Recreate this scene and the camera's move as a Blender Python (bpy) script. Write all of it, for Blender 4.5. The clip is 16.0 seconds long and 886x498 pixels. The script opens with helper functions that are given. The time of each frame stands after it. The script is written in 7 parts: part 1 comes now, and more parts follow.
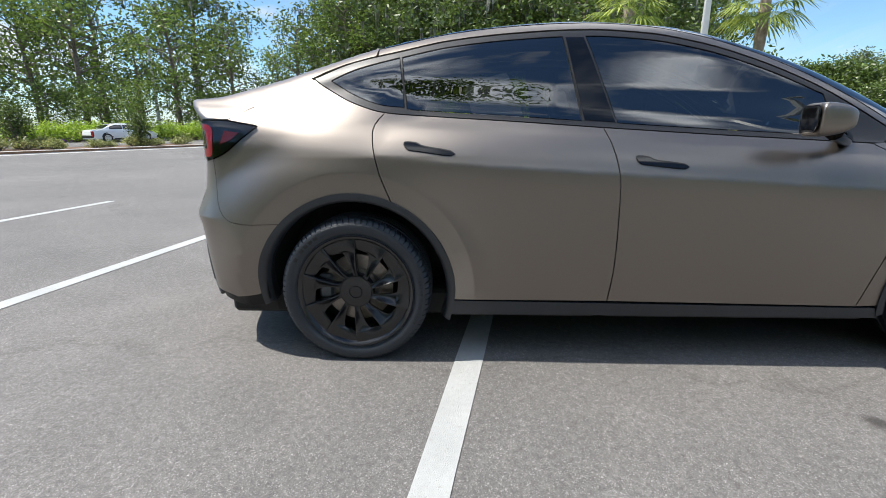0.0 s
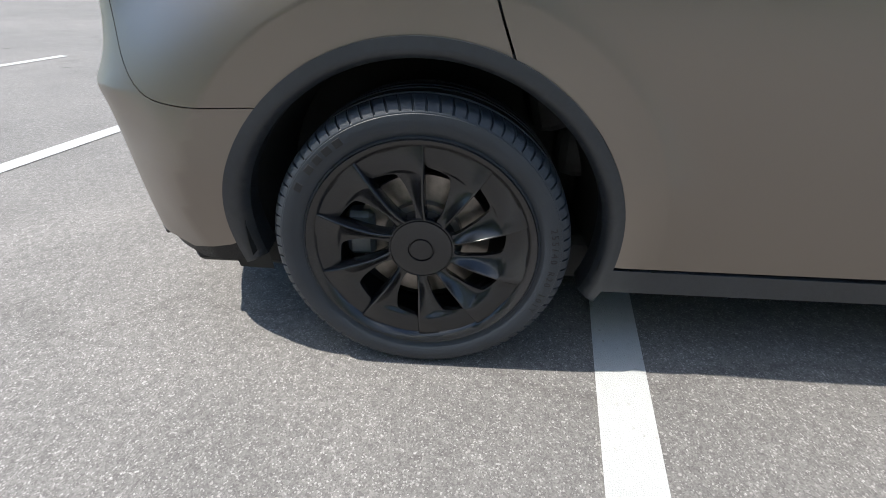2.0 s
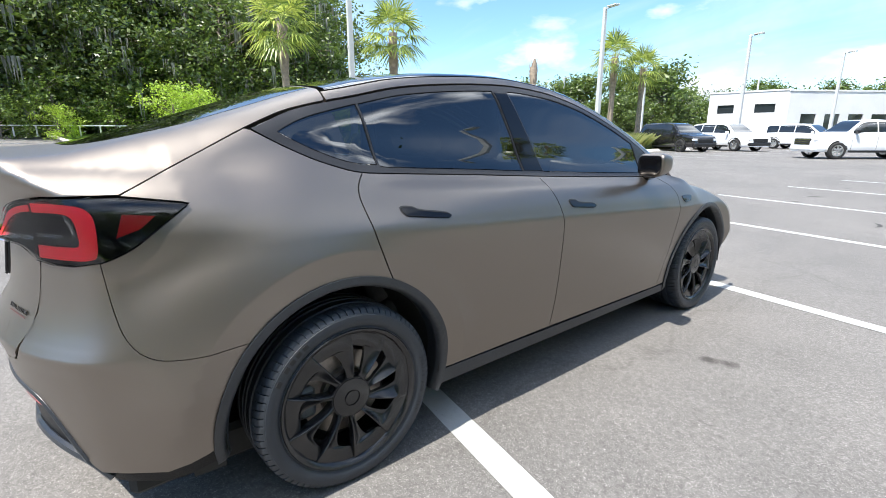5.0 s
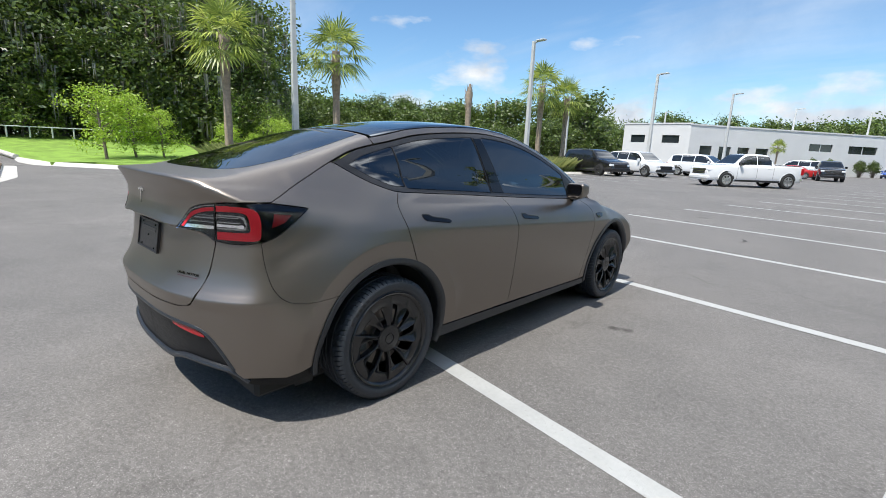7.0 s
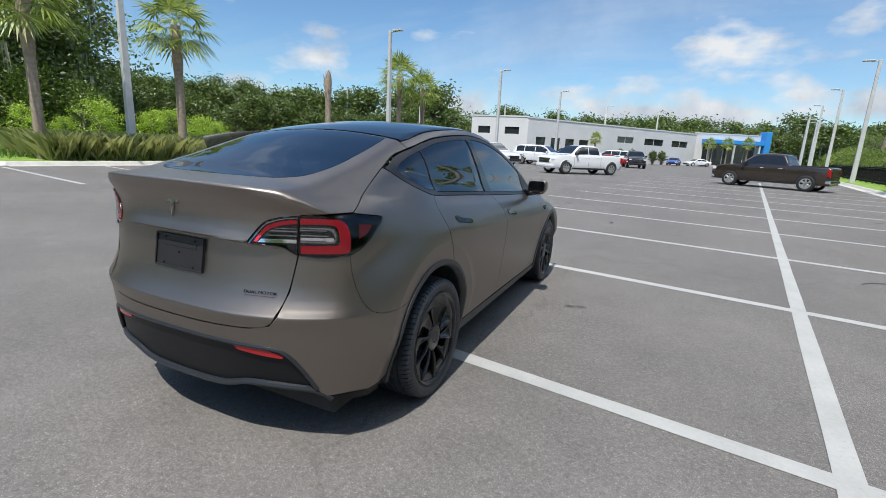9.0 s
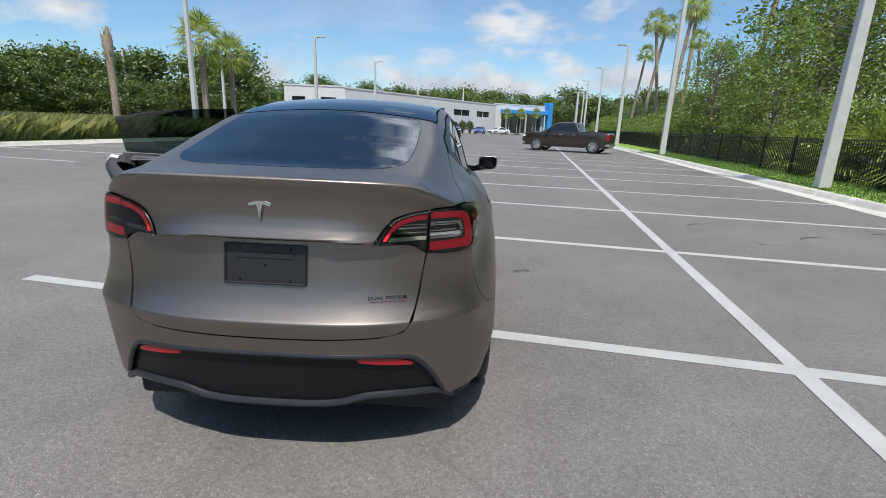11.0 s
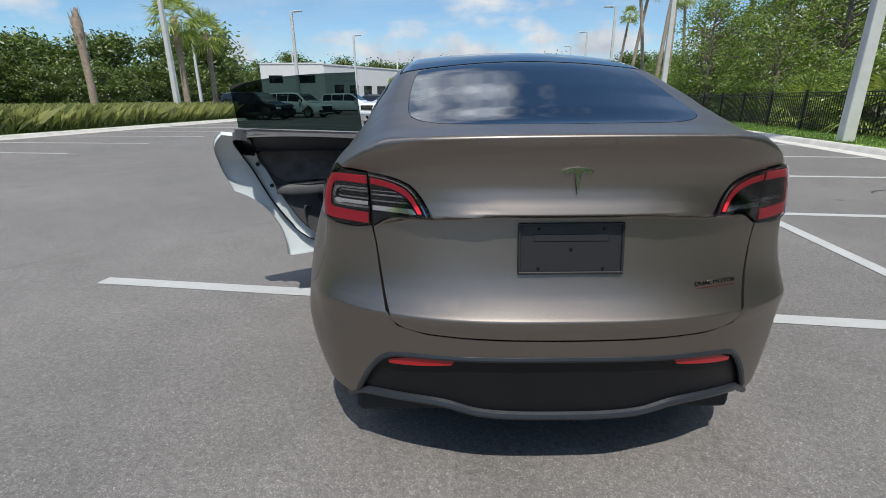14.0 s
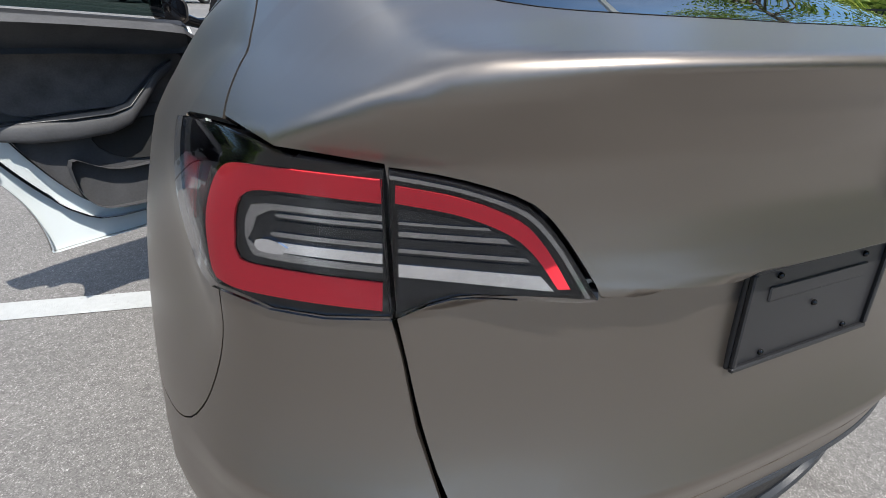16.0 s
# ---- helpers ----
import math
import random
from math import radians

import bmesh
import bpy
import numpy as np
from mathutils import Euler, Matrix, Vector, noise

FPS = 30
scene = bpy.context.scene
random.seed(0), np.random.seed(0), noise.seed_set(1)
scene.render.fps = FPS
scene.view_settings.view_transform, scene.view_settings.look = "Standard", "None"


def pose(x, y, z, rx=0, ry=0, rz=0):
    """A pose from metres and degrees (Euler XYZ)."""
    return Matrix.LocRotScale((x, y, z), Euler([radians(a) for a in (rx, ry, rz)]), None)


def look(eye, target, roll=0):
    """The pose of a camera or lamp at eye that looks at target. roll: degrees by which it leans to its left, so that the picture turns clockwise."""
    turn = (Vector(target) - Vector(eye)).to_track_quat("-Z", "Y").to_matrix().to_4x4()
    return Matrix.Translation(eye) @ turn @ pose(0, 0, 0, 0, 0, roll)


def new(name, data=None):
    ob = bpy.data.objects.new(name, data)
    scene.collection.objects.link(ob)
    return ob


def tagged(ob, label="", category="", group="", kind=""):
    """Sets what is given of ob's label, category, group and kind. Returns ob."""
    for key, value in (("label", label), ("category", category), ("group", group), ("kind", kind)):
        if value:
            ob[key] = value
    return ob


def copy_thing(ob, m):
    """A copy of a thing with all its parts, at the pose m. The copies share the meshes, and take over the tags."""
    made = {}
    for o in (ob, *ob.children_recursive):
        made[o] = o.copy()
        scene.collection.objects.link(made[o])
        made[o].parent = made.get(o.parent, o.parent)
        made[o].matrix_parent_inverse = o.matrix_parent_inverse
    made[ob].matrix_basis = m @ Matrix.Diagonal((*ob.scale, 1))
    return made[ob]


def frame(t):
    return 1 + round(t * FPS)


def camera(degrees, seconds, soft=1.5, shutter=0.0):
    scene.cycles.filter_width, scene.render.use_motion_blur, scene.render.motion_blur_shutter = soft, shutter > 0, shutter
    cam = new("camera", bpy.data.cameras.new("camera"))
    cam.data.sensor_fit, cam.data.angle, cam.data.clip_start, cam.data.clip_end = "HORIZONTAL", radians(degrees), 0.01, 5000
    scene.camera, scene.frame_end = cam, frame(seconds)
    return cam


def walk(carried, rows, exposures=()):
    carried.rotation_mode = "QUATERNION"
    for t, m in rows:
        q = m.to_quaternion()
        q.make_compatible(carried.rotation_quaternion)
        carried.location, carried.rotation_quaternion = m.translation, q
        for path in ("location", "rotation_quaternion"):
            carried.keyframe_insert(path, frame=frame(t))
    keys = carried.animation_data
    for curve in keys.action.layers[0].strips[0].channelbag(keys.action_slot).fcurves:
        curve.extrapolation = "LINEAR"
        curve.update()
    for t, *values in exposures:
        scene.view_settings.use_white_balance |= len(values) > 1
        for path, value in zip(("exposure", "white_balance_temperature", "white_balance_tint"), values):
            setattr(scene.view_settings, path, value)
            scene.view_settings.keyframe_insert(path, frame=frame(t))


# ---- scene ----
PATH = [
    (0, (2.985, 0.49, 1.11), (1.053, 0.418, 0.598), -0.2),
    (0.5, (2.692, 0.343, 1.078), (0.802, 0.184, 0.444), 0.4),
    (1, (2.409, 0.209, 1.044), (0.573, 0.088, 0.261), 0.2),
    (1.5, (2.12, 0.168, 0.988), (0.35, -0.02, 0.077), -0.3),
    (2, (1.875, 0.102, 0.917), (0.153, 0.012, -0.096), 1.0),
    (2.5, (1.735, 0.046, 0.877), (0.083, 0.092, -0.25), 1.8),
    (3, (1.757, 0.005, 0.915), (0.07, 0.207, -0.139), 3.4),
    (3.5, (1.924, -0.069, 1.042), (0.184, 0.35, 0.149), 3.0),
    (4, (2.045, -0.256, 1.156), (0.392, 0.682, 0.531), 3.0),
    (4.2, (2.094, -0.341, 1.201), (0.493, 0.722, 0.646), 1.6),
    (6.3, (2.773, -1.264, 1.37), (1.323, 0.035, 0.916), 0.5),
    (6.5, (2.809, -1.34, 1.383), (1.369, -0.02, 0.954), 0.9),
    (7, (2.812, -1.63, 1.411), (1.485, -0.192, 0.996), 2.4),
    (7.5, (2.688, -1.787, 1.423), (1.446, -0.272, 1.02), 2.9),
    (8, (2.434, -1.9, 1.44), (1.311, -0.301, 1.014), 2.9),
    (8.5, (2.249, -2.132, 1.438), (1.269, -0.439, 1.018), 3.3),
    (9, (2.003, -2.323, 1.457), (1.195, -0.546, 1.023), 2.9),
    (9.5, (1.659, -2.389, 1.472), (1.024, -0.544, 1.035), 2.5),
    (10, (1.381, -2.576, 1.463), (0.968, -0.676, 0.996), 2.8),
    (10.2, (1.246, -2.594, 1.461), (0.91, -0.686, 0.962), 2.7),
    (12.3, (0.141, -2.626, 1.472), (0.353, -0.706, 0.953), 1.5),
    (12.5, (0.059, -2.59, 1.483), (0.299, -0.673, 0.966), 1.6),
    (13, (-0.117, -2.58, 1.477), (0.202, -0.674, 0.962), 2.4),
    (13.5, (-0.286, -2.543, 1.414), (-0.109, -0.632, 0.851), 1.1),
    (14, (-0.394, -2.27, 1.351), (-0.394, -0.366, 0.738), -0.5),
    (14.5, (-0.555, -1.999, 1.337), (-0.498, -0.109, 0.684), -1.4),
    (15, (-0.703, -1.713, 1.34), (-0.375, 0.144, 0.673), -1.2),
    (15.5, (-0.698, -1.374, 1.329), (-0.282, 0.433, 0.578), -1.4),
    (16, (-0.756, -1.205, 1.282), (-0.013, 0.384, 0.32), 3.6),
]
cam = camera(87.2, 16.0, 0.9)
EXPOSURES = [(0, 0.5), (1, 0.6), (2, 0.85), (3, 1.1), (4.2, 1.15), (6.3, 0.55), (7, 0.35), (8.5, 0.35), (9.1, 0.08), (12.5, 0.05), (14.0, 0.0), (14.5, 0.2), (15.5, 0.36), (16, 0.55)]
walk(cam, [(t, look(eye, target, roll)) for t, eye, target, roll in PATH], EXPOSURES)

# ---- sky and sun ----
SUN_FROM = Vector((0.03, -0.55, 1.0))
world = bpy.data.worlds.new("sky")
scene.world = world
world.use_nodes = True


def sky_nodes(nt):
    n, l = nt.nodes, nt.links
    bg = n["Background"]
    sky = n.new("ShaderNodeTexSky")
    sky.sky_type, sky.sun_disc = "NISHITA", False
    sky.sun_elevation, sky.sun_rotation = math.atan2(1.0, 0.55), math.pi
    sky.air_density, sky.dust_density, sky.ozone_density = 1.0, 0.35, 1.6
    co, sep = n.new("ShaderNodeTexCoord"), n.new("ShaderNodeSeparateXYZ")
    l.new(co.outputs["Generated"], sep.inputs[0])

    def math_node(op, a, b=None, c=None, clamp=False):
        m = n.new("ShaderNodeMath")
        m.operation, m.use_clamp = op, clamp
        for i, v in enumerate((a, b, c)):
            if v is None:
                continue
            if isinstance(v, (int, float)):
                m.inputs[i].default_value = v
            else:
                l.new(v, m.inputs[i])
        return m.outputs[0]

    def noise_at(vec, scale, detail, rough, distort=0.0):
        t = n.new("ShaderNodeTexNoise")
        t.inputs["Scale"].default_value, t.inputs["Detail"].default_value = scale, detail
        t.inputs["Roughness"].default_value, t.inputs["Distortion"].default_value = rough, distort
        l.new(vec, t.inputs["Vector"])
        return t.outputs[0]

    up = math_node("MAXIMUM", sep.outputs[2], 0.0)
    flat = math_node("ADD", up, 0.22)
    comb = n.new("ShaderNodeCombineXYZ")
    l.new(math_node("DIVIDE", sep.outputs[0], flat), comb.inputs[0])
    l.new(math_node("DIVIDE", sep.outputs[1], flat), comb.inputs[1])
    # wide thin sheets high up
    stretch = n.new("ShaderNodeMapping")
    stretch.inputs["Scale"].default_value, stretch.inputs["Rotation"].default_value = (0.55, 1.5, 1), (0, 0, 0.35)
    l.new(comb.outputs[0], stretch.inputs[0])
    sheet = noise_at(stretch.outputs[0], 0.85, 8, 0.55, 0.3)
    sheet = math_node("MULTIPLY", math_node("SUBTRACT", sheet, 0.47), 4.2, None, True)
    sheet = math_node("MULTIPLY", sheet, math_node("SUBTRACT", 0.42, math_node("MULTIPLY", math_node("SUBTRACT", up, 0.36), 2.5, None, True), None, True))
    # heaped clouds, thickest low in the sky
    flatten = n.new("ShaderNodeMapping")
    flatten.inputs["Scale"].default_value = (1.0, 1.0, 2.4)
    l.new(co.outputs["Generated"], flatten.inputs[0])
    heap = noise_at(flatten.outputs[0], 4.6, 9, 0.52, 0.0)
    low = math_node("SUBTRACT", 1.0, math_node("MULTIPLY", math_node("ABSOLUTE", math_node("SUBTRACT", up, 0.085)), 7.0), None, True)
    heap = math_node("MULTIPLY", math_node("SUBTRACT", math_node("ADD", heap, math_node("MULTIPLY", low, 0.235)), 0.66), 8.0, None, True)
    # broken cloud overhead and behind
    over = noise_at(comb.outputs[0], 1.55, 10, 0.52, 0.15)
    high = math_node("MULTIPLY", math_node("SUBTRACT", up, 0.36), 5.0, None, True)
    over = math_node("MULTIPLY", math_node("MULTIPLY", math_node("SUBTRACT", over, 0.475), 9.0, None, True), high)
    haze = math_node("MULTIPLY", math_node("SUBTRACT", 0.05, up), 9.0, None, True)
    cover = math_node("MAXIMUM", math_node("MAXIMUM", sheet, heap), math_node("MAXIMUM", over, haze), None, True)
    shade = noise_at(co.outputs["Generated"], 9.0, 5, 0.6)
    tone = n.new("ShaderNodeValToRGB")
    tone.color_ramp.elements[0].color, tone.color_ramp.elements[1].color = (4.2, 4.7, 5.4, 1), (6.6, 6.85, 7.1, 1)
    tone.color_ramp.elements[0].position, tone.color_ramp.elements[1].position = 0.35, 0.62
    l.new(shade, tone.inputs[0])
    mix = n.new("ShaderNodeMix")
    mix.data_type = "RGBA"
    l.new(cover, mix.inputs["Factor"])
    deep = n.new("ShaderNodeMix")
    deep.data_type, deep.blend_type = "RGBA", "MULTIPLY"
    deep.inputs["Factor"].default_value = 1.0
    deep.inputs[7].default_value = (0.78, 1.0, 1.14, 1)
    l.new(sky.outputs[0], deep.inputs[6])
    l.new(deep.outputs[2], mix.inputs[6])
    glare = n.new("ShaderNodeVectorMath")
    glare.operation = "SCALE"
    l.new(tone.outputs[0], glare.inputs[0])
    l.new(math_node("ADD", 1.0, math_node("MULTIPLY", over, 1.7)), glare.inputs["Scale"])
    l.new(glare.outputs[0], mix.inputs[7])
    l.new(mix.outputs[2], bg.inputs[0])
    bg.inputs[1].default_value = 0.115


sky_nodes(world.node_tree)
sun = new("sun", bpy.data.lights.new("sun", "SUN"))
sun.data.energy, sun.data.angle, sun.data.color = 4.4, radians(0.53), (1.0, 0.955, 0.88)
sun.matrix_world = look(SUN_FROM * 30, (0, 0, 0))

# ---- materials ----
def material(name, colour, rough=0.5, metal=0.0, vary=0.0, scale=8.0, bump=0.0, bump_scale=200.0, coat=0.0, spec=0.5):
    """A Principled material with colour variation at two scales and a fine relief."""
    m = bpy.data.materials.new(name)
    m.use_nodes = True
    n, l = m.node_tree.nodes, m.node_tree.links
    b = n["Principled BSDF"]
    b.inputs["Base Color"].default_value = (*colour, 1)
    b.inputs["Roughness"].default_value = rough
    b.inputs["Metallic"].default_value = metal
    b.inputs["Coat Weight"].default_value = coat
    b.inputs["Coat Roughness"].default_value = 0.05
    b.inputs["Specular IOR Level"].default_value = spec
    co = n.new("ShaderNodeTexCoord")
    if vary:
        big, fine = n.new("ShaderNodeTexNoise"), n.new("ShaderNodeTexNoise")
        big.inputs["Scale"].default_value, fine.inputs["Scale"].default_value = scale, scale * 14
        big.inputs["Detail"].default_value = 5
        mix = n.new("ShaderNodeMath")
        mix.operation = "MULTIPLY_ADD"
        mix.inputs[1].default_value = 0.45
        ramp = n.new("ShaderNodeValToRGB")
        ramp.color_ramp.elements[0].position, ramp.color_ramp.elements[1].position = 0.45, 1.0
        ramp.color_ramp.elements[0].color = (*[c * (1 - vary) for c in colour], 1)
        ramp.color_ramp.elements[1].color = (*[min(1, c * (1 + vary)) for c in colour], 1)
        for t in (big, fine):
            l.new(co.outputs["Object"], t.inputs["Vector"])
        l.new(fine.outputs[0], mix.inputs[0])
        l.new(big.outputs[0], mix.inputs[2])
        l.new(mix.outputs[0], ramp.inputs[0])
        l.new(ramp.outputs[0], b.inputs["Base Color"])
    if bump:
        t, bp = n.new("ShaderNodeTexNoise"), n.new("ShaderNodeBump")
        t.inputs["Scale"].default_value, t.inputs["Detail"].default_value = bump_scale, 3
        bp.inputs["Strength"].default_value, bp.inputs["Distance"].default_value = bump, 0.01
        l.new(co.outputs["Object"], t.inputs["Vector"])
        l.new(t.outputs[0], bp.inputs["Height"])
        l.new(bp.outputs[0], b.inputs["Normal"])
    return m


def clear(name, tint, rough=0.0, ior=1.45):
    m = material(name, tint, rough)
    b = m.node_tree.nodes["Principled BSDF"]
    b.inputs["Transmission Weight"].default_value, b.inputs["IOR"].default_value = 1.0, ior
    return m


def pane(name, tint, ior=1.95):
    """A thin tinted pane: a mirror-smooth coat over a see-through film."""
    m = bpy.data.materials.new(name)
    m.use_nodes = True
    n, l = m.node_tree.nodes, m.node_tree.links
    n.remove(n["Principled BSDF"])
    mix, see, gloss, fr = (n.new("ShaderNode" + k) for k in ("MixShader", "BsdfTransparent", "BsdfGlossy", "Fresnel"))
    see.inputs[0].default_value = (*tint, 1)
    gloss.inputs["Roughness"].default_value = 0.004
    gloss.inputs["Color"].default_value = (0.95, 0.97, 1, 1)
    fr.inputs[0].default_value = ior
    l.new(fr.outputs[0], mix.inputs[0])
    l.new(see.outputs[0], mix.inputs[1])
    l.new(gloss.outputs[0], mix.inputs[2])
    l.new(mix.outputs[0], n["Material Output"].inputs[0])
    return m


def wrap_material():
    """Satin bronze metallic wrap: a clear directional sheen over a broad, softer one, with a fine flake."""
    m = bpy.data.materials.new("satin_bronze_wrap")
    m.use_nodes = True
    n, l = m.node_tree.nodes, m.node_tree.links
    a = n["Principled BSDF"]
    b = n.new("ShaderNodeBsdfPrincipled")
    mix = n.new("ShaderNodeMixShader")
    mix.inputs[0].default_value = 0.5
    co, t, r, bp = (n.new("ShaderNode" + k) for k in ("TexCoord", "TexNoise", "MapRange", "Bump"))
    t.inputs["Scale"].default_value = 1400
    r.inputs[3].default_value, r.inputs[4].default_value = 0.30, 0.38
    bp.inputs["Strength"].default_value, bp.inputs["Distance"].default_value = 0.06, 0.001
    l.new(co.outputs["Object"], t.inputs["Vector"])
    l.new(t.outputs[0], r.inputs[0])
    l.new(t.outputs[0], bp.inputs["Height"])
    l.new(r.outputs[0], a.inputs["Roughness"])
    for s, colour, metal, rough in ((a, (0.268, 0.245, 0.226), 1.0, 0.3), (b, (0.224, 0.191, 0.162), 1.0, 0.51)):
        s.inputs["Base Color"].default_value = (*colour, 1)
        s.inputs["Metallic"].default_value = metal
        if s is b:
            s.inputs["Roughness"].default_value = rough
        else:
            s.inputs["Coat Weight"].default_value, s.inputs["Coat Roughness"].default_value = 0.5, 0.28
        l.new(bp.outputs[0], s.inputs["Normal"])
    l.new(a.outputs[0], mix.inputs[1])
    l.new(b.outputs[0], mix.inputs[2])
    l.new(mix.outputs[0], n["Material Output"].inputs[0])
    return m


WRAP = wrap_material()
TRIM = material("black_satin_trim", (0.016, 0.016, 0.018), 0.42, bump=0.05, bump_scale=900)
CLAD = material("grey_black_cladding", (0.027, 0.031, 0.037), 0.40, vary=0.2, scale=5, bump=0.12, bump_scale=1500, spec=0.5)
GLOSS = material("black_gloss", (0.004, 0.004, 0.005), 0.04, spec=0.45)
GLASS = pane("tinted_glass", (0.055, 0.062, 0.062))
DGLASS = pane("green_tinted_glass", (0.075, 0.118, 0.108), 1.6)
RGLASS = pane("dark_rear_glass", (0.015, 0.018, 0.024), 2.6)
RUBBER = material("tyre_rubber", (0.022, 0.028, 0.037), 0.46, vary=0.12, scale=14, bump=0.2, bump_scale=400)
RIM = material("satin_black_rim", (0.013, 0.013, 0.0145), 0.25, vary=0.15, scale=20, spec=0.6)
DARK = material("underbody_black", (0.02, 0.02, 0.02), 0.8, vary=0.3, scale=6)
CALIPER = material("cast_grey_metal", (0.16, 0.17, 0.18), 0.5, 0.6, vary=0.2, scale=40)
METAL = material("brake_metal", (0.27, 0.245, 0.22), 0.4, 0.9, vary=0.25, scale=40)
EMBLEM = material("bright_chrome", (0.62, 0.63, 0.65), 0.14, 1.0)
CHROME = material("chrome", (0.82, 0.83, 0.85), 0.08, 1.0)
RED = material("red_lens", (1.0, 0.045, 0.065), 0.3, spec=0.25)
BADGERED = material("badge_red", (0.11, 0.012, 0.012), 0.3)
REDDARK = material("dark_red_reflector", (0.36, 0.008, 0.013), 0.2, coat=0.3)
LAMPDARK = material("smoky_lamp_chrome", (0.055, 0.058, 0.062), 0.14, 0.9, vary=0.3, scale=60)
LAMPCHROME = material("lamp_reflector_chrome", (0.34, 0.345, 0.35), 0.12, 1.0, vary=0.2, scale=50)
LENS = pane("clear_lens", (0.97, 0.97, 0.98), 1.24)
VALANCE = material("black_valance_plastic", (0.006, 0.0065, 0.008), 0.45, vary=0.25, scale=5, bump=0.15, bump_scale=1500, spec=0.3)
EDGE = material("grey_plastic_edge", (0.020, 0.023, 0.029), 0.34, bump=0.1, bump_scale=1500)
LAMPGREY = material("lamp_chrome", (0.88, 0.89, 0.9), 0.13, 0.95, vary=0.2, scale=30)
WHITEPAINT = material("white_car_paint", (0.60, 0.645, 0.66), 0.3, coat=0.3)
CABIN = material("black_cabin_trim", (0.060, 0.060, 0.064), 0.6, vary=0.25, scale=10, bump=0.1, bump_scale=600)
SUEDE = material("dark_suede", (0.085, 0.08, 0.08), 0.9, vary=0.35, scale=12)
# ---- mesh helpers ----
def mesh_ob(name, verts, faces, mat, parent=None, label="", normals=None, smooth=True):
    me = bpy.data.meshes.new(name)
    me.from_pydata([tuple(map(float, v)) for v in verts], [], faces)
    me.materials.append(mat)
    if smooth:
        me.polygons.foreach_set("use_smooth", [True] * len(me.polygons))
    if normals is not None:
        me.normals_split_custom_set_from_vertices([tuple(map(float, v)) for v in normals])
    me.update()
    ob = new(name, me)
    ob.parent = parent
    if label:
        tagged(ob, label)
    return ob


def part(name, bm, mat, parent=None, label="", smooth=False):
    me = bpy.data.meshes.new(name)
    bmesh.ops.recalc_face_normals(bm, faces=bm.faces)
    if smooth:
        for f in bm.faces:
            f.smooth = True
        for e in bm.edges:
            if len(e.link_faces) == 2 and e.calc_face_angle(0) > 0.75:
                e.smooth = False
    bm.to_mesh(me)
    bm.free()
    me.materials.append(mat)
    ob = new(name, me)
    ob.parent = parent
    if label:
        tagged(ob, label)
    return ob


def thing(name, label, category, group="", kind="", at=None):
    ob = new(name)
    if at is not None:
        ob.matrix_basis = at
    return tagged(ob, label, category, group, kind)


def add_box(bm, x0, x1, y0, y1, z0, z1, bevel=0.0, m=None, seg=1):
    r = bmesh.ops.create_cube(bm, size=1)["verts"]
    bmesh.ops.transform(bm, matrix=Matrix.Translation(((x0 + x1) / 2, (y0 + y1) / 2, (z0 + z1) / 2)) @ Matrix.Diagonal((x1 - x0, y1 - y0, z1 - z0, 1)), verts=r)
    if bevel:
        es = list({e for v in r for e in v.link_edges})
        out = bmesh.ops.bevel(bm, geom=es, offset=bevel, segments=seg, profile=0.5, affect="EDGES")
        r = list({v for f in out["faces"] for v in f.verts} | {v for v in r if v.is_valid})
    if m is not None:
        bmesh.ops.transform(bm, matrix=m, verts=r)
    return r


def box_part(name, x0, x1, y0, y1, z0, z1, mat, parent=None, bevel=0.0, m=None, label="", seg=1):
    bm = bmesh.new()
    add_box(bm, x0, x1, y0, y1, z0, z1, bevel, m, seg)
    return part(name, bm, mat, parent, label)


def lathe(bm, prof, axis="x", n=48, m=None):
    """Turn a profile of (along, radius) about an axis through the origin."""
    rings = []
    for a, r in prof:
        ring = []
        for i in range(n):
            c, s = math.cos(2 * math.pi * i / n) * r, math.sin(2 * math.pi * i / n) * r
            p = (a, c, s) if axis == "x" else (c, s, a)
            v = bm.verts.new(p)
            ring.append(v)
        rings.append(ring)
    for a, b in zip(rings, rings[1:]):
        for i in range(n):
            bm.faces.new((a[i], a[(i + 1) % n], b[(i + 1) % n], b[i]))
    if m is not None:
        bmesh.ops.transform(bm, matrix=m, verts=[v for r in rings for v in r])
    return rings


def tube(bm, pts, radii, n=8, caps=True):
    """A round bar along points."""
    rings = []
    pts = [Vector(p) for p in pts]
    if not hasattr(radii, "__len__"):
        radii = [radii] * len(pts)
    for i, p in enumerate(pts):
        d = (pts[min(i + 1, len(pts) - 1)] - pts[max(i - 1, 0)]).normalized()
        a = d.cross(Vector((0, 0, 1)) if abs(d.z) < 0.9 else Vector((1, 0, 0))).normalized()
        b = d.cross(a)
        rings.append([bm.verts.new(p + (a * math.cos(2 * math.pi * k / n) + b * math.sin(2 * math.pi * k / n)) * radii[i]) for k in range(n)])
    for a, b in zip(rings, rings[1:]):
        for k in range(n):
            bm.faces.new((a[k], a[(k + 1) % n], b[(k + 1) % n], b[k]))
    if caps:
        bm.faces.new(rings[0][::-1])
        bm.faces.new(rings[-1])
    return rings


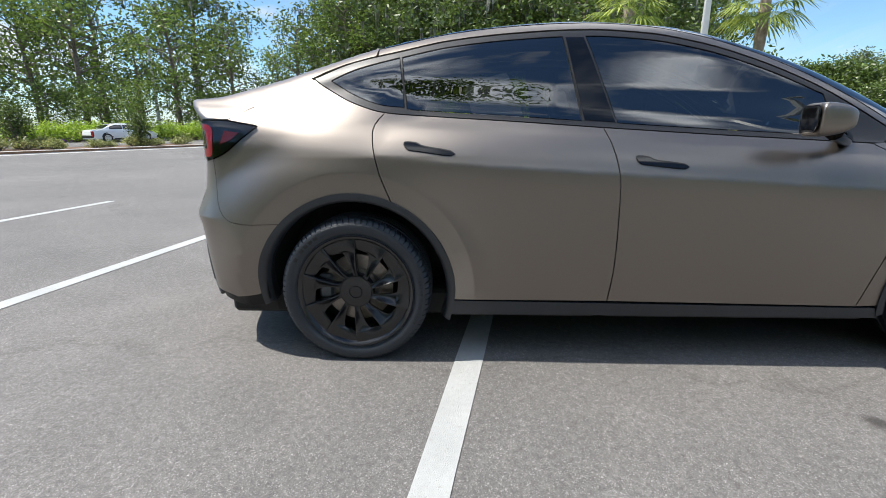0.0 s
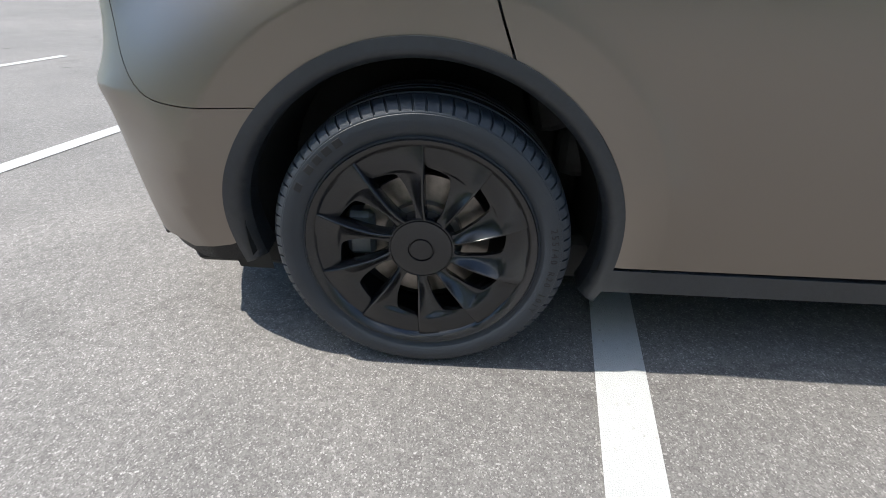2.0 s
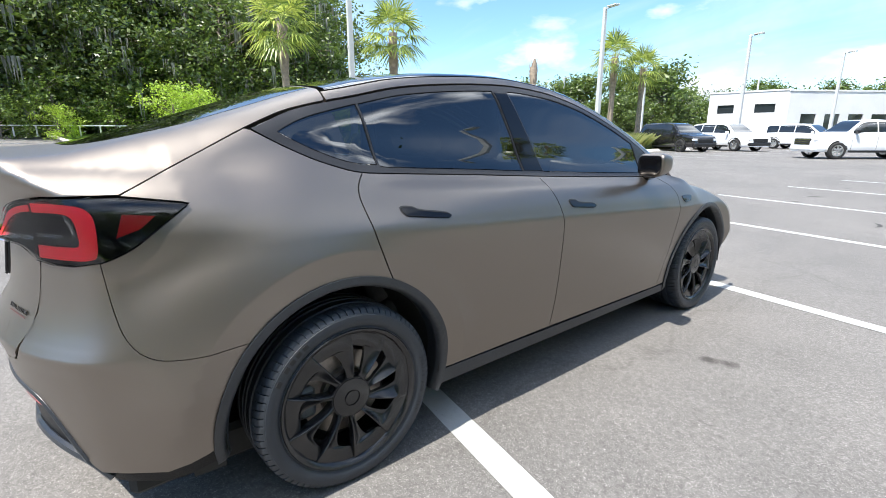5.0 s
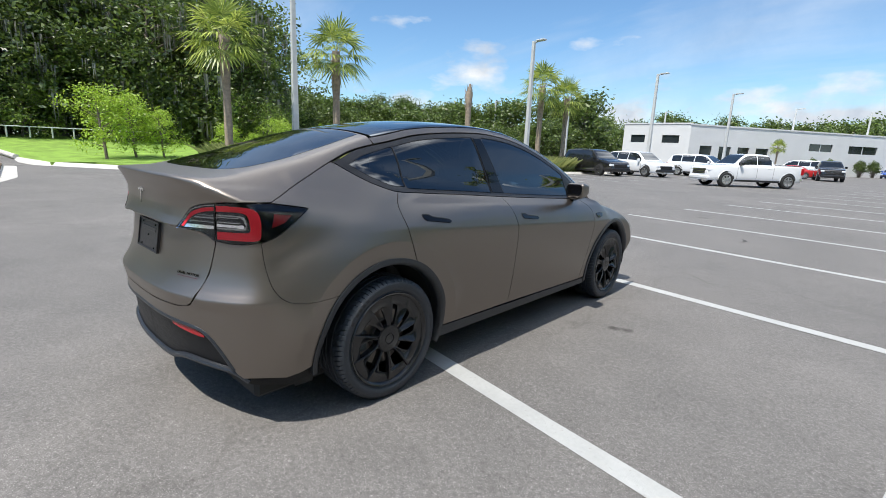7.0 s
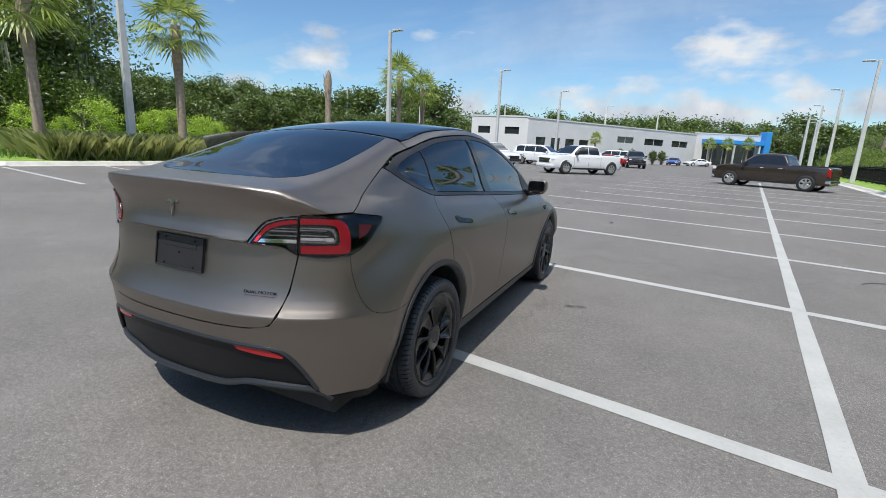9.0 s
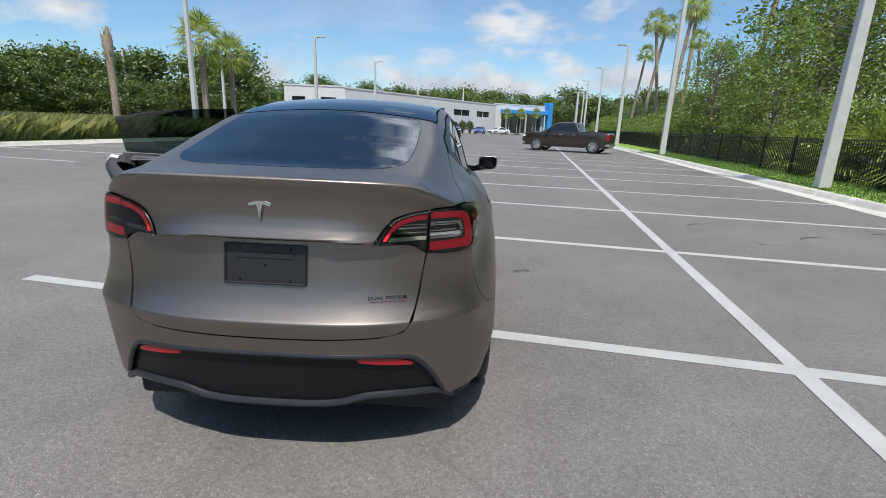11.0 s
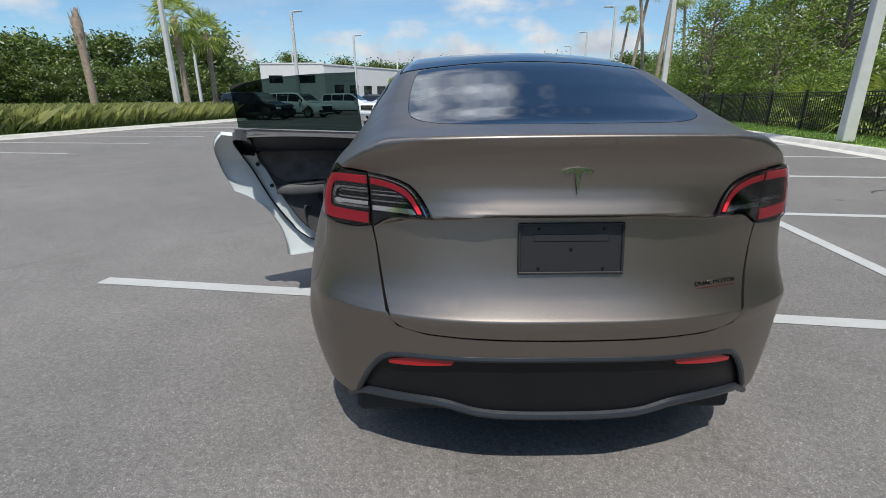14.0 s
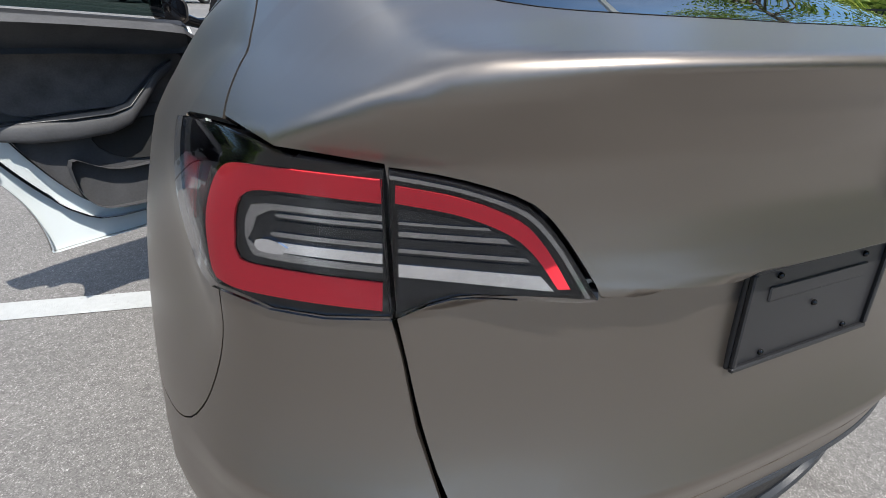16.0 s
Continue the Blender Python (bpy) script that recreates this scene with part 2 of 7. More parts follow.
def pchip(knots):
    """A smooth curve through a few (x, y) knots that never overshoots."""
    xs, ys = np.array([k[0] for k in knots], float), np.array([k[1] for k in knots], float)
    h, d = np.diff(xs), np.diff(ys) / np.diff(xs)
    m = np.zeros(len(xs))
    m[0], m[-1] = d[0], d[-1]
    for i in range(1, len(xs) - 1):
        if d[i - 1] * d[i] > 0:
            w1, w2 = 2 * h[i] + h[i - 1], h[i] + 2 * h[i - 1]
            m[i] = (w1 + w2) / (w1 / d[i - 1] + w2 / d[i])

    def f(x):
        x = np.asarray(x, float)
        i = np.clip(np.searchsorted(xs, x) - 1, 0, len(h) - 1)
        t = np.clip((x - xs[i]) / h[i], -3, 4)
        tc = np.clip(t, 0, 1)
        v = ((1 + 2 * tc) * (1 - tc) ** 2 * ys[i] + tc * (1 - tc) ** 2 * h[i] * m[i] + tc * tc * (3 - 2 * tc) * ys[i + 1] + tc * tc * (tc - 1) * h[i] * m[i + 1])
        return v + np.where(t > 1, (t - 1) * h[i] * m[i + 1], 0) + np.where(t < 0, t * h[i] * m[i], 0)
    return f


# ---- the car's skin as one smooth solid: y forward from the rear axle, x to its right side ----
SIDE = pchip([(0.12, 0.84), (0.19, 0.872), (0.30, 0.894), (0.45, 0.914), (0.65, 0.937), (0.892, 0.958), (0.906, 0.9565), (0.922, 0.951), (0.975, 0.931), (1.04, 0.888), (1.085, 0.832), (1.11, 0.806), (1.3, 0.735), (1.54, 0.638), (1.7, 0.55)])
SIDE_SOFT = pchip([(0.12, 0.84), (0.19, 0.872), (0.30, 0.894), (0.45, 0.914), (0.65, 0.936), (0.82, 0.940), (0.92, 0.930), (0.98, 0.910), (1.04, 0.876), (1.085, 0.836), (1.11, 0.810), (1.3, 0.735), (1.54, 0.638), (1.7, 0.55)])
TOP = pchip([(-1.1, 1.244), (-0.955, 1.257), (-0.74, 1.270), (-0.5, 1.332), (-0.2, 1.424), (0.09, 1.508), (0.45, 1.578), (0.75, 1.612), (1.05, 1.622), (1.3, 1.612), (1.55, 1.58), (1.8, 1.515), (2.1, 1.41), (2.4, 1.265), (2.66, 1.10), (2.78, 1.03), (3.0, 0.985), (3.3, 0.915), (3.55, 0.82), (3.72, 0.69), (3.8, 0.5)])
BACK = pchip([(0.15, -0.885), (0.30, -0.930), (0.42, -0.947), (0.54, -0.959), (0.63, -0.969), (0.688, -0.980), (0.704, -0.971), (0.73, -0.954), (0.77, -0.934), (0.83, -0.914), (0.90, -0.901), (0.985, -0.890), (1.008, -0.888), (1.02, -0.946), (1.04, -0.938), (1.07, -0.926), (1.11, -0.918), (1.15, -0.920), (1.19, -0.932), (1.22, -0.945), (1.247, -0.961), (1.3, -0.967)])
BACK_OUT = pchip([(0.15, -0.885), (0.30, -0.930), (0.42, -0.947), (0.54, -0.959), (0.63, -0.969), (0.688, -0.980), (0.704, -0.971), (0.73, -0.954), (0.77, -0.934), (0.83, -0.916), (0.90, -0.906), (0.98, -0.900), (1.06, -0.896), (1.13, -0.899), (1.18, -0.925), (1.215, -0.946), (1.245, -0.958), (1.3, -0.963)])
TAPER_W = pchip([(0.3, 0.25), (0.6, 0.3), (0.72, 0.5), (0.93, 0.92), (1.12, 0.88), (1.3, 1.0)])


def smax(a, b, k):
    h = np.clip(0.5 + 0.5 * (a - b) / k, 0, 1)
    return b + (a - b) * h + k * h * (1 - h)


def solid(p):
    """Under nought inside the body, over nought outside."""
    x, y, z = np.abs(p[:, 0]), p[:, 1], p[:, 2]
    up = np.clip((z - 0.45) / 0.4, 0, 1)
    zz = z + 0.058 * (y - 1.18) * up * np.clip((1.75 - z) / 0.4, 0, 1)
    fade = np.clip((y + 0.05) / 0.6, 0, 1)
    fade = fade * fade * (3 - 2 * fade)
    w = SIDE(zz) * fade + SIDE_SOFT(zz) * (1 - fade)
    w = w - 0.187 * TAPER_W(z) * np.clip(0.2 - y, 0, 9) ** 1.8 - 0.11 * np.clip(y - 2.5, 0, 9) ** 1.9
    w = w - 0.034 * np.clip((0.9 - y) / 0.75, 0, 1) * np.clip((z - 0.98) / 0.15, 0, 1) * np.clip((y + 0.45) / 0.4, 0, 1)
    for yc in (0.0, 2.89):
        r = np.hypot(y - yc, z - 0.352)
        d = r - 0.562
        cone = 0.940 - np.where(d > 0, 0.25 * d + 1.0 * d * d, -0.08 * d)
        cone = cone - 0.5 * np.clip(-(z - 0.55), 0, 1) ** 1.5
        w = smax(w, cone - (0.02 if yc else 0), 0.018)
    side = x - w
    t = np.clip((x - 0.30) / 0.36, 0, 1)
    t = t * t * (3 - 2 * t)
    zs = z + (0.014 * np.clip((x - 0.22) / 0.2, 0, 1) + 0.042 * np.clip((x - 0.48) / 0.14, 0, 1) ** 1.5) * np.clip((z - 0.84) / 0.1, 0, 1) * np.clip((1.14 - z) / 0.08, 0, 1)
    back = -(y - (BACK(zs) * (1 - t) + BACK_OUT(z) * t + 0.42 * x ** 3))
    front = y - (3.765 - 0.30 * x ** 3 - 0.9 * np.clip(z - 0.62, 0, 1) ** 2 - 0.5 * np.clip(0.42 - z, 0, 1) ** 2)
    ends = smax(back, front, 0.02)
    kc = 0.03 + 0.07 * np.clip((0.93 - z) / 0.3, 0, 1)
    f = smax(side, ends, kc)
    rear = np.clip((-0.35 - y) / 0.3, 0, 1)
    top = z - (TOP(y) - 0.11 * x * x * (1 - rear) - rear * (0.03 * x * x + 0.10 * x ** 4))
    out = np.clip((x - 0.42) / 0.26, 0, 1)
    k = 0.014 + 0.05 * np.clip((y + 0.80) / 0.3, 0, 1) + 0.065 * out * out * (3 - 2 * out)
    return smax(f, top, k)


def grad(p):
    e = 0.0015
    g = np.stack([solid(p + np.eye(3)[i] * e) - solid(p - np.eye(3)[i] * e) for i in range(3)], 1)
    return g / np.maximum(np.linalg.norm(g, axis=1, keepdims=True), 1e-9)


def cast(o, d, lift=0.0, far=1.9):
    """Where rays from inside leave the solid."""
    lo, hi = np.zeros(len(o)), np.full(len(o), far)
    steps = np.linspace(0.02, far, 48)
    found = np.zeros(len(o), bool)
    for a, b in zip(steps, steps[1:]):
        out = (solid(o + d * b) > lift) & ~found
        lo[out], hi[out] = a, b
        found |= out
    for _ in range(26):
        mid = (lo + hi) / 2
        inside = solid(o + d * mid[:, None]) <= lift
        lo, hi = np.where(inside, mid, lo), np.where(inside, hi, mid)
    return o + d * ((lo + hi) / 2)[:, None]


RC = 0.55  # scale of the turned corner of the belt chart


def belt_rays(q):
    """Belt chart (s, z): along the side, round the corner, across the back. s grows rearward."""
    s, z = q[:, 0], q[:, 1]
    a = np.clip(s / RC, 0, math.pi / 2)
    over = np.clip(s - RC * math.pi / 2, 0, None)
    o = np.stack([0.35 - over, -0.3 - np.minimum(s, 0), z], 1)
    d = np.stack([np.cos(a), -np.sin(a), 0 * a], 1)
    return o, d


def belt_of(p):
    p = np.atleast_2d(p)
    x, y, z = p.T
    a = np.arctan2(-(y + 0.3), x - 0.35)
    s = np.where(y >= -0.3, -(y + 0.3), np.where(x < 0.35, RC * math.pi / 2 + 0.35 - x, a * RC))
    return np.stack([s, z], 1)


def dome_rays(q):
    """Dome chart (u, f): over the roof, then tilted back over the tail."""
    u, f = q[:, 0], q[:, 1]
    psi = np.clip(-(u + 0.55), 0, None) / 0.4
    o = np.stack([0 * u, np.maximum(u, -0.55), np.full(len(u), 1.05) - 0.25 * np.clip((u - 2.3) / 0.5, 0, 1)], 1)
    d = np.stack([np.cos(f), -np.sin(f) * np.sin(psi), np.sin(f) * np.cos(psi)], 1)
    return o, d


def dome_of(p):
    p = np.atleast_2d(p)
    x, y, z = p.T
    back = y < -0.55
    z0 = 1.05 - 0.25 * np.clip((y - 2.3) / 0.5, 0, 1)
    vy, vz = np.where(back, y + 0.55, 0), z - z0
    psi = np.arctan2(-vy, np.where(back, vz, 1))
    return np.stack([np.where(back, -0.55 - 0.4 * psi, y), np.arctan2(np.where(back, np.hypot(vy, vz), vz), x)], 1)


BELT, DOME = (belt_rays, belt_of), (dome_rays, dome_of)


def side_at(pts):
    q = np.array([(y, z) for y, z in pts], float)
    return cast(np.stack([0 * q[:, 0] + 0.05, q[:, 0], q[:, 1]], 1), np.tile([1.0, 0, 0], (len(q), 1)))


def back_at(pts):
    q = np.array(pts, float)
    return cast(np.stack([q[:, 0], 0 * q[:, 0] - 0.3, q[:, 1]], 1), np.tile([0, -1.0, 0], (len(q), 1)))


def top_at(pts):
    q = np.array(pts, float)
    return cast(np.stack([q[:, 0], q[:, 1], 0 * q[:, 0] + 0.7], 1), np.tile([0, 0, 1.0], (len(q), 1)))


def curved(pts, step=0.02, closed=False):
    """Points along a rounded line through a few corners (Catmull-Rom)."""
    p = np.array(pts, float)
    out = []
    n = len(p)
    for i in range(n if closed else n - 1):
        a, b, c, d = (p[(i + k) % n] if closed else p[min(max(i + k, 0), n - 1)] for k in (-1, 0, 1, 2))
        m = max(1, int(np.linalg.norm(c - b) / step))
        for t in np.arange(m) / m:
            out.append(0.5 * (2 * b + (c - a) * t + (2 * a - 5 * b + 4 * c - d) * t * t + (3 * b - a - 3 * c + d) * t ** 3))
    if not closed:
        out.append(p[-1])
    return np.array(out)


def straight(pts, step=0.02):
    p = np.array(pts, float)
    out = []
    for b, c in zip(p, p[1:]):
        m = max(1, int(np.linalg.norm(c - b) / step))
        out += [b + (c - b) * t for t in np.arange(m) / m]
    return np.array(out + [p[-1]])


def arc(yc, r, a0, a1, n=40, zc=0.352):
    a = np.radians(np.linspace(a0, a1, n))
    return np.stack([yc + r * np.cos(a), zc + r * np.sin(a)], 1)


def in_loops(q, loops):
    inside = np.zeros(len(q), bool)
    for L in loops:
        x, y = q[:, 0], q[:, 1]
        for (x0, y0), (x1, y1) in zip(L, np.roll(L, -1, 0)):
            if y0 != y1:
                inside ^= ((y0 > y) != (y1 > y)) & (x < (x1 - x0) * (y - y0) / (y1 - y0) + x0)
    return inside


def panel(name, chart, loops, mat, parent, label="", lift=0.0, gap=0.0025, depth=0.02, step=(0.03, 0.02), flip=False, place=None, both=False, creases=()):
    """A skin panel: a region of a chart laid on the solid, with an edge turned inward."""
    from mathutils.geometry import delaunay_2d_cdt
    rays, _ = chart
    loops = [np.array(L, float) for L in loops]
    fixed = []
    for i, L in enumerate(loops):
        area = 0.5 * np.sum(L[:, 0] * np.roll(L[:, 1], -1) - np.roll(L[:, 0], -1) * L[:, 1])
        if (area > 0) != (i == 0):
            L = L[::-1]
        t = np.roll(L, -1, 0) - np.roll(L, 1, 0)
        t /= np.maximum(np.linalg.norm(t, axis=1, keepdims=True), 1e-9)
        fixed.append(L + np.stack([-t[:, 1], t[:, 0]], 1) * gap)
    lo, hi = fixed[0].min(0), fixed[0].max(0)
    g = np.stack(np.meshgrid(np.arange(lo[0], hi[0], step[0]), np.arange(lo[1], hi[1], step[1])), -1).reshape(-1, 2)
    g = g[in_loops(g, fixed)]
    edge = np.concatenate(fixed)
    near = np.full(len(g), 9.0)
    for k in range(0, len(edge), 64):
        near = np.minimum(near, np.sqrt((((g[:, None] - edge[None, k:k + 64]) / np.array(step)) ** 2).sum(-1)).min(1))
    g = g[near > 0.45]
    lines = []
    for L in creases:
        L = np.array(L, float)
        keep = in_loops(L, fixed)
        away = np.full(len(L), 9.0)
        for k in range(0, len(edge), 64):
            away = np.minimum(away, np.sqrt((((L[:, None] - edge[None, k:k + 64]) / np.array(step)) ** 2).sum(-1)).min(1))
        keep &= away > 0.25
        lines.append((L, keep))
        d = np.sqrt((((g[:, None] - L[None]) / np.array(step)) ** 2).sum(-1)).min(1)
        g = g[d > 0.7]
    pts = np.concatenate([edge, g] + [L for L, _ in lines])
    used_pts = np.ones(len(pts), bool)
    edges, at = [], 0
    for L in fixed:
        edges += [(at + i, at + (i + 1) % len(L)) for i in range(len(L))]
        at += len(L)
    at += len(g)
    for L, keep in lines:
        edges += [(at + i, at + i + 1) for i in range(len(L) - 1) if keep[i] and keep[i + 1]]
        used_pts[at:at + len(L)] = keep
        at += len(L)
    new_id = np.cumsum(used_pts) - 1
    pts = pts[used_pts]
    edges = [(int(new_id[a]), int(new_id[b])) for a, b in edges]
    v, _, f, *_ = delaunay_2d_cdt([Vector(p) for p in pts], edges, [], 0, 1e-6)
    v = np.array([tuple(p) for p in v])
    f = np.array([tuple(t) for t in f])
    f = f[in_loops(v[f].mean(1), fixed)]
    o, d = rays(v)
    rolled = callable(lift)
    p = cast(o, d, lift(cast(o, d, 0.0)) if rolled else lift)
    nrm = grad(p)
    a, b, c = p[f[:, 0]], p[f[:, 1]], p[f[:, 2]]
    turn = (np.cross(b - a, c - a) * (nrm[f[:, 0]] + nrm[f[:, 1]] + nrm[f[:, 2]])).sum(1) < 0
    f[turn] = f[turn][:, ::-1]
    # the edge turned inward
    count = {}
    for t in f:
        for i in range(3):
            e = (t[i], t[(i + 1) % 3])
            count[e] = 1
    rim = [e for e in count if (e[1], e[0]) not in count]
    verts, norms, faces = [tuple(q) for q in p], [tuple(q) for q in nrm], [tuple(map(int, t)) for t in f]
    for i, j in rim:
        e = p[j] - p[i]
        m = (nrm[i] + nrm[j]) / 2
        w = np.cross(e, m)
        w /= max(np.linalg.norm(w), 1e-9)
        k = len(verts)
        verts += [p[i], p[j], p[j] - nrm[j] * depth, p[i] - nrm[i] * depth]
        norms += [w] * 4
        faces.append((k + 1, k, k + 3, k + 2))
    verts, norms = np.array(verts), np.array(norms)
    if both:
        k = len(verts)
        verts, norms = np.concatenate([verts, verts * [-1, 1, 1]]), np.concatenate([norms, norms * [-1, 1, 1]])
        faces = faces + [tuple(i + k for i in t[::-1]) for t in faces]
    if flip:
        verts[:, 0] *= -1
        norms[:, 0] *= -1
        faces = [t[::-1] for t in faces]
    if place is not None:
        r = np.array(place.to_3x3())
        verts = verts @ r.T + np.array(place.translation)
        norms = norms @ r.T
    return mesh_ob(name, verts, faces, mat, parent, label, None if rolled else norms)


# ---- the lines of the car's panels, as (y, z) on its side ----
BELTLINE = pchip([(-0.2, 1.322), (-0.1, 1.262), (0.0, 1.212), (0.15, 1.168), (0.35, 1.152), (0.7, 1.13), (1.13, 1.10), (1.6, 1.07), (2.13, 1.04), (2.5, 1.02)])
HEADER = pchip([(-0.2, 1.326), (-0.03, 1.396), (0.2, 1.445), (0.45, 1.495), (0.71, 1.521), (0.96, 1.534), (1.08, 1.536), (1.345, 1.518), (1.6, 1.468), (1.81, 1.402), (2.06, 1.295), (2.25, 1.185), (2.42, 1.075)])


def run(f, y0, y1, off=0.0, step=0.025):
    ys = np.linspace(y0, y1, max(2, int(abs(y1 - y0) / step)))
    return np.stack([ys, f(ys) + off], 1)


REAR_GAP = curved([(0.149, 1.168), (0.100, 1.09), (0.128, 0.93), (0.184, 0.779)])
MID_GAP = curved([(1.127, 1.10), (1.172, 0.915), (1.19, 0.70), (1.197, 0.47), (1.185, 0.305)])
FRONT_GAP = curved([(2.30, 1.03), (2.40, 0.95), (2.415, 0.85), (2.39, 0.6), (2.33, 0.29)])
BUMPER_SEAM = curved([(-0.335, 0.676), (-0.520, 0.674), (-0.602, 0.692), (-0.645, 0.745), (-0.662, 0.83), (-0.672, 0.962)])
HATCH_SEAM = curved([(0.09, 1.429), (-0.06, 1.392), (-0.2, 1.336), (-0.36, 1.258), (-0.50, 1.190), (-0.60, 1.142)])


def S(yz):
    """Side points to the belt chart."""
    return belt_of(side_at(yz))


def rear_s(xz):
    return belt_of(back_at(xz))


LAMP_TIP, LAMP_LOW = (-0.437, 1.112), (-0.672, 0.962)
LAMP_UNDER = curved([(-0.437, 1.110), (-0.52, 1.050), (-0.60, 0.992), (-0.672, 0.962)])
SPLIT = straight([(0.622, 0.960), (0.626, 1.05), (0.630, 1.133)])
LAMP_TOP_BACK = curved([(0.630, 1.133), (0.68, 1.138), (0.725, 1.140)])


def arch_crease(yc):
    return [S(arc(yc, r, -5, 185, 110)) for r in (0.556, 0.562, 0.568)]


def door_crease(y0, y1):
    ys = np.linspace(y0, y1, 60)
    return [S(np.stack([ys, c - 0.058 * (ys - 1.18)], 1)) for c in (0.893, 0.92)]


def hatch_crease():
    out = []
    for z, w in ((0.686, 0.60), (0.697, 0.60), (0.706, 0.60)):
        xs = np.linspace(-w, w, 70)
        out.append(dome_of(back_at(np.stack([xs, 0 * xs + z], 1))))
    xs = np.linspace(-0.68, 0.68, 90)
    z = TOP(-0.955) - 0.03 * xs ** 2 - 0.10 * xs ** 4
    y = BACK(z) + 0.42 * np.abs(xs) ** 3
    for dy, dz in ((0.03, 0.004), (0.006, 0.0), (0.004, -0.012), (0.004, -0.03)):
        out.append(dome_of(np.stack([xs, y + dy, z + dz], 1)))
    return out


def flare_lift(yc):
    """The flare stands proud of the panel and rolls inward at the wheel opening."""
    def lift(p):
        t = np.clip((np.hypot(p[:, 1] - yc, p[:, 2] - 0.352) - 0.426) / 0.043, 0, 1)
        return 0.011 - 0.034 * np.clip(1 - t / 0.38, 0, 1) ** 2 - 0.004 * t
    return lift


def build_car():
    car = thing("electric_car", "satin bronze-brown crossover car with black wheels on a white line", "car")
    for sgn, flip in ((1, False), (-1, True)):
        near = sgn > 0
        # quarter panel
        cut = np.argmin(np.abs(HATCH_SEAM[:, 0] + 0.2))
        seam = S(HATCH_SEAM[cut:])
        lamp_top = S(straight([(-0.60, 1.138), LAMP_TIP]))
        loop = np.concatenate([S(run(BELTLINE, -0.2, 0.149)), S(REAR_GAP)[1:], S(arc(0, 0.466, 67.0, 136.2)),
                               S(BUMPER_SEAM)[1:], S(LAMP_UNDER[::-1])[1:], lamp_top[::-1][1:], seam[::-1][1:-1]])
        panel("quarter_panel", BELT, [loop], WRAP, car, flip=flip, step=(0.025, 0.014), creases=arch_crease(0))
        # rear door and front door
        rear_loop = np.concatenate([run(BELTLINE, 0.149, 1.127)[:-1], MID_GAP[:-1], straight([(1.185, 0.305), (0.468, 0.305)])[:-1], arc(0, 0.468, -5.5, 40), arc(0, 0.466, 44, 66.5)[:-1], REAR_GAP[::-1][:-1]])
        front_loop = np.concatenate([run(BELTLINE, 1.127, 2.30)[:-1], FRONT_GAP[:-1], straight([(2.33, 0.29), (1.185, 0.305)])[:-1], MID_GAP[::-1][:-1]])
        hinge = Matrix.Translation((-0.88, 1.15, 0.014)) @ Matrix.Rotation(radians(-61), 4, "Z") @ Matrix.Translation((0.88, -1.15, 0))
        place = None if near else hinge
        rd = panel("rear_door", BELT, [S(rear_loop)], WRAP, car, "" if near else "open rear door with white inner edges and black trim", flip=flip, step=(0.03, 0.012), place=place, creases=arch_crease(0) + door_crease(0.22, 1.2))
        fd = panel("front_door", BELT, [S(front_loop)], WRAP, car, flip=flip, step=(0.03, 0.012), creases=door_crease(1.1, 2.42))
        # fender
        fender = np.concatenate([FRONT_GAP, arc(2.89, 0.466, 187, 8)[:], curved([(3.38, 0.42), (3.44, 0.6), (3.40, 0.72), (3.15, 0.84), (2.85, 0.945), (2.45, 1.04)])[1:]])
        panel("fender", BELT, [S(fender)], WRAP, car, flip=flip, step=(0.03, 0.014), creases=arch_crease(2.89))
        # wheel-arch flares and sill
        for yc, a0, a1 in ((0, -20, 191), (2.89, -10, 194)):
            panel("wheel_arch_flare", BELT, [S(np.concatenate([arc(yc, 0.469, a0, a1, 90), arc(yc, 0.426, a1 - 1, a0 + 1, 90)]))], CLAD, car, "black plastic flare", lift=flare_lift(yc), flip=flip, step=(0.012, 0.008), depth=0.06, gap=0.0)
        panel("side_sill", BELT, [S(np.concatenate([straight([(0.46, 0.303), (2.42, 0.285)])[:-1], straight([(2.42, 0.285), (2.45, 0.228), (0.43, 0.226), (0.46, 0.303)])[:-1]]))], CLAD, car, "black plastic sill", flip=flip, step=(0.05, 0.016), depth=0.06, lift=0.002)
        # windows: black frame with openings, panes
        q_win = np.concatenate([curved([(-0.115, 1.315), (0.0, 1.366), (0.205, 1.418)])[:-1], straight([(0.205, 1.418), (0.232, 1.192)])[:-1], curved([(0.232, 1.192), (0.12, 1.205), (0.0, 1.25), (-0.115, 1.315)])[:-1]])
        r_win = np.concatenate([run(HEADER, 0.218, 0.955, -0.03)[:-1], straight([(0.955, 1.505), (1.035, 1.13)])[:-1], run(BELTLINE, 1.035, 0.246, 0.024)[:-1], straight([(0.246, 1.186), (0.218, 1.418)])[:-1]])
        f_win = np.concatenate([run(HEADER, 1.062, 2.11, -0.03)[:-1], straight([(2.11, 1.243), (2.16, 1.065)])[:-1], run(BELTLINE, 2.16, 1.195, 0.024)[:-1], straight([(1.195, 1.12), (1.062, 1.505)])[:-1]])
        t_win = straight([(2.145, 1.215), (2.285, 1.125), (2.30, 1.06), (2.185, 1.06), (2.145, 1.215)])[:-1]
        frame_loop = np.concatenate([run(HEADER, -0.2, 2.40), run(BELTLINE, 2.38, -0.19)[1:-1]])
        panel("window_frame", BELT, [S(frame_loop)] + [S(w) for w in (q_win, r_win, f_win)], TRIM, car, "black window surround", flip=flip, step=(0.04, 0.016), lift=0.001)
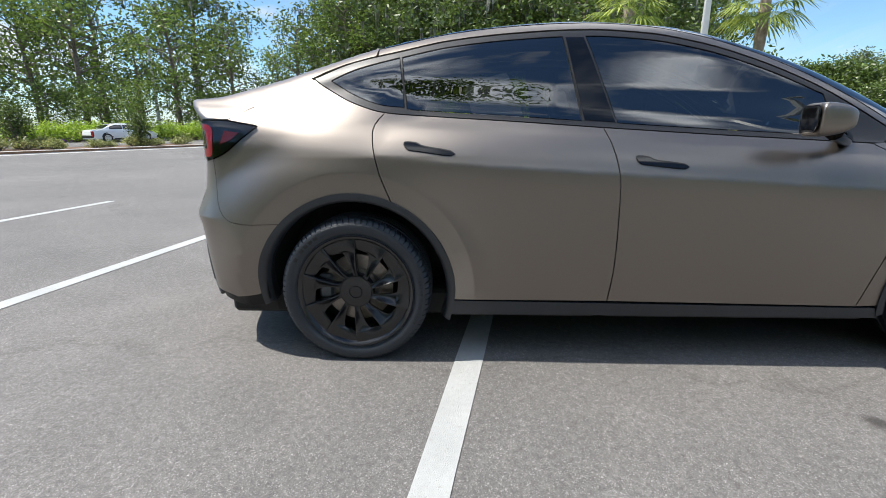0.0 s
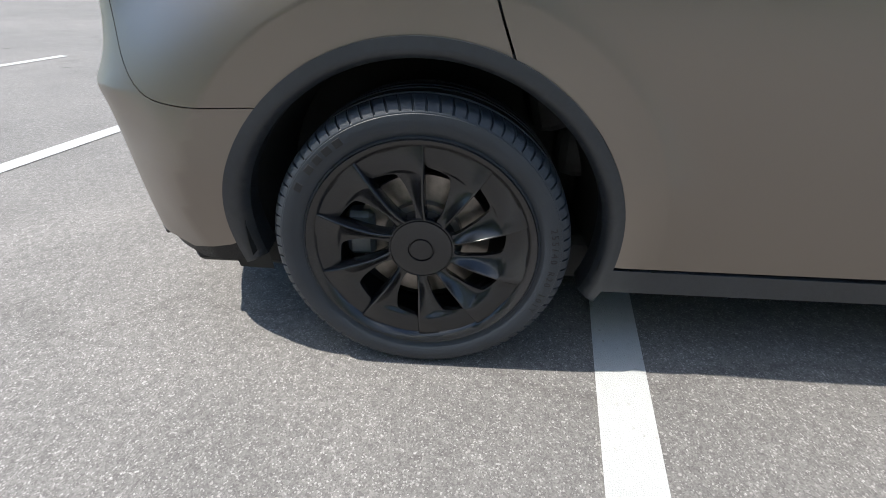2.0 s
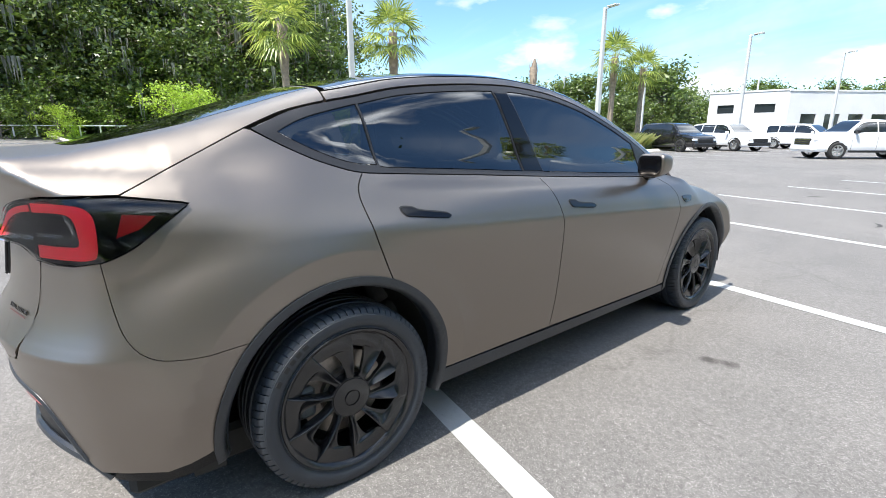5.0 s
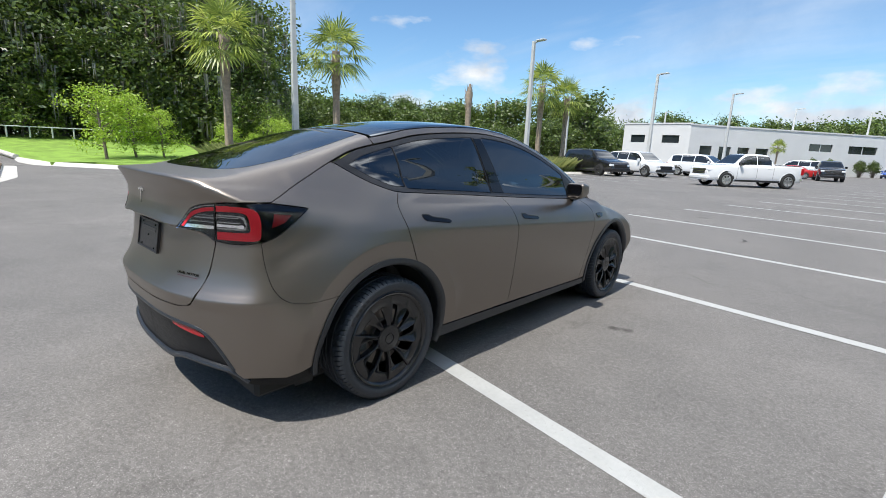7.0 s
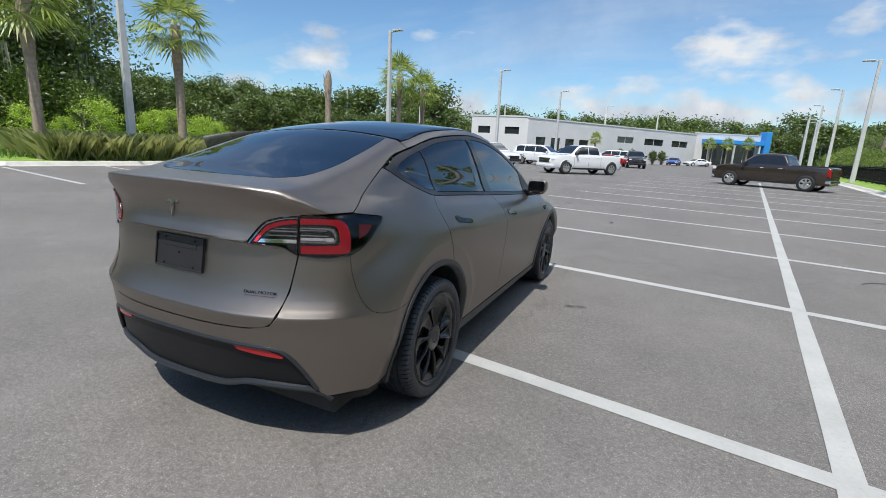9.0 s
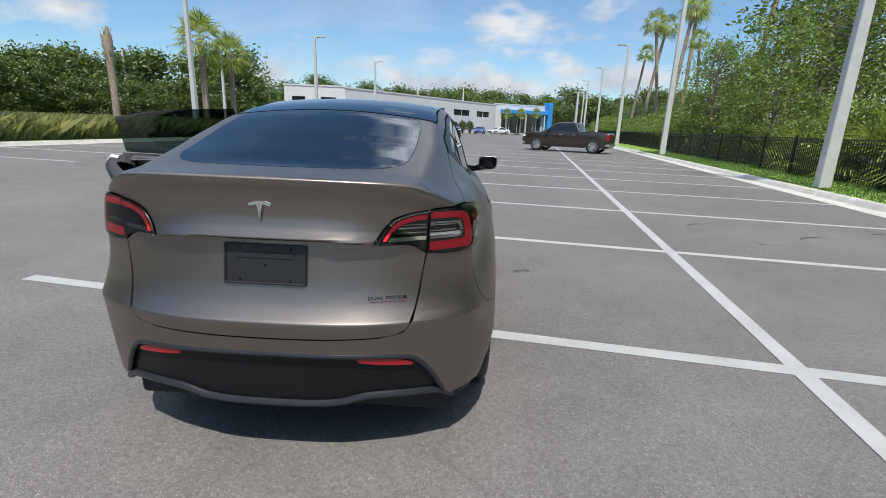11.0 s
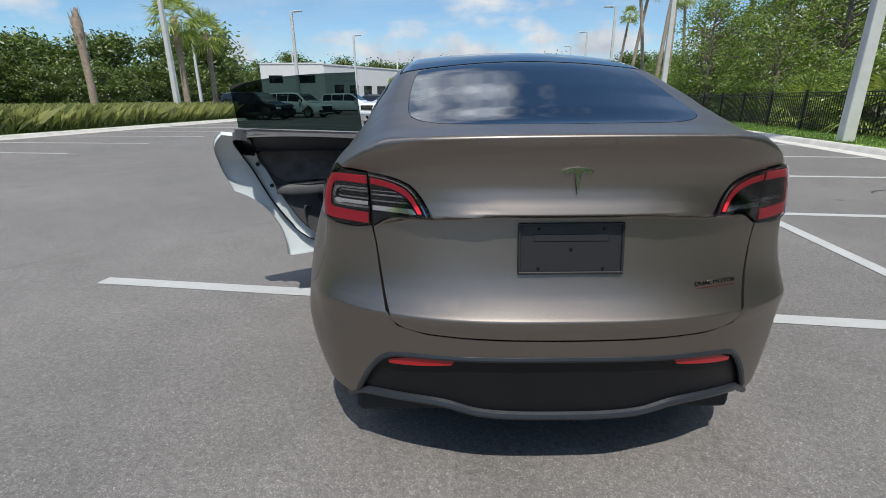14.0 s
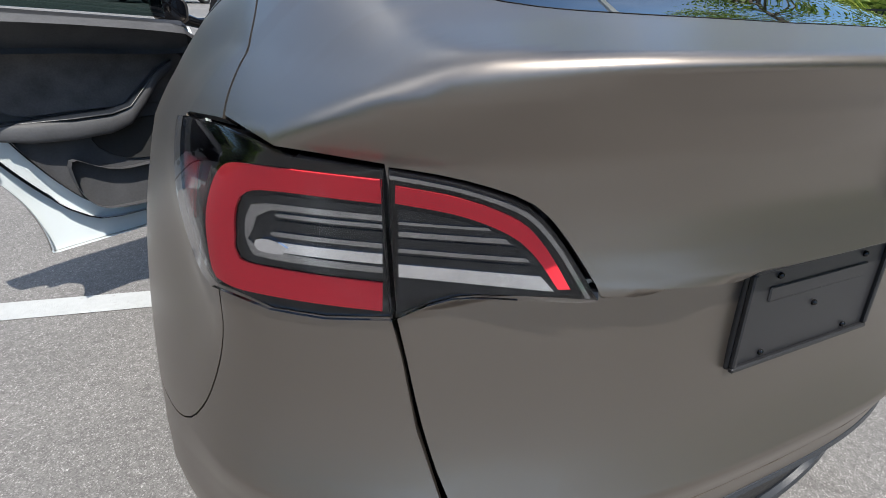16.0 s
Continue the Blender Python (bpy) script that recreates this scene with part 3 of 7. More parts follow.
        for nm, w, pl in (("quarter_window", q_win, None), ("rear_door_window", r_win, place), ("front_door_window", f_win, None)):
            panel(nm, BELT, [S(w)], GLASS if pl is None else DGLASS, car, "dark tinted glass", lift=-0.003, flip=flip, step=(0.05, 0.03), gap=0.001, depth=0.003, place=pl)
        panel("b_pillar_cover", BELT, [S(straight([(0.965, 1.503), (1.052, 1.503), (1.185, 1.122), (1.045, 1.132), (0.965, 1.503)])[:-1])], GLOSS, car, "gloss black pillar cover", lift=0.004, flip=flip)
        # roof rail
        rail = np.concatenate([run(HEADER, 0.10, 2.42, 0.006)[:-1], [(2.44, 1.08)], run(HEADER, 2.4, 0.10, 0.038)])
        panel("roof_rail", DOME, [dome_of(side_at(rail))], WRAP, car, flip=flip, step=(0.04, 0.012), gap=0.001)
        # door handles, flush, black
        for y0, z0, dz in ((0.245, 1.028, -0.034), (1.245, 0.968, -0.03)):
            hl = curved([(y0, z0 + 0.012), (y0 + 0.05, z0 + 0.010), (y0 + 0.085, z0 - 0.004), (y0 + 0.205, z0 + dz + 0.009), (y0 + 0.205, z0 + dz - 0.008), (y0 + 0.06, z0 - 0.024), (y0 + 0.015, z0 - 0.016)], 0.008, True)
            for nm, mt, lf, gp in (("handle_recess", DARK, 0.0015, -0.0035), ("door_handle", GLOSS, 0.005, 0.001)):
                panel(nm, BELT, [S(hl)], mt, car if near or y0 > 1 else rd, "black flush handle" if nm == "door_handle" else "", lift=lf, gap=gp, flip=flip, step=(0.02, 0.008), depth=0.006, place=place if y0 < 1 else None)
        # side repeater on the fender
        panel("camera_cover", BELT, [S(curved([(2.47, 0.905), (2.60, 0.90), (2.58, 0.865), (2.50, 0.86)], 0.01, True))], GLOSS, car, "black side camera cover", lift=0.005, flip=flip, step=(0.02, 0.01), depth=0.006)
        # outer tail lamp
        lamp = np.concatenate([S(LAMP_UNDER), rear_s(straight([(0.745, 0.953), (0.69, 0.952), (0.622, 0.960)]))[:-1], rear_s(SPLIT)[:-1], rear_s(LAMP_TOP_BACK)[:-1], S(straight([(-0.60, 1.138), LAMP_TIP]))[:-1]])
        tl = panel("tail_lamp", BELT, [lamp], GLOSS, car, "red and clear tail lamp in black housing", flip=flip, step=(0.02, 0.012), lift=0.004)
        red = np.concatenate([curved([(0.578, 0.969), (0.46, 0.970), (0.398, 0.973), (0.379, 0.984), (0.375, 1.03), (0.379, 1.07), (0.393, 1.101), (0.42, 1.118), (0.47, 1.124), (0.578, 1.122)], 0.01),
                              curved([(0.578, 1.097), (0.475, 1.099), (0.442, 1.093), (0.427, 1.075), (0.421, 1.04), (0.423, 1.012), (0.47, 1.007), (0.578, 1.005)], 0.01)])
        panel("red_band", BELT, [red], RED, tl, "bright red lamp band", flip=flip, step=(0.012, 0.008), lift=0.0065, gap=0.0, depth=0.004)
        panel("lamp_reflector", BELT, [straight([(0.578, 1.009), (0.432, 1.011), (0.427, 1.05), (0.440, 1.086), (0.470, 1.095), (0.578, 1.093), (0.578, 1.009)], 0.012)[:-1]], LAMPDARK, tl, "smoky silver reflector", flip=flip, step=(0.012, 0.008), lift=0.0052, gap=0.0, depth=0.002)
        ring = curved([(0.578, 1.017), (0.46, 1.018), (0.438, 1.024), (0.434, 1.05), (0.442, 1.074), (0.462, 1.084), (0.578, 1.084)], 0.01)
        hole = curved([(0.578, 1.078), (0.466, 1.077), (0.450, 1.068), (0.443, 1.050), (0.447, 1.030), (0.578, 1.024)], 0.01)
        panel("lamp_frame", BELT, [np.concatenate([ring, hole])], LAMPCHROME, tl, "smoky chrome lamp frame", flip=flip, step=(0.012, 0.008), lift=0.0062, gap=0.0, depth=0.004)
        for z0, z1, s0, mt in ((1.0285, 1.0405, 0.452, LAMPGREY), (1.047, 1.0525, 0.462, LAMPCHROME), (1.058, 1.066, 0.464, LAMPDARK), (1.070, 1.0745, 0.470, LAMPCHROME)):
            panel("lamp_bar", BELT, [straight([(0.578, z0), (s0 + 0.004, z0), (s0, (z0 + z1) / 2), (s0 + 0.004, z1), (0.578, z1), (0.578, z0)], 0.012)[:-1]], mt, tl, "silver lamp louvre", flip=flip, step=(0.02, 0.004), lift=0.0074, gap=0.0, depth=0.005)
        panel("reverse_lens", BELT, [curved([(0.448, 1.028), (0.474, 1.027), (0.480, 1.035), (0.462, 1.043), (0.446, 1.040)], 0.006, True)], CHROME, tl, "bright corner of the reflector", flip=flip, step=(0.008, 0.005), lift=0.009, gap=0.0, depth=0.003)
        panel("side_reflector", BELT, [S(np.concatenate([straight([(-0.525, 1.083), (-0.600, 1.092)], 0.01)[:-1], straight([(-0.600, 1.092), (-0.622, 1.030)], 0.01)[:-1], straight([(-0.622, 1.030), (-0.565, 1.050)], 0.01)[:-1], straight([(-0.565, 1.050), (-0.525, 1.083)], 0.01)[:-1]]))], REDDARK, tl, "dark red side reflector", flip=flip, step=(0.015, 0.01), lift=0.0065, gap=0.0, depth=0.004)
        panel("lens_cover", BELT, [lamp], LENS, tl, "clear outer lens", flip=flip, step=(0.02, 0.012), lift=0.0115, gap=0.001, depth=0.004)
        # mirror
        mir = part("door_mirror", mirror_shell(), WRAP, car, "", True)
        arm = bmesh.new()
        tube(arm, [(0.80, 2.19, 1.045), (0.87, 2.14, 1.05), (0.94, 2.04, 1.08)], [0.035, 0.028, 0.035], 10)
        ap = part("mirror_arm", arm, GLOSS, car, "black mirror arm", True)
        mg = part("mirror_glass", mirror_shell(0.079, 0.006, 0.006, 0.056, 1.896), GLOSS, car, "dark mirror glass", True)
        if not near:
            for o in (mir, ap, mg):
                o.scale.x = -1
    # hatch with its window and inner lamps
    R = [back_at(straight([(0.622, 0.960), (0.612, 0.90), (0.598, 0.80)])), back_at(curved([(0.598, 0.80), (0.578, 0.70), (0.54, 0.652), (0.45, 0.632), (0.2, 0.624), (0.0, 0.622)]))[1:]]
    right = np.concatenate([side_at(HATCH_SEAM), back_at(np.array([(0.725, 1.143), (0.68, 1.141), (0.632, 1.136)])), back_at(SPLIT[::-1])[1:], R[0][1:], R[1]])
    left = right[::-1][1:] * np.array([-1, 1, 1])
    joint = top_at(curved([(-0.63, 0.094), (-0.3, 0.125), (0, 0.135), (0.3, 0.125), (0.63, 0.094)]))
    hatch_loop = dome_of(np.concatenate([right, left, joint]))
    gl = curved([(0.0, -0.722), (0.25, -0.705), (0.40, -0.672), (0.485, -0.60), (0.515, -0.48), (0.52, -0.2), (0.505, 0.02), (0.49, 0.085)], 0.03)
    gl = np.concatenate([gl, straight([(0.49, 0.095), (0.25, 0.115), (0, 0.118)], 0.05), (straight([(0, 0.118), (0.25, 0.115), (0.49, 0.095)], 0.05) * [-1, 1])[1:], (gl[::-1] * [-1, 1])[:-1]])
    glass_loop = dome_of(top_at(gl))
    inner = np.concatenate([SPLIT[:-1] - [0.004, 0], curved([(0.626, 1.133), (0.56, 1.124), (0.495, 1.102), (0.450, 1.062), (0.408, 1.004)])[:-1], curved([(0.408, 1.004), (0.48, 1.004), (0.56, 0.996), (0.618, 0.960)])[:-1]])
    tip = lambda q: [(x if x > 0.5 else 0.5 - (0.5 - x) * 0.84, z) for x, z in q]
    inner3 = back_at(tip(inner))
    hatch = panel("hatch", DOME, [hatch_loop, glass_loop, dome_of(inner3), dome_of(inner3 * np.array([-1, 1, 1]))], WRAP, car, step=(0.012, 0.03), creases=hatch_crease())
    panel("rear_window", DOME, [glass_loop], RGLASS, hatch, "dark tinted rear window", lift=0.001, step=(0.05, 0.06), gap=0.001, depth=0.004)
    for sgn in (1, -1):
        fl = sgn < 0
        il = panel("inner_tail_lamp", DOME, [dome_of(inner3)], GLOSS, hatch, "clear and red lamp in the hatch", lift=0.004, flip=fl, step=(0.012, 0.02))
        band = np.concatenate([curved([(0.616, 1.116), (0.56, 1.108), (0.505, 1.088), (0.470, 1.057), (0.444, 1.018)], 0.01), curved([(0.458, 1.017), (0.483, 1.049), (0.514, 1.073), (0.56, 1.090), (0.616, 1.098)], 0.01)])
        panel("red_band", DOME, [dome_of(back_at(tip(band)))], RED, il, "bright red lamp band", lift=0.0065, flip=fl, step=(0.01, 0.02), gap=0, depth=0.004)
        panel("lamp_reflector", DOME, [dome_of(back_at(tip(straight([(0.614, 0.984), (0.56, 1.002), (0.455, 1.010), (0.485, 1.049), (0.518, 1.071), (0.56, 1.085), (0.614, 1.093), (0.614, 0.984)], 0.012)[:-1])))], LAMPDARK, il, "smoky silver reflector", lift=0.0052, flip=fl, step=(0.01, 0.02), gap=0, depth=0.002)
        rim_line = np.concatenate([curved([(0.622, 1.127), (0.56, 1.118), (0.498, 1.097), (0.456, 1.060), (0.420, 1.008)], 0.01), curved([(0.426, 1.008), (0.461, 1.058), (0.501, 1.093), (0.56, 1.114), (0.622, 1.123)], 0.01)])
        panel("lamp_rim", DOME, [dome_of(back_at(tip(rim_line)))], LAMPCHROME, il, "thin smoky chrome rim", lift=0.006, flip=fl, step=(0.01, 0.02), gap=0, depth=0.003)
        for x1, z, h, mt in ((0.470, 1.0225, 0.0075, LAMPGREY), (0.480, 1.0365, 0.0035, LAMPDARK), (0.492, 1.046, 0.0022, LAMPCHROME), (0.503, 1.056, 0.0035, LAMPDARK), (0.512, 1.065, 0.0028, LAMPCHROME), (0.53, 1.077, 0.0015, LAMPCHROME)):
            panel("lamp_bar", DOME, [dome_of(back_at(tip(straight([(0.612, z - h), (x1 - h, z - h), (x1 + h, z + h), (0.612, z + h), (0.612, z - h)], 0.012)[:-1])))], mt, il, "silver lamp louvre", lift=0.0070, flip=fl, step=(0.01, 0.02), gap=0, depth=0.004)
        panel("lens_cover", DOME, [dome_of(inner3)], LENS, il, "clear outer lens", lift=0.0115, flip=fl, step=(0.012, 0.02), gap=0.001, depth=0.004)
    # roof glass, windscreen, bonnet
    rg = np.concatenate([run(HEADER, 0.12, 1.66, 0.042)])
    rgr = side_at(rg)
    cross = top_at(straight([(rgr[-1, 0], 1.66), (0, 1.70), (-rgr[-1, 0], 1.66)], 0.05))[1:-1]
    back_edge = top_at(curved([(-0.58, 0.12), (-0.3, 0.145), (0, 0.155), (0.3, 0.145), (0.58, 0.12)]))
    panel("roof_glass", DOME, [dome_of(np.concatenate([rgr, cross, rgr[::-1] * [-1, 1, 1], back_edge[1:-1]]))], RGLASS, car, "black glass roof", step=(0.06, 0.06), lift=0.0)
    ws = side_at(run(HEADER, 1.66, 2.40, 0.042))
    base = top_at(curved([(0.70, 2.44), (0.4, 2.62), (0, 2.70), (-0.4, 2.62), (-0.70, 2.44)]))
    panel("windscreen", DOME, [dome_of(np.concatenate([cross[::-1], ws, base[1:-1], ws[::-1] * [-1, 1, 1]]))], RGLASS, car, "tinted windscreen", step=(0.05, 0.05))
    hood = top_at(np.concatenate([curved([(0.72, 2.47), (0.4, 2.65), (0, 2.73), (-0.4, 2.65), (-0.72, 2.47)])[:-1], curved([(-0.72, 2.47), (-0.74, 2.85), (-0.70, 3.15), (-0.58, 3.42), (-0.3, 3.58), (0, 3.62), (0.3, 3.58), (0.58, 3.42), (0.70, 3.15), (0.74, 2.85), (0.72, 2.47)])[:-1]]))
    panel("bonnet", DOME, [dome_of(hood)], WRAP, car, step=(0.04, 0.05))
    # rear bumper: painted wrap-round, then the black lower valance
    low_side = [(-0.49, 0.318), (-0.54, 0.309), (-0.60, 0.299)]
    VAL = curved([(0.0, 0.552), (0.3, 0.549), (0.52, 0.540), (0.60, 0.515), (0.66, 0.44), (0.71, 0.345), (0.735, 0.30)])
    seam_r = np.concatenate([belt_of(back_at(np.concatenate([R2 for R2 in ([(0.0, 0.619)], [(0.2, 0.621)], [(0.45, 0.629)], [(0.545, 0.65)], [(0.583, 0.70)], [(0.603, 0.80)], [(0.615, 0.90)], [(0.626, 0.958)])])))])
    half = np.concatenate([seam_r, rear_s([(0.69, 0.950), (0.745, 0.950)]), S(LAMP_UNDER[::-1][:1]), S(BUMPER_SEAM[::-1][1:]), S(arc(0, 0.467, 137, 183)), S(np.array(low_side)), rear_s(VAL[::-1])])
    panel("rear_bumper", BELT, [half], WRAP, car, step=(0.025, 0.012), gap=0.0, both=True)
    val = np.concatenate([rear_s(VAL), S(np.array(low_side[::-1])), S(np.array([(-0.458, 0.305), (-0.452, 0.262), (-0.55, 0.246), (-0.62, 0.246)])), rear_s(curved([(0.76, 0.26), (0.70, 0.325), (0.55, 0.345), (0.40, 0.345), (0.28, 0.315), (0.15, 0.305), (0.0, 0.305)]))])
    panel("lower_valance", BELT, [val], VALANCE, car, "black plastic lower bumper", lift=-0.022, step=(0.025, 0.014), gap=0, depth=0.10, both=True)
    trimline = rear_s(curved([(0.0, 0.552), (0.3, 0.549), (0.52, 0.540), (0.60, 0.515), (0.66, 0.44), (0.71, 0.34)]))
    lip = rear_s(curved([(0.0, 0.306), (0.15, 0.308), (0.28, 0.318), (0.40, 0.348), (0.55, 0.348), (0.70, 0.328), (0.76, 0.28)]))
    for fl in (False, True):
        for nm, line, r, lf in (("valance_edge", trimline, 0.012, -0.006), ("diffuser_lip", lip, 0.0155, -0.016)):
            o, d = belt_rays(line)
            q = cast(o, d, lf)
            if fl:
                continue
            q = np.concatenate([q[::-1] * [-1, 1, 1], q[1:]])
            bm = bmesh.new()
            tube(bm, [tuple(t) for t in q], r, 8)
            part(nm, bm, EDGE, car, "dark grey plastic edge", True)
        panel("rear_reflector", BELT, [rear_s(curved([(0.36, 0.535), (0.50, 0.530), (0.585, 0.505), (0.585, 0.492), (0.50, 0.499), (0.37, 0.518)], 0.02, True))], REDDARK, car, "slim red rear reflector", lift=-0.004, flip=fl, step=(0.02, 0.008), gap=0, depth=0.006)
    # front bumper, closed and plain
    bm = bmesh.new()
    add_box(bm, -0.74, 0.74, 3.25, 3.60, 0.25, 0.72, 0.12, None, 4)
    part("front_bumper", bm, WRAP, car, "", True)
    # inner tub that closes the shell, split for the open door
    def tub(y0, y1, z1, fl, step=0.05):
        lp = straight([(y0, 0.2), (y1, 0.2), (y1, z1), (y0, z1), (y0, 0.2)], 0.06)[:-1]
        panel("inner_shell", BELT, [S(lp)], DARK, car, lift=-0.05, gap=0, depth=0.0005, step=(0.08, 0.06), flip=fl)
    for fl in (False, True):
        if not fl:
            tub(0.46, 1.15, 1.0, fl)
        tub(1.2, 2.42, 0.98, fl)
        tub(-0.55, -0.44, 1.0, fl)
    inner_wells(car)
    cabin_inside(car)
    badge_and_plate(car, hatch)
    open_door(car, rd, hinge, r_win, rear_loop)
    return car


def mirror_shell(w=0.088, fore=0.125, aft=0.035, h=0.066, yc=1.93):
    bm = bmesh.new()
    bmesh.ops.create_uvsphere(bm, u_segments=32, v_segments=20, radius=1)
    for v in bm.verts:
        x, y, z = v.co
        sq = lambda a, p: math.copysign(abs(a) ** p, a)
        v.co = (0.985 + (w - 0.012 * max(-z, 0)) * sq(x, 0.42), yc + (fore if y > 0 else aft) * sq(y, 0.62) - 0.02 * x, 1.128 + (h - 0.022 * max(y, 0)) * sq(z, 0.45) + 0.008 * x)
    return bm


def inner_wells(car):
    for yc in (0.0, 2.89):
        for sgn in (1, -1):
            bm = bmesh.new()
            rings = []
            for x in (0.898, 0.52):
                rings.append([bm.verts.new((sgn * x, yc + 0.433 * math.cos(a), 0.352 + 0.433 * math.sin(a))) for a in np.radians(np.linspace(-7, 187, 36))])
            for i in range(35):
                bm.faces.new((rings[0][i], rings[0][i + 1], rings[1][i + 1], rings[1][i]))
            bm.faces.new(rings[1])
            part("wheel_liner", bm, DARK, car, "black wheel-arch liner", True)
    box_part("underbody", -0.74, 0.74, -0.70, 3.5, 0.165, 0.30, DARK, car, 0.02)
    # added unseen box: keeps sun from leaking past the valance into the car's shadow
    box_part("rear_light_block", -0.52, 0.52, -0.84, -0.5, 0.31, 0.36, DARK, car, 0.02)
    box_part("rear_beam", -0.55, 0.55, -0.80, -0.5, 0.32, 0.9, DARK, car, 0.02)


def cabin_inside(car):
    box_part("cabin_floor", -0.72, 0.72, 0.46, 2.4, 0.30, 0.42, CABIN, car, 0.02)
    box_part("cargo_floor", -0.5, 0.5, -0.72, 0.5, 0.78, 0.86, CABIN, car, 0.02)
    box_part("dashboard", -0.68, 0.68, 2.05, 2.4, 0.72, 0.98, CABIN, car, 0.05, seg=3)
    box_part("centre_screen", -0.19, 0.19, 2.0, 2.02, 0.92, 1.13, GLOSS, car, 0.008)
    for x in (-0.37, 0.37):
        for y, tall in ((1.35, 0.62), (0.35, 0.60)):
            m = Matrix.Translation((x, y, 0.55)) @ Matrix.Rotation(radians(16), 4, "X")
            box_part("seat_backrest", -0.24, 0.24, -0.07, 0.07, 0, tall, CABIN, car, 0.05, m, seg=3)
            box_part("headrest", -0.13, 0.13, -0.05, 0.05, tall + 0.03, tall + 0.2, CABIN, car, 0.045, m, seg=3)
            box_part("seat_cushion", x - 0.25, x + 0.25, y, y + 0.52, 0.42, 0.58, CABIN, car, 0.05, seg=3)
    bm = bmesh.new()
    lathe(bm, [(0.012 * math.cos(a), 0.175 + 0.012 * math.sin(a)) for a in np.linspace(0, 2 * math.pi, 9)], "x", 28, Matrix.Translation((-0.37, 1.93, 0.93)) @ Matrix.Rotation(radians(90), 4, "Z") @ Matrix.Rotation(radians(20), 4, "Y"))
    part("steering_wheel", bm, CABIN, car, "", True)


def text_mesh(body, size, mat, name, parent, m, depth=0.001):
    cu = bpy.data.curves.new(name, "FONT")
    cu.body, cu.size, cu.extrude, cu.align_x, cu.align_y = body, size, depth, "CENTER", "CENTER"
    tmp = bpy.data.objects.new(name, cu)
    scene.collection.objects.link(tmp)
    me = bpy.data.meshes.new_from_object(tmp.evaluated_get(bpy.context.evaluated_depsgraph_get()))
    bpy.data.objects.remove(tmp)
    me.materials.append(mat)
    ob = new(name, me)
    ob.parent, ob.matrix_basis = parent, m
    return ob


def badge_and_plate(car, hatch):
    # number-plate carrier, leaning with the hatch
    a, b = back_at([(0.0, 0.985)])[0], back_at([(0.0, 0.833)])[0]
    lean = math.atan2(a[1] - b[1], a[2] - b[2])
    m = Matrix.Translation((0, (a[1] + b[1]) / 2 + 0.001, 0.909)) @ Matrix.Rotation(-lean, 4, "X")
    bm = bmesh.new()
    add_box(bm, -0.163, 0.163, -0.006, 0.02, -0.08, 0.08, 0.005, m, 2)
    plate = part("plate_carrier", bm, TRIM, hatch, "empty black number-plate carrier")
    bm = bmesh.new()
    for x0, x1, z0, z1 in ((-0.163, 0.163, 0.072, 0.08), (-0.163, 0.163, -0.08, -0.072), (-0.163, -0.155, -0.072, 0.072), (0.155, 0.163, -0.072, 0.072)):
        add_box(bm, x0, x1, -0.013, -0.005, z0, z1, 0.002, m)
    part("carrier_rim", bm, TRIM, plate)
    bm = bmesh.new()
    add_box(bm, -0.115, 0.115, -0.009, -0.005, 0.022, 0.045, 0.002, m)
    part("carrier_rib", bm, TRIM, plate)
    for x, z in ((-0.10, -0.062), (0.10, -0.062), (0.0, -0.002), (-0.10, 0.06), (0.10, 0.06)):
        bm = bmesh.new()
        bmesh.ops.create_uvsphere(bm, u_segments=10, v_segments=6, radius=0.005, matrix=m @ Matrix.Translation((x, -0.007, z)))
        part("screw", bm, GLOSS, plate, "", True)
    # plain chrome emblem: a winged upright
    p = back_at([(0.0, 1.125)])[0]
    q = back_at([(0.0, 1.085)])[0]
    lean = math.atan2(p[1] - q[1], p[2] - q[2])
    em = Matrix.Translation((0, p[1] - 0.003, 1.125)) @ Matrix.Rotation(-lean, 4, "X")
    bm = bmesh.new()
    outline = [(0.88 * a, 0.95 * b) for a, b in [(-0.05, 0.028), (-0.025, 0.036), (0, 0.038), (0.025, 0.036), (0.05, 0.028), (0.046, 0.017), (0.03, 0.022), (0.014, 0.024), (0.009, 0.01), (0.0, -0.046), (-0.009, 0.01), (-0.014, 0.024), (-0.03, 0.022), (-0.046, 0.017)]]
    f = bm.faces.new([bm.verts.new((x, 0, z)) for x, z in outline])
    ex = bmesh.ops.extrude_face_region(bm, geom=[f])
    bmesh.ops.translate(bm, vec=(0, -0.006, 0), verts=[v for v in ex["geom"] if isinstance(v, bmesh.types.BMVert)])
    bmesh.ops.transform(bm, matrix=em, verts=bm.verts)
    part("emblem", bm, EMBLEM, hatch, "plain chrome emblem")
    # lettering low on the right of the hatch
    c = back_at([(0.478, 0.787)])[0]
    n = grad(np.array([c]))[0]
    yaw = math.degrees(math.atan2(n[0], -n[1]))
    tilt = math.degrees(math.asin(n[2]))
    base = Matrix.Translation(Vector(c) + Vector(n) * 0.001) @ Matrix.Rotation(radians(yaw), 4, "Z") @ Matrix.Rotation(radians(90 - tilt), 4, "X")
    text_mesh("DUAL MOTOR", 0.0235, GLOSS, "lettering", hatch, base @ Matrix.Diagonal((1.03, 0.8, 1, 1)))
    bm = bmesh.new()
    add_box(bm, -0.072, 0.072, -0.0155, -0.0135, 0, 0.0012, 0, base)
    part("badge_line", bm, BADGERED, hatch, "thin dark red underline")


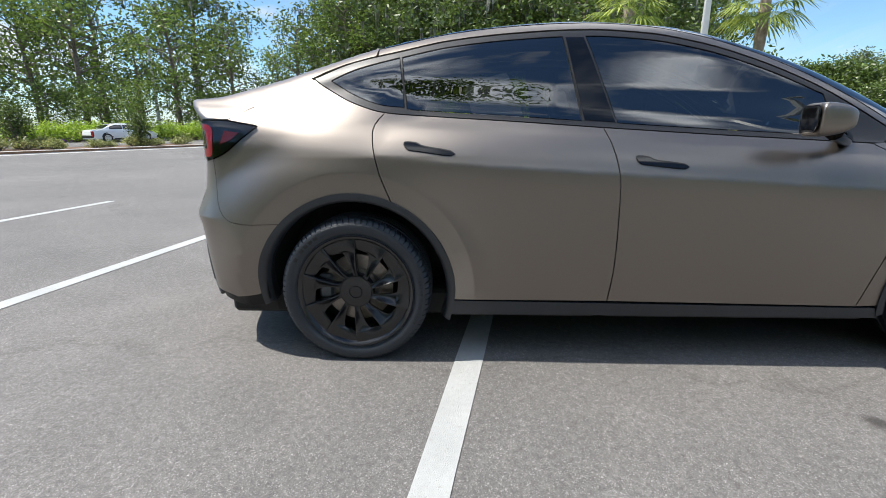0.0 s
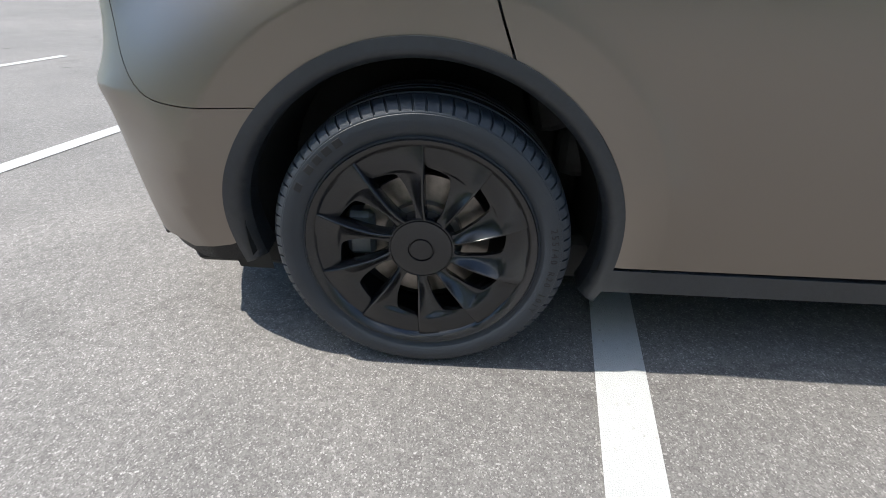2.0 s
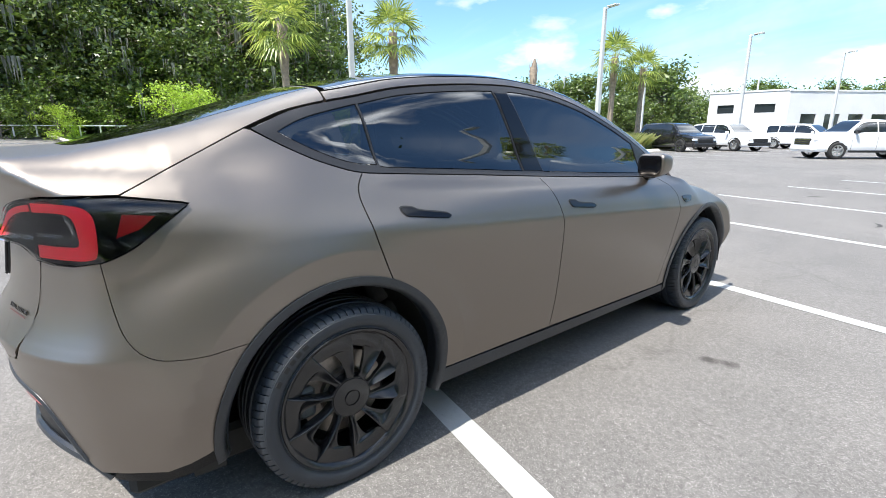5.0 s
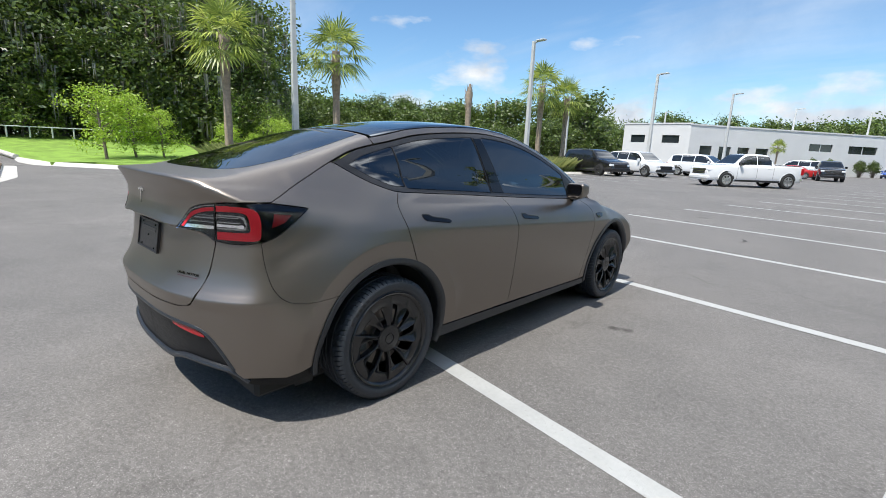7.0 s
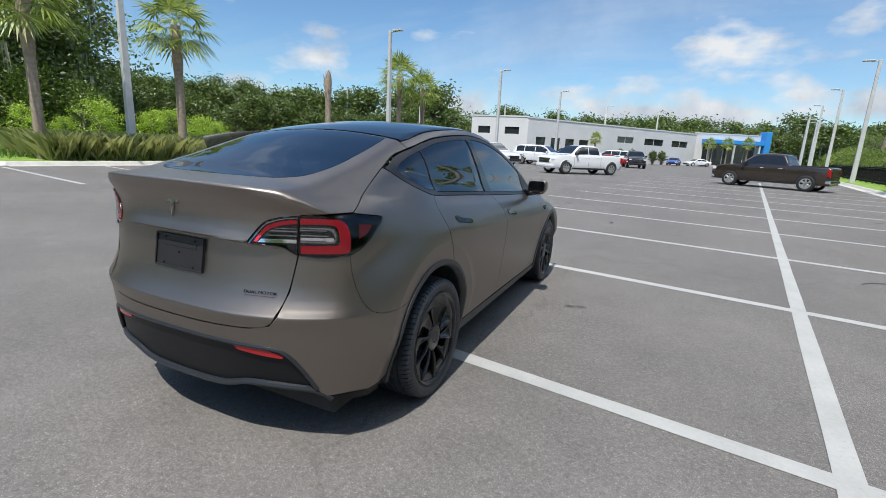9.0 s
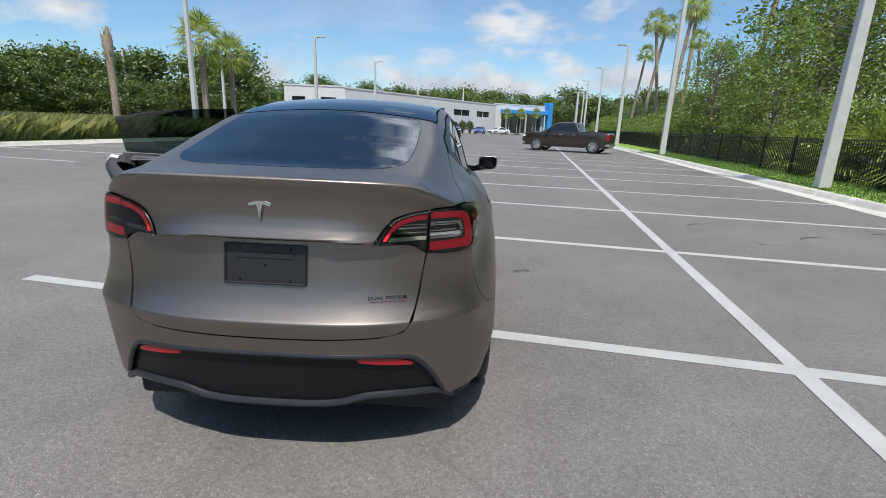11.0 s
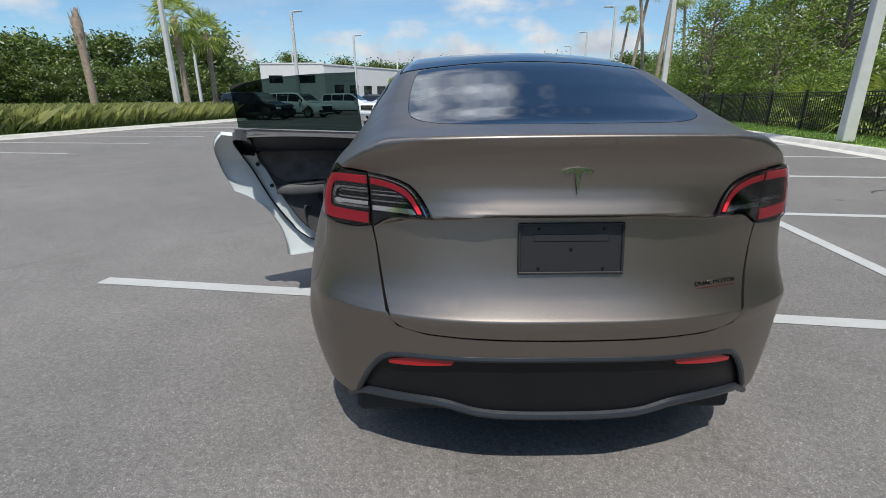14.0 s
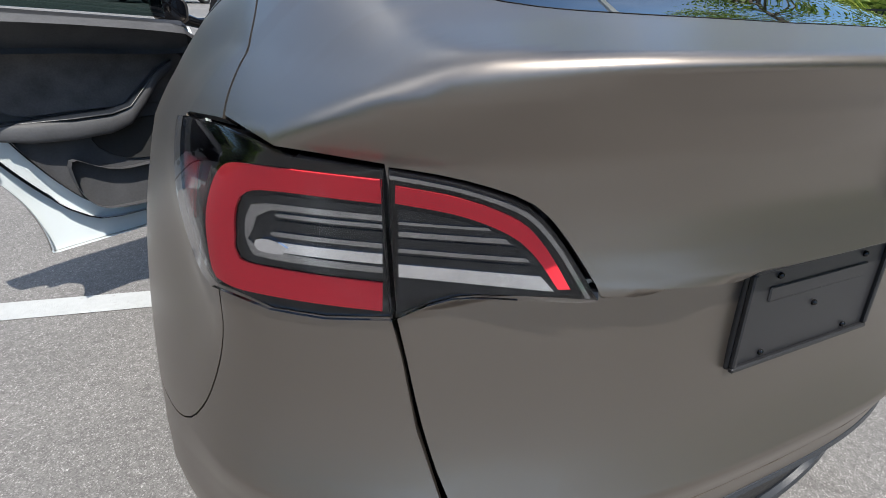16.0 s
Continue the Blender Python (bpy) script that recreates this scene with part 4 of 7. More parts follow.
def open_door(car, rd, hinge, r_win, rear_loop):
    """What shows on the inside of the opened door: white inner edge, seal, trim, armrest."""
    loop = S(rear_loop)
    flip, place = True, hinge
    panel("inner_edge", BELT, [loop], WHITEPAINT, rd, "white painted inner edge", lift=-0.016, gap=0.004, depth=0.03, flip=flip, step=(0.03, 0.02), place=place)
    y_lo = [(0.245, 1.160), (0.30, 1.163), (1.03, 1.113), (1.075, 1.10), (1.10, 1.05), (1.13, 0.9), (1.14, 0.46), (1.10, 0.435), (0.72, 0.43), (0.62, 0.47), (0.55, 0.55), (0.45, 0.71), (0.355, 0.92)]
    inner = [(0.285, 1.160), (0.32, 1.163)] + y_lo[2:8] + [(0.74, 0.435), (0.645, 0.475), (0.578, 0.555), (0.482, 0.715), (0.392, 0.92)]
    seal = S(curved(inner, 0.03, True))
    flange = S(curved([(0.262, 1.105), (0.30, 1.13), (1.03, 1.07), (1.08, 1.05)] + y_lo[5:], 0.03, True))
    opts = dict(flip=flip, place=place)
    panel("door_seal", BELT, [flange], TRIM, rd, "black rubber door seal", lift=-0.034, gap=-0.046, depth=0.016, step=(0.04, 0.03), **opts)
    panel("inner_flange", BELT, [flange], WHITEPAINT, rd, "white painted inner flange", lift=-0.046, gap=-0.036, depth=0.03, step=(0.04, 0.03), **opts)
    panel("trim_seal", BELT, [seal], TRIM, rd, "black trim edge", lift=-0.056, gap=-0.004, depth=0.02, step=(0.04, 0.03), **opts)
    panel("corner_cap", BELT, [S(curved([(0.205, 1.16), (0.30, 1.145), (0.315, 1.07), (0.245, 1.075)], 0.02, True))], TRIM, rd, "black corner cap", lift=-0.078, gap=0, depth=0.07, step=(0.03, 0.02), **opts)
    panel("door_trim", BELT, [seal], CABIN, rd, "black inner door trim", lift=-0.075, gap=0.0, depth=0.03, step=(0.04, 0.03), **opts)
    panel("upper_trim", BELT, [S(curved([(0.285, 1.150), (1.06, 1.100), (1.075, 1.02), (0.70, 1.035), (0.335, 1.06)], 0.03, True))], CABIN, rd, "soft black upper trim", lift=-0.098, gap=0, depth=0.026, step=(0.04, 0.02), **opts)
    panel("trim_insert", BELT, [S(curved([(0.375, 1.045), (1.06, 1.005), (1.07, 0.83), (0.70, 0.82), (0.47, 0.84)], 0.03, True))], SUEDE, rd, "dark suede insert", lift=-0.082, gap=0, depth=0.01, step=(0.04, 0.03), **opts)
    panel("map_pocket", BELT, [S(curved([(0.60, 0.66), (0.75, 0.60), (1.12, 0.60), (1.12, 0.47), (0.74, 0.455), (0.62, 0.50)], 0.03, True))], CABIN, rd, "black map pocket", lift=-0.115, gap=0, depth=0.045, step=(0.04, 0.03), **opts)
    # no opening is cut: a flat dark panel carries the pocket's shade as colour
    panel("pocket_shade", BELT, [S(curved([(0.72, 0.735), (1.10, 0.76), (1.12, 0.62), (0.80, 0.62)], 0.03, True))], DARK, rd, "flat dark panel for the shade in the pocket opening", lift=-0.078, gap=0, depth=0.006, step=(0.04, 0.03), **opts)
    ins = lambda y, z, d: (lambda p: place @ Vector((-(p[0] - d), p[1], p[2])))(side_at([(y, z)])[0])

    def rounded_bar(name, rows, label, mat):
        """A padded bar: each row gives (along, height, stand-off, half height, half depth)."""
        bm = bmesh.new()
        rings = []
        for y, z, d, hz, hd in rows:
            ring = []
            for a in np.linspace(0, 2 * math.pi, 15)[:-1]:
                c, q = math.cos(a), math.sin(a)
                ring.append(bm.verts.new(ins(y, z + hz * math.copysign(abs(q) ** 0.7, q), d + hd * math.copysign(abs(c) ** 0.7, c))))
            rings.append(ring)
        for a, b in zip(rings, rings[1:]):
            for k in range(14):
                bm.faces.new((a[k], a[(k + 1) % 14], b[(k + 1) % 14], b[k]))
        bm.faces.new(rings[0][::-1])
        bm.faces.new(rings[-1])
        part(name, bm, mat, rd, label, True)
    rounded_bar("armrest", [(0.44, 0.775, 0.085, 0.026, 0.012), (0.52, 0.772, 0.11, 0.036, 0.030), (0.64, 0.770, 0.122, 0.040, 0.040), (0.76, 0.772, 0.126, 0.038, 0.040), (0.83, 0.790, 0.128, 0.034, 0.034), (0.90, 0.850, 0.130, 0.030, 0.024), (0.97, 0.925, 0.128, 0.024, 0.020), (1.03, 0.955, 0.112, 0.020, 0.018)], "padded armrest with pull handle", CABIN)
    rounded_bar("armrest_edge", [(0.45, 0.803, 0.088, 0.005, 0.012), (0.64, 0.809, 0.128, 0.005, 0.037), (0.77, 0.810, 0.131, 0.005, 0.037), (0.84, 0.827, 0.134, 0.005, 0.030), (0.90, 0.880, 0.135, 0.005, 0.021), (0.97, 0.949, 0.131, 0.005, 0.017), (1.03, 0.975, 0.114, 0.004, 0.014)], "thin grey armrest edge", EDGE)
    strip = np.concatenate([run(BELTLINE, 0.225, 1.12, 0.016)[:-1], run(BELTLINE, 1.12, 0.225, 0.001)])
    panel("belt_moulding", BELT, [S(strip)], TRIM, rd, "black belt moulding", lift=0.001, gap=0, depth=0.03, step=(0.04, 0.012), **opts)
    # white jamb with black fixings along the rear edge
    for y, z in ((0.352, 1.015), (0.376, 0.945), (0.448, 0.80)):
        bm = bmesh.new()
        p = ins(y - 0.030, z, 0.052)
        bmesh.ops.create_cube(bm, size=0.024, matrix=Matrix.Translation(p) @ Matrix.Rotation(radians(24), 4, "Z"))
        bmesh.ops.bevel(bm, geom=bm.edges[:], offset=0.005, segments=2, affect="EDGES")
        part("door_latch", bm, DARK, rd, "black latch and bolt")


# ---- wheels ----
# across a blade: the ridge's angle, the trailing edge's angle, the ridge's height, the fall to the trailing edge
BLADE_SHAPE = [pchip(list(zip((0.072, 0.095, 0.13, 0.170, 0.193, 0.207, 0.228, 0.260), row))) for row in (
    (-9.0, -5.2, -3.4, -2.8, -2.6, -2.5, -2.4, -2.3), (9.0, 7.0, 9.2, 12.6, 16.0, 31.0, 33.4, 33.6),
    (0.103, 0.113, 0.121, 0.1235, 0.1235, 0.123, 0.1195, 0.113), (0.003, 0.014, 0.026, 0.028, 0.026, 0.022, 0.013, 0.004))]


def tyre_mesh():
    """Sidewall with a stepped line and a rim guard, curved shoulder slots and grooves round the tread."""
    side = [(0.100, 0.262), (0.112, 0.267), (0.1215, 0.2735), (0.1225, 0.2775), (0.1190, 0.280), (0.1215, 0.284), (0.127, 0.293), (0.1298, 0.305), (0.1300, 0.317), (0.1285, 0.3265),
            (0.1270, 0.3275), (0.1268, 0.3300), (0.1262, 0.3310), (0.1225, 0.3385), (0.1165, 0.3455), (0.108, 0.3500), (0.092, 0.3528), (0.068, 0.3545), (0.066, 0.348), (0.056, 0.348), (0.054, 0.3552), (0.022, 0.356), (0.020, 0.349), (0.010, 0.349), (0.008, 0.3562)]
    prof = [(-x, r) for x, r in side] + side[::-1]
    blocks, steps = 78, (0.0, 0.42, 0.80, 0.835, 0.965)
    bm = bmesh.new()
    rings = []
    for x, r in prof:
        ring = []
        edge = abs(x)
        for b in range(blocks):
            for k, q in enumerate(steps):
                a = 2 * math.pi * (b + q + 7.0 * max(0, 0.125 - edge) * (1 if x > 0 else -1)) / blocks
                cut = 0.0055 if k >= 3 and 0.07 < edge and r > 0.334 else 0.0
                rr = r - cut
                ring.append(bm.verts.new((x - math.copysign(cut * 0.4, x) * (edge > 0.1), rr * math.cos(a), rr * math.sin(a))))
        rings.append(ring)
    n = blocks * len(steps)
    for a, b in zip(rings, rings[1:]):
        for i in range(n):
            bm.faces.new((a[i], a[(i + 1) % n], b[(i + 1) % n], b[i]))
    return bm


def build_wheel(car):
    w = new("wheel")
    w.parent = car
    ty = part("tyre", tyre_mesh(), RUBBER, w, "black low-profile tyre", True)
    # lettering on the sidewall: plain bars for the maker's name, the size in characters
    for a in (149.5, 140.0, 134.4, 128.8, 123.2):
        m = Matrix.Rotation(radians(a - 90), 4, "X") @ Matrix.Translation((0.1285, 0, 0.312))
        box_part("name_bar", -0.004, 0.0024, -0.0105, 0.0105, -0.0085, 0.0085, DARK, ty, 0.0008, m)
    for i, chx in enumerate("255/40 R20 101Y"):
        a = 14 - i * 3.0
        if chx != " ":
            text_mesh(chx, 0.022, LETTER, "size_lettering", ty, Matrix.Rotation(radians(a - 90), 4, "X") @ Matrix.Translation((0.1303, 0, 0.311)) @ Matrix.Rotation(radians(90), 4, "Z") @ Matrix.Rotation(radians(90), 4, "X"), 0.0006)
    barrel = bmesh.new()
    lathe(barrel, [(0.10, 0.268), (0.120, 0.276), (0.126, 0.272), (0.122, 0.262), (0.10, 0.246), (0.02, 0.240), (-0.11, 0.242)], "x", 96)
    part("rim", barrel, RIM, w, "satin black rim", True)
    face = bmesh.new()
    lathe(face, [(0.1205, 0.2705), (0.117, 0.266), (0.112, 0.258), (0.100, 0.250), (0.07, 0.247)], "x", 96)
    part("rim_face", face, RIM, w, "", True)
    # ten twisted blades: a sharp ridge on one edge, falling to the other, closing into a ring at the rim
    n = 10
    for i in range(n):
        bm = bmesh.new()
        sec = []
        for r in np.concatenate([np.linspace(0.072, 0.188, 12), np.linspace(0.193, 0.211, 8), np.linspace(0.218, 0.260, 6)]):
            a0, a1, x0, fall = (float(f(r)) for f in BLADE_SHAPE)
            bev = math.degrees(0.0034 / r)
            ring = [(a0 - bev * 0.9, x0 - 0.0035), (a0 - bev * 0.25, x0 - 0.0006), (a0 + bev * 0.6, x0)]
            ring += [(a0 + bev * 0.6 + (a1 - a0 - bev * 0.6) * k / 9, x0 - fall * math.sin(k / 9 * math.pi / 2) ** 0.9) for k in range(1, 10)]
            ring += [(a1, x0 - fall - 0.016), (a0 + bev, x0 - 0.052), (a0 - bev * 1.4, x0 - 0.040)]
            sec.append([bm.verts.new((x, -r * math.sin(radians(a)), r * math.cos(radians(a)))) for a, x in ring])
        m = len(sec[0])
        for a, b in zip(sec, sec[1:]):
            for k in range(m):
                bm.faces.new((a[k], a[(k + 1) % m], b[(k + 1) % m], b[k]))
        bm.faces.new(sec[0][::-1])
        bm.faces.new(sec[-1])
        bmesh.ops.transform(bm, matrix=Matrix.Rotation(radians(360 / n * i + 1), 4, "X"), verts=bm.verts)
        part("spoke", bm, RIM, w, "", True)
    hub = bmesh.new()
    lathe(hub, [(0.05, 0.082), (0.096, 0.082), (0.104, 0.0785), (0.1045, 0.0765), (0.1015, 0.0755), (0.1015, 0.0745), (0.1055, 0.073), (0.108, 0.055), (0.1095, 0.032), (0.105, 0.030), (0.105, 0.0275), (0.109, 0.026), (0.1095, 0.0001)], "x", 48)
    part("hub_cap", hub, RIM, w, "round black hub cap", True)
    disc = bmesh.new()
    lathe(disc, [(0.02, 0.165), (0.04, 0.165), (0.04, 0.10), (0.06, 0.098), (0.06, 0.001)], "x", 48)
    part("brake_disc", disc, METAL, w, "bare metal brake disc", True)
    stem = bmesh.new()
    tube(stem, [(0.07, -0.150, -0.185), (0.104, -0.143, -0.177)], [0.006, 0.0045], 8)
    part("valve_stem", stem, RUBBER, w, "black valve stem", True)
    box_part("brake_caliper", 0.01, 0.065, -0.19, -0.12, -0.05, 0.07, CALIPER, w, 0.012, label="grey brake caliper")
    back = bmesh.new()
    lathe(back, [(-0.04, 0.236), (-0.04, 0.001)], "x", 32)
    part("brake_shield", back, DARK, w)
    return w


LETTER = material("faded_lettering", (0.012, 0.013, 0.015), 0.7)
car = build_car()
wheel = build_wheel(car)
wheel.location = (0.815, 0, 0.352)
for x, y, turn in ((0.80, 2.89, 0), (-0.815, 0, 180), (-0.80, 2.89, 180)):
    copy_thing(wheel, pose(x, y, 0.352, 0, 0, turn))
# ---- the place: lot frame, u across the bays, v along the aisle ----
ORIGIN, ACROSS, ALONG = Vector((3.0, 0.206)), Vector((0.987, -0.158)), Vector((0.142, 0.99))


def lot(u, v, z=0.0):
    p = ORIGIN + ACROSS * u + ALONG * v
    return Vector((p.x, p.y, z))


LOT_TURN = math.degrees(math.atan2(ACROSS.y, ACROSS.x))


def asphalt_material():
    m = bpy.data.materials.new("weathered_asphalt")
    m.use_nodes = True
    n, l = m.node_tree.nodes, m.node_tree.links
    b = n["Principled BSDF"]
    b.inputs["Roughness"].default_value = 0.82
    b.inputs["Specular IOR Level"].default_value = 0.35
    co = n.new("ShaderNodeTexCoord")

    def noise_tex(scale, detail=4, rough=0.6):
        t = n.new("ShaderNodeTexNoise")
        t.inputs["Scale"].default_value, t.inputs["Detail"].default_value, t.inputs["Roughness"].default_value = scale, detail, rough
        l.new(co.outputs["Object"], t.inputs["Vector"])
        return t.outputs[0]

    def ramp(src, *stops):
        r = n.new("ShaderNodeValToRGB")
        while len(r.color_ramp.elements) < len(stops):
            r.color_ramp.elements.new(0.5)
        for e, (p, c) in zip(r.color_ramp.elements, stops):
            e.position, e.color = p, (*c, 1)
        l.new(src, r.inputs[0])
        return r.outputs[0]

    def mixed(kind, fac, a, c):
        x = n.new("ShaderNodeMix")
        x.data_type, x.blend_type = "RGBA", kind
        if isinstance(fac, float):
            x.inputs["Factor"].default_value = fac
        else:
            l.new(fac, x.inputs["Factor"])
        l.new(a, x.inputs[6])
        l.new(c, x.inputs[7])
        return x.outputs[2]

    stones = n.new("ShaderNodeTexVoronoi")
    stones.inputs["Scale"].default_value = 290
    l.new(co.outputs["Object"], stones.inputs["Vector"])
    sep = n.new("ShaderNodeSeparateColor")
    l.new(stones.outputs["Color"], sep.inputs[0])
    base = ramp(sep.outputs[0], (0.0, (0.116, 0.109, 0.104)), (0.45, (0.158, 0.150, 0.143)), (0.88, (0.192, 0.183, 0.175)), (0.98, (0.32, 0.31, 0.295)))
    worn = ramp(noise_tex(0.35, 6), (0.35, (0.84, 0.84, 0.84)), (0.7, (1.1, 1.09, 1.08)))
    patch = ramp(noise_tex(2.6, 5), (0.3, (0.9, 0.9, 0.9)), (0.75, (1.08, 1.08, 1.08)))
    col = mixed("MULTIPLY", 1.0, mixed("MULTIPLY", 1.0, base, worn), patch)
    spots = ramp(noise_tex(1.7, 2, 0.4), (0.235, (0.42, 0.41, 0.40)), (0.262, (1, 1, 1)))
    col = mixed("MULTIPLY", 1.0, col, spots)
    mottle = ramp(noise_tex(36, 5, 0.7), (0.32, (0.77, 0.77, 0.77)), (0.68, (1.21, 1.21, 1.21)))
    col = mixed("MULTIPLY", 1.0, col, mottle)
    grit = n.new("ShaderNodeTexVoronoi")
    grit.inputs["Scale"].default_value = 75
    l.new(co.outputs["Object"], grit.inputs["Vector"])
    gs = n.new("ShaderNodeSeparateColor")
    l.new(grit.outputs["Color"], gs.inputs[0])
    near_middle = ramp(grit.outputs["Distance"], (0.22, (1, 1, 1)), (0.34, (0, 0, 0)))
    pale = ramp(gs.outputs[1], (0.90, (0, 0, 0)), (0.92, (0.11, 0.105, 0.10)))
    col = mixed("ADD", 1.0, col, mixed("MULTIPLY", 1.0, near_middle, pale))
    # long thin cracks
    warp = n.new("ShaderNodeTexNoise")
    warp.inputs["Scale"].default_value, warp.inputs["Detail"].default_value = 0.8, 7
    l.new(co.outputs["Object"], warp.inputs["Vector"])
    shift = n.new("ShaderNodeVectorMath")
    shift.operation = "MULTIPLY_ADD"
    shift.inputs[1].default_value = (1.6, 1.6, 0)
    l.new(warp.outputs["Color"], shift.inputs[0])
    l.new(co.outputs["Object"], shift.inputs[2])
    web = n.new("ShaderNodeTexVoronoi")
    web.feature = "DISTANCE_TO_EDGE"
    web.inputs["Scale"].default_value = 0.13
    l.new(shift.outputs[0], web.inputs["Vector"])
    crack = ramp(web.outputs["Distance"], (0.0, (0.84, 0.835, 0.83)), (0.003, (1, 1, 1)))
    col = mixed("MULTIPLY", 1.0, col, crack)
    l.new(col, b.inputs["Base Color"])
    bp = n.new("ShaderNodeBump")
    bp.inputs["Strength"].default_value, bp.inputs["Distance"].default_value = 0.18, 0.003
    l.new(stones.outputs["Distance"], bp.inputs["Height"])
    l.new(bp.outputs[0], b.inputs["Normal"])
    return m


def paint_material():
    m = material("worn_line_paint", (0.425, 0.43, 0.42), 0.75, vary=0.12, scale=3, bump=0.5, bump_scale=260)
    n, l = m.node_tree.nodes, m.node_tree.links
    b = n["Principled BSDF"]
    src = b.inputs["Base Color"].links[0].from_socket
    co, t, r, x = n.new("ShaderNodeTexCoord"), n.new("ShaderNodeTexNoise"), n.new("ShaderNodeValToRGB"), n.new("ShaderNodeMix")
    t.inputs["Scale"].default_value, t.inputs["Detail"].default_value = 55, 6
    r.color_ramp.elements[0].position, r.color_ramp.elements[1].position = 0.27, 0.36
    x.data_type = "RGBA"
    x.inputs[6].default_value = (0.34, 0.33, 0.31, 1)
    l.new(co.outputs["Object"], t.inputs["Vector"])
    l.new(t.outputs[0], r.inputs[0])
    l.new(r.outputs[0], x.inputs["Factor"])
    l.new(src, x.inputs[7])
    l.new(x.outputs[2], b.inputs["Base Color"])
    return m


def leaf_material(name, dark, light, through_part=0.36):
    m = bpy.data.materials.new(name)
    m.use_nodes = True
    n, l = m.node_tree.nodes, m.node_tree.links
    n.remove(n["Principled BSDF"])
    geo, ramp = n.new("ShaderNodeNewGeometry"), n.new("ShaderNodeValToRGB")
    ramp.color_ramp.elements[0].color, ramp.color_ramp.elements[1].color = (*dark, 1), (*light, 1)
    l.new(geo.outputs["Random Per Island"], ramp.inputs[0])
    d, t, g, mx, mg = (n.new("ShaderNode" + k) for k in ("BsdfDiffuse", "BsdfTranslucent", "BsdfGlossy", "MixShader", "MixShader"))
    g.inputs["Roughness"].default_value = 0.45
    mx.inputs[0].default_value, mg.inputs[0].default_value = through_part, 0.06
    l.new(ramp.outputs[0], d.inputs[0])
    l.new(ramp.outputs[0], t.inputs[0])
    l.new(d.outputs[0], mx.inputs[1])
    l.new(t.outputs[0], mx.inputs[2])
    l.new(mx.outputs[0], mg.inputs[1])
    l.new(g.outputs[0], mg.inputs[2])
    l.new(mg.outputs[0], n["Material Output"].inputs[0])
    return m


ASPHALT = asphalt_material()
PAINT = paint_material()
CONCRETE = material("kerb_concrete", (0.52, 0.50, 0.46), 0.85, vary=0.18, scale=2.5, bump=0.4, bump_scale=120)
POLE = material("pole_concrete", (0.50, 0.51, 0.50), 0.7, vary=0.1, scale=3, bump=0.2, bump_scale=90)
LAWN = material("lawn", (0.19, 0.31, 0.045), 0.95, vary=0.4, scale=1.4, bump=0.6, bump_scale=60)
EARTH = material("woodland_floor", (0.07, 0.085, 0.03), 0.95, vary=0.5, scale=0.6, bump=0.6, bump_scale=20)
MULCH = material("bark_mulch", (0.16, 0.10, 0.065), 0.95, vary=0.5, scale=6, bump=0.9, bump_scale=70)
BARK = material("grey_bark", (0.17, 0.14, 0.11), 0.9, vary=0.4, scale=5, bump=0.8, bump_scale=30)
PALMBARK = material("palm_bark", (0.30, 0.24, 0.18), 0.9, vary=0.35, scale=6, bump=0.9, bump_scale=30)
LEAF_WOOD = leaf_material("woodland_leaves", (0.045, 0.085, 0.012), (0.24, 0.34, 0.05), 0.42)
LEAF_DEEP = leaf_material("dark_oak_leaves", (0.036, 0.066, 0.013), (0.165, 0.23, 0.043), 0.38)
LEAF_LIME = leaf_material("young_lime_leaves", (0.24, 0.36, 0.025), (0.50, 0.66, 0.08), 0.45)
LEAF_PALM = leaf_material("palm_fronds", (0.10, 0.17, 0.028), (0.50, 0.56, 0.12), 0.42)
LEAF_MID = leaf_material("sunlit_oak_leaves", (0.034, 0.062, 0.012), (0.17, 0.245, 0.042), 0.36)
LEAF_VINE = leaf_material("sunlit_vine_leaves", (0.062, 0.115, 0.015), (0.30, 0.41, 0.062), 0.48)
REED = leaf_material("reeds", (0.15, 0.19, 0.045), (0.46, 0.46, 0.17), 0.45)
BLADE = leaf_material("grass_blades", (0.06, 0.12, 0.02), (0.17, 0.27, 0.05))
MOSS = leaf_material("hanging_moss", (0.12, 0.12, 0.095), (0.28, 0.275, 0.235), 0.2)
FENCE = material("black_fence_metal", (0.012, 0.012, 0.013), 0.45)
WALLWHITE = material("white_render", (0.60, 0.60, 0.59), 0.8, vary=0.05, scale=0.5)
WINDOW = material("dark_window", (0.02, 0.025, 0.03), 0.08, coat=0.5)
BLUE = material("blue_fascia", (0.03, 0.25, 0.62), 0.4)


def slab(name, corners, z0, z1, mat, label="", category="", kind="structure", parent=None):
    """A flat piece with thickness from corners in plan."""
    bm = bmesh.new()
    f = bm.faces.new([bm.verts.new((p.x, p.y, z1)) for p in corners])
    ex = bmesh.ops.extrude_face_region(bm, geom=[f])
    bmesh.ops.translate(bm, vec=(0, 0, z0 - z1), verts=[v for v in ex["geom"] if isinstance(v, bmesh.types.BMVert)])
    return tagged(part(name, bm, mat, parent), label, category, kind=kind)


def rect(u0, u1, v0, v1):
    return [lot(u0, v0), lot(u1, v0), lot(u1, v1), lot(u0, v1)]


# ground to the horizon, the paved lot, verges
bm = bmesh.new()
bmesh.ops.create_grid(bm, x_segments=8, y_segments=8, size=1500, matrix=Matrix.Translation((0, 0, -0.12)))
tagged(part("ground", bm, EARTH), "dark green woodland ground reaching the horizon", "ground", kind="structure")
slab("parking_lot_surface", rect(-70, 5.7, -75, 100) , -0.1, 0.0, ASPHALT, "grey weathered asphalt of a large parking lot", "asphalt")

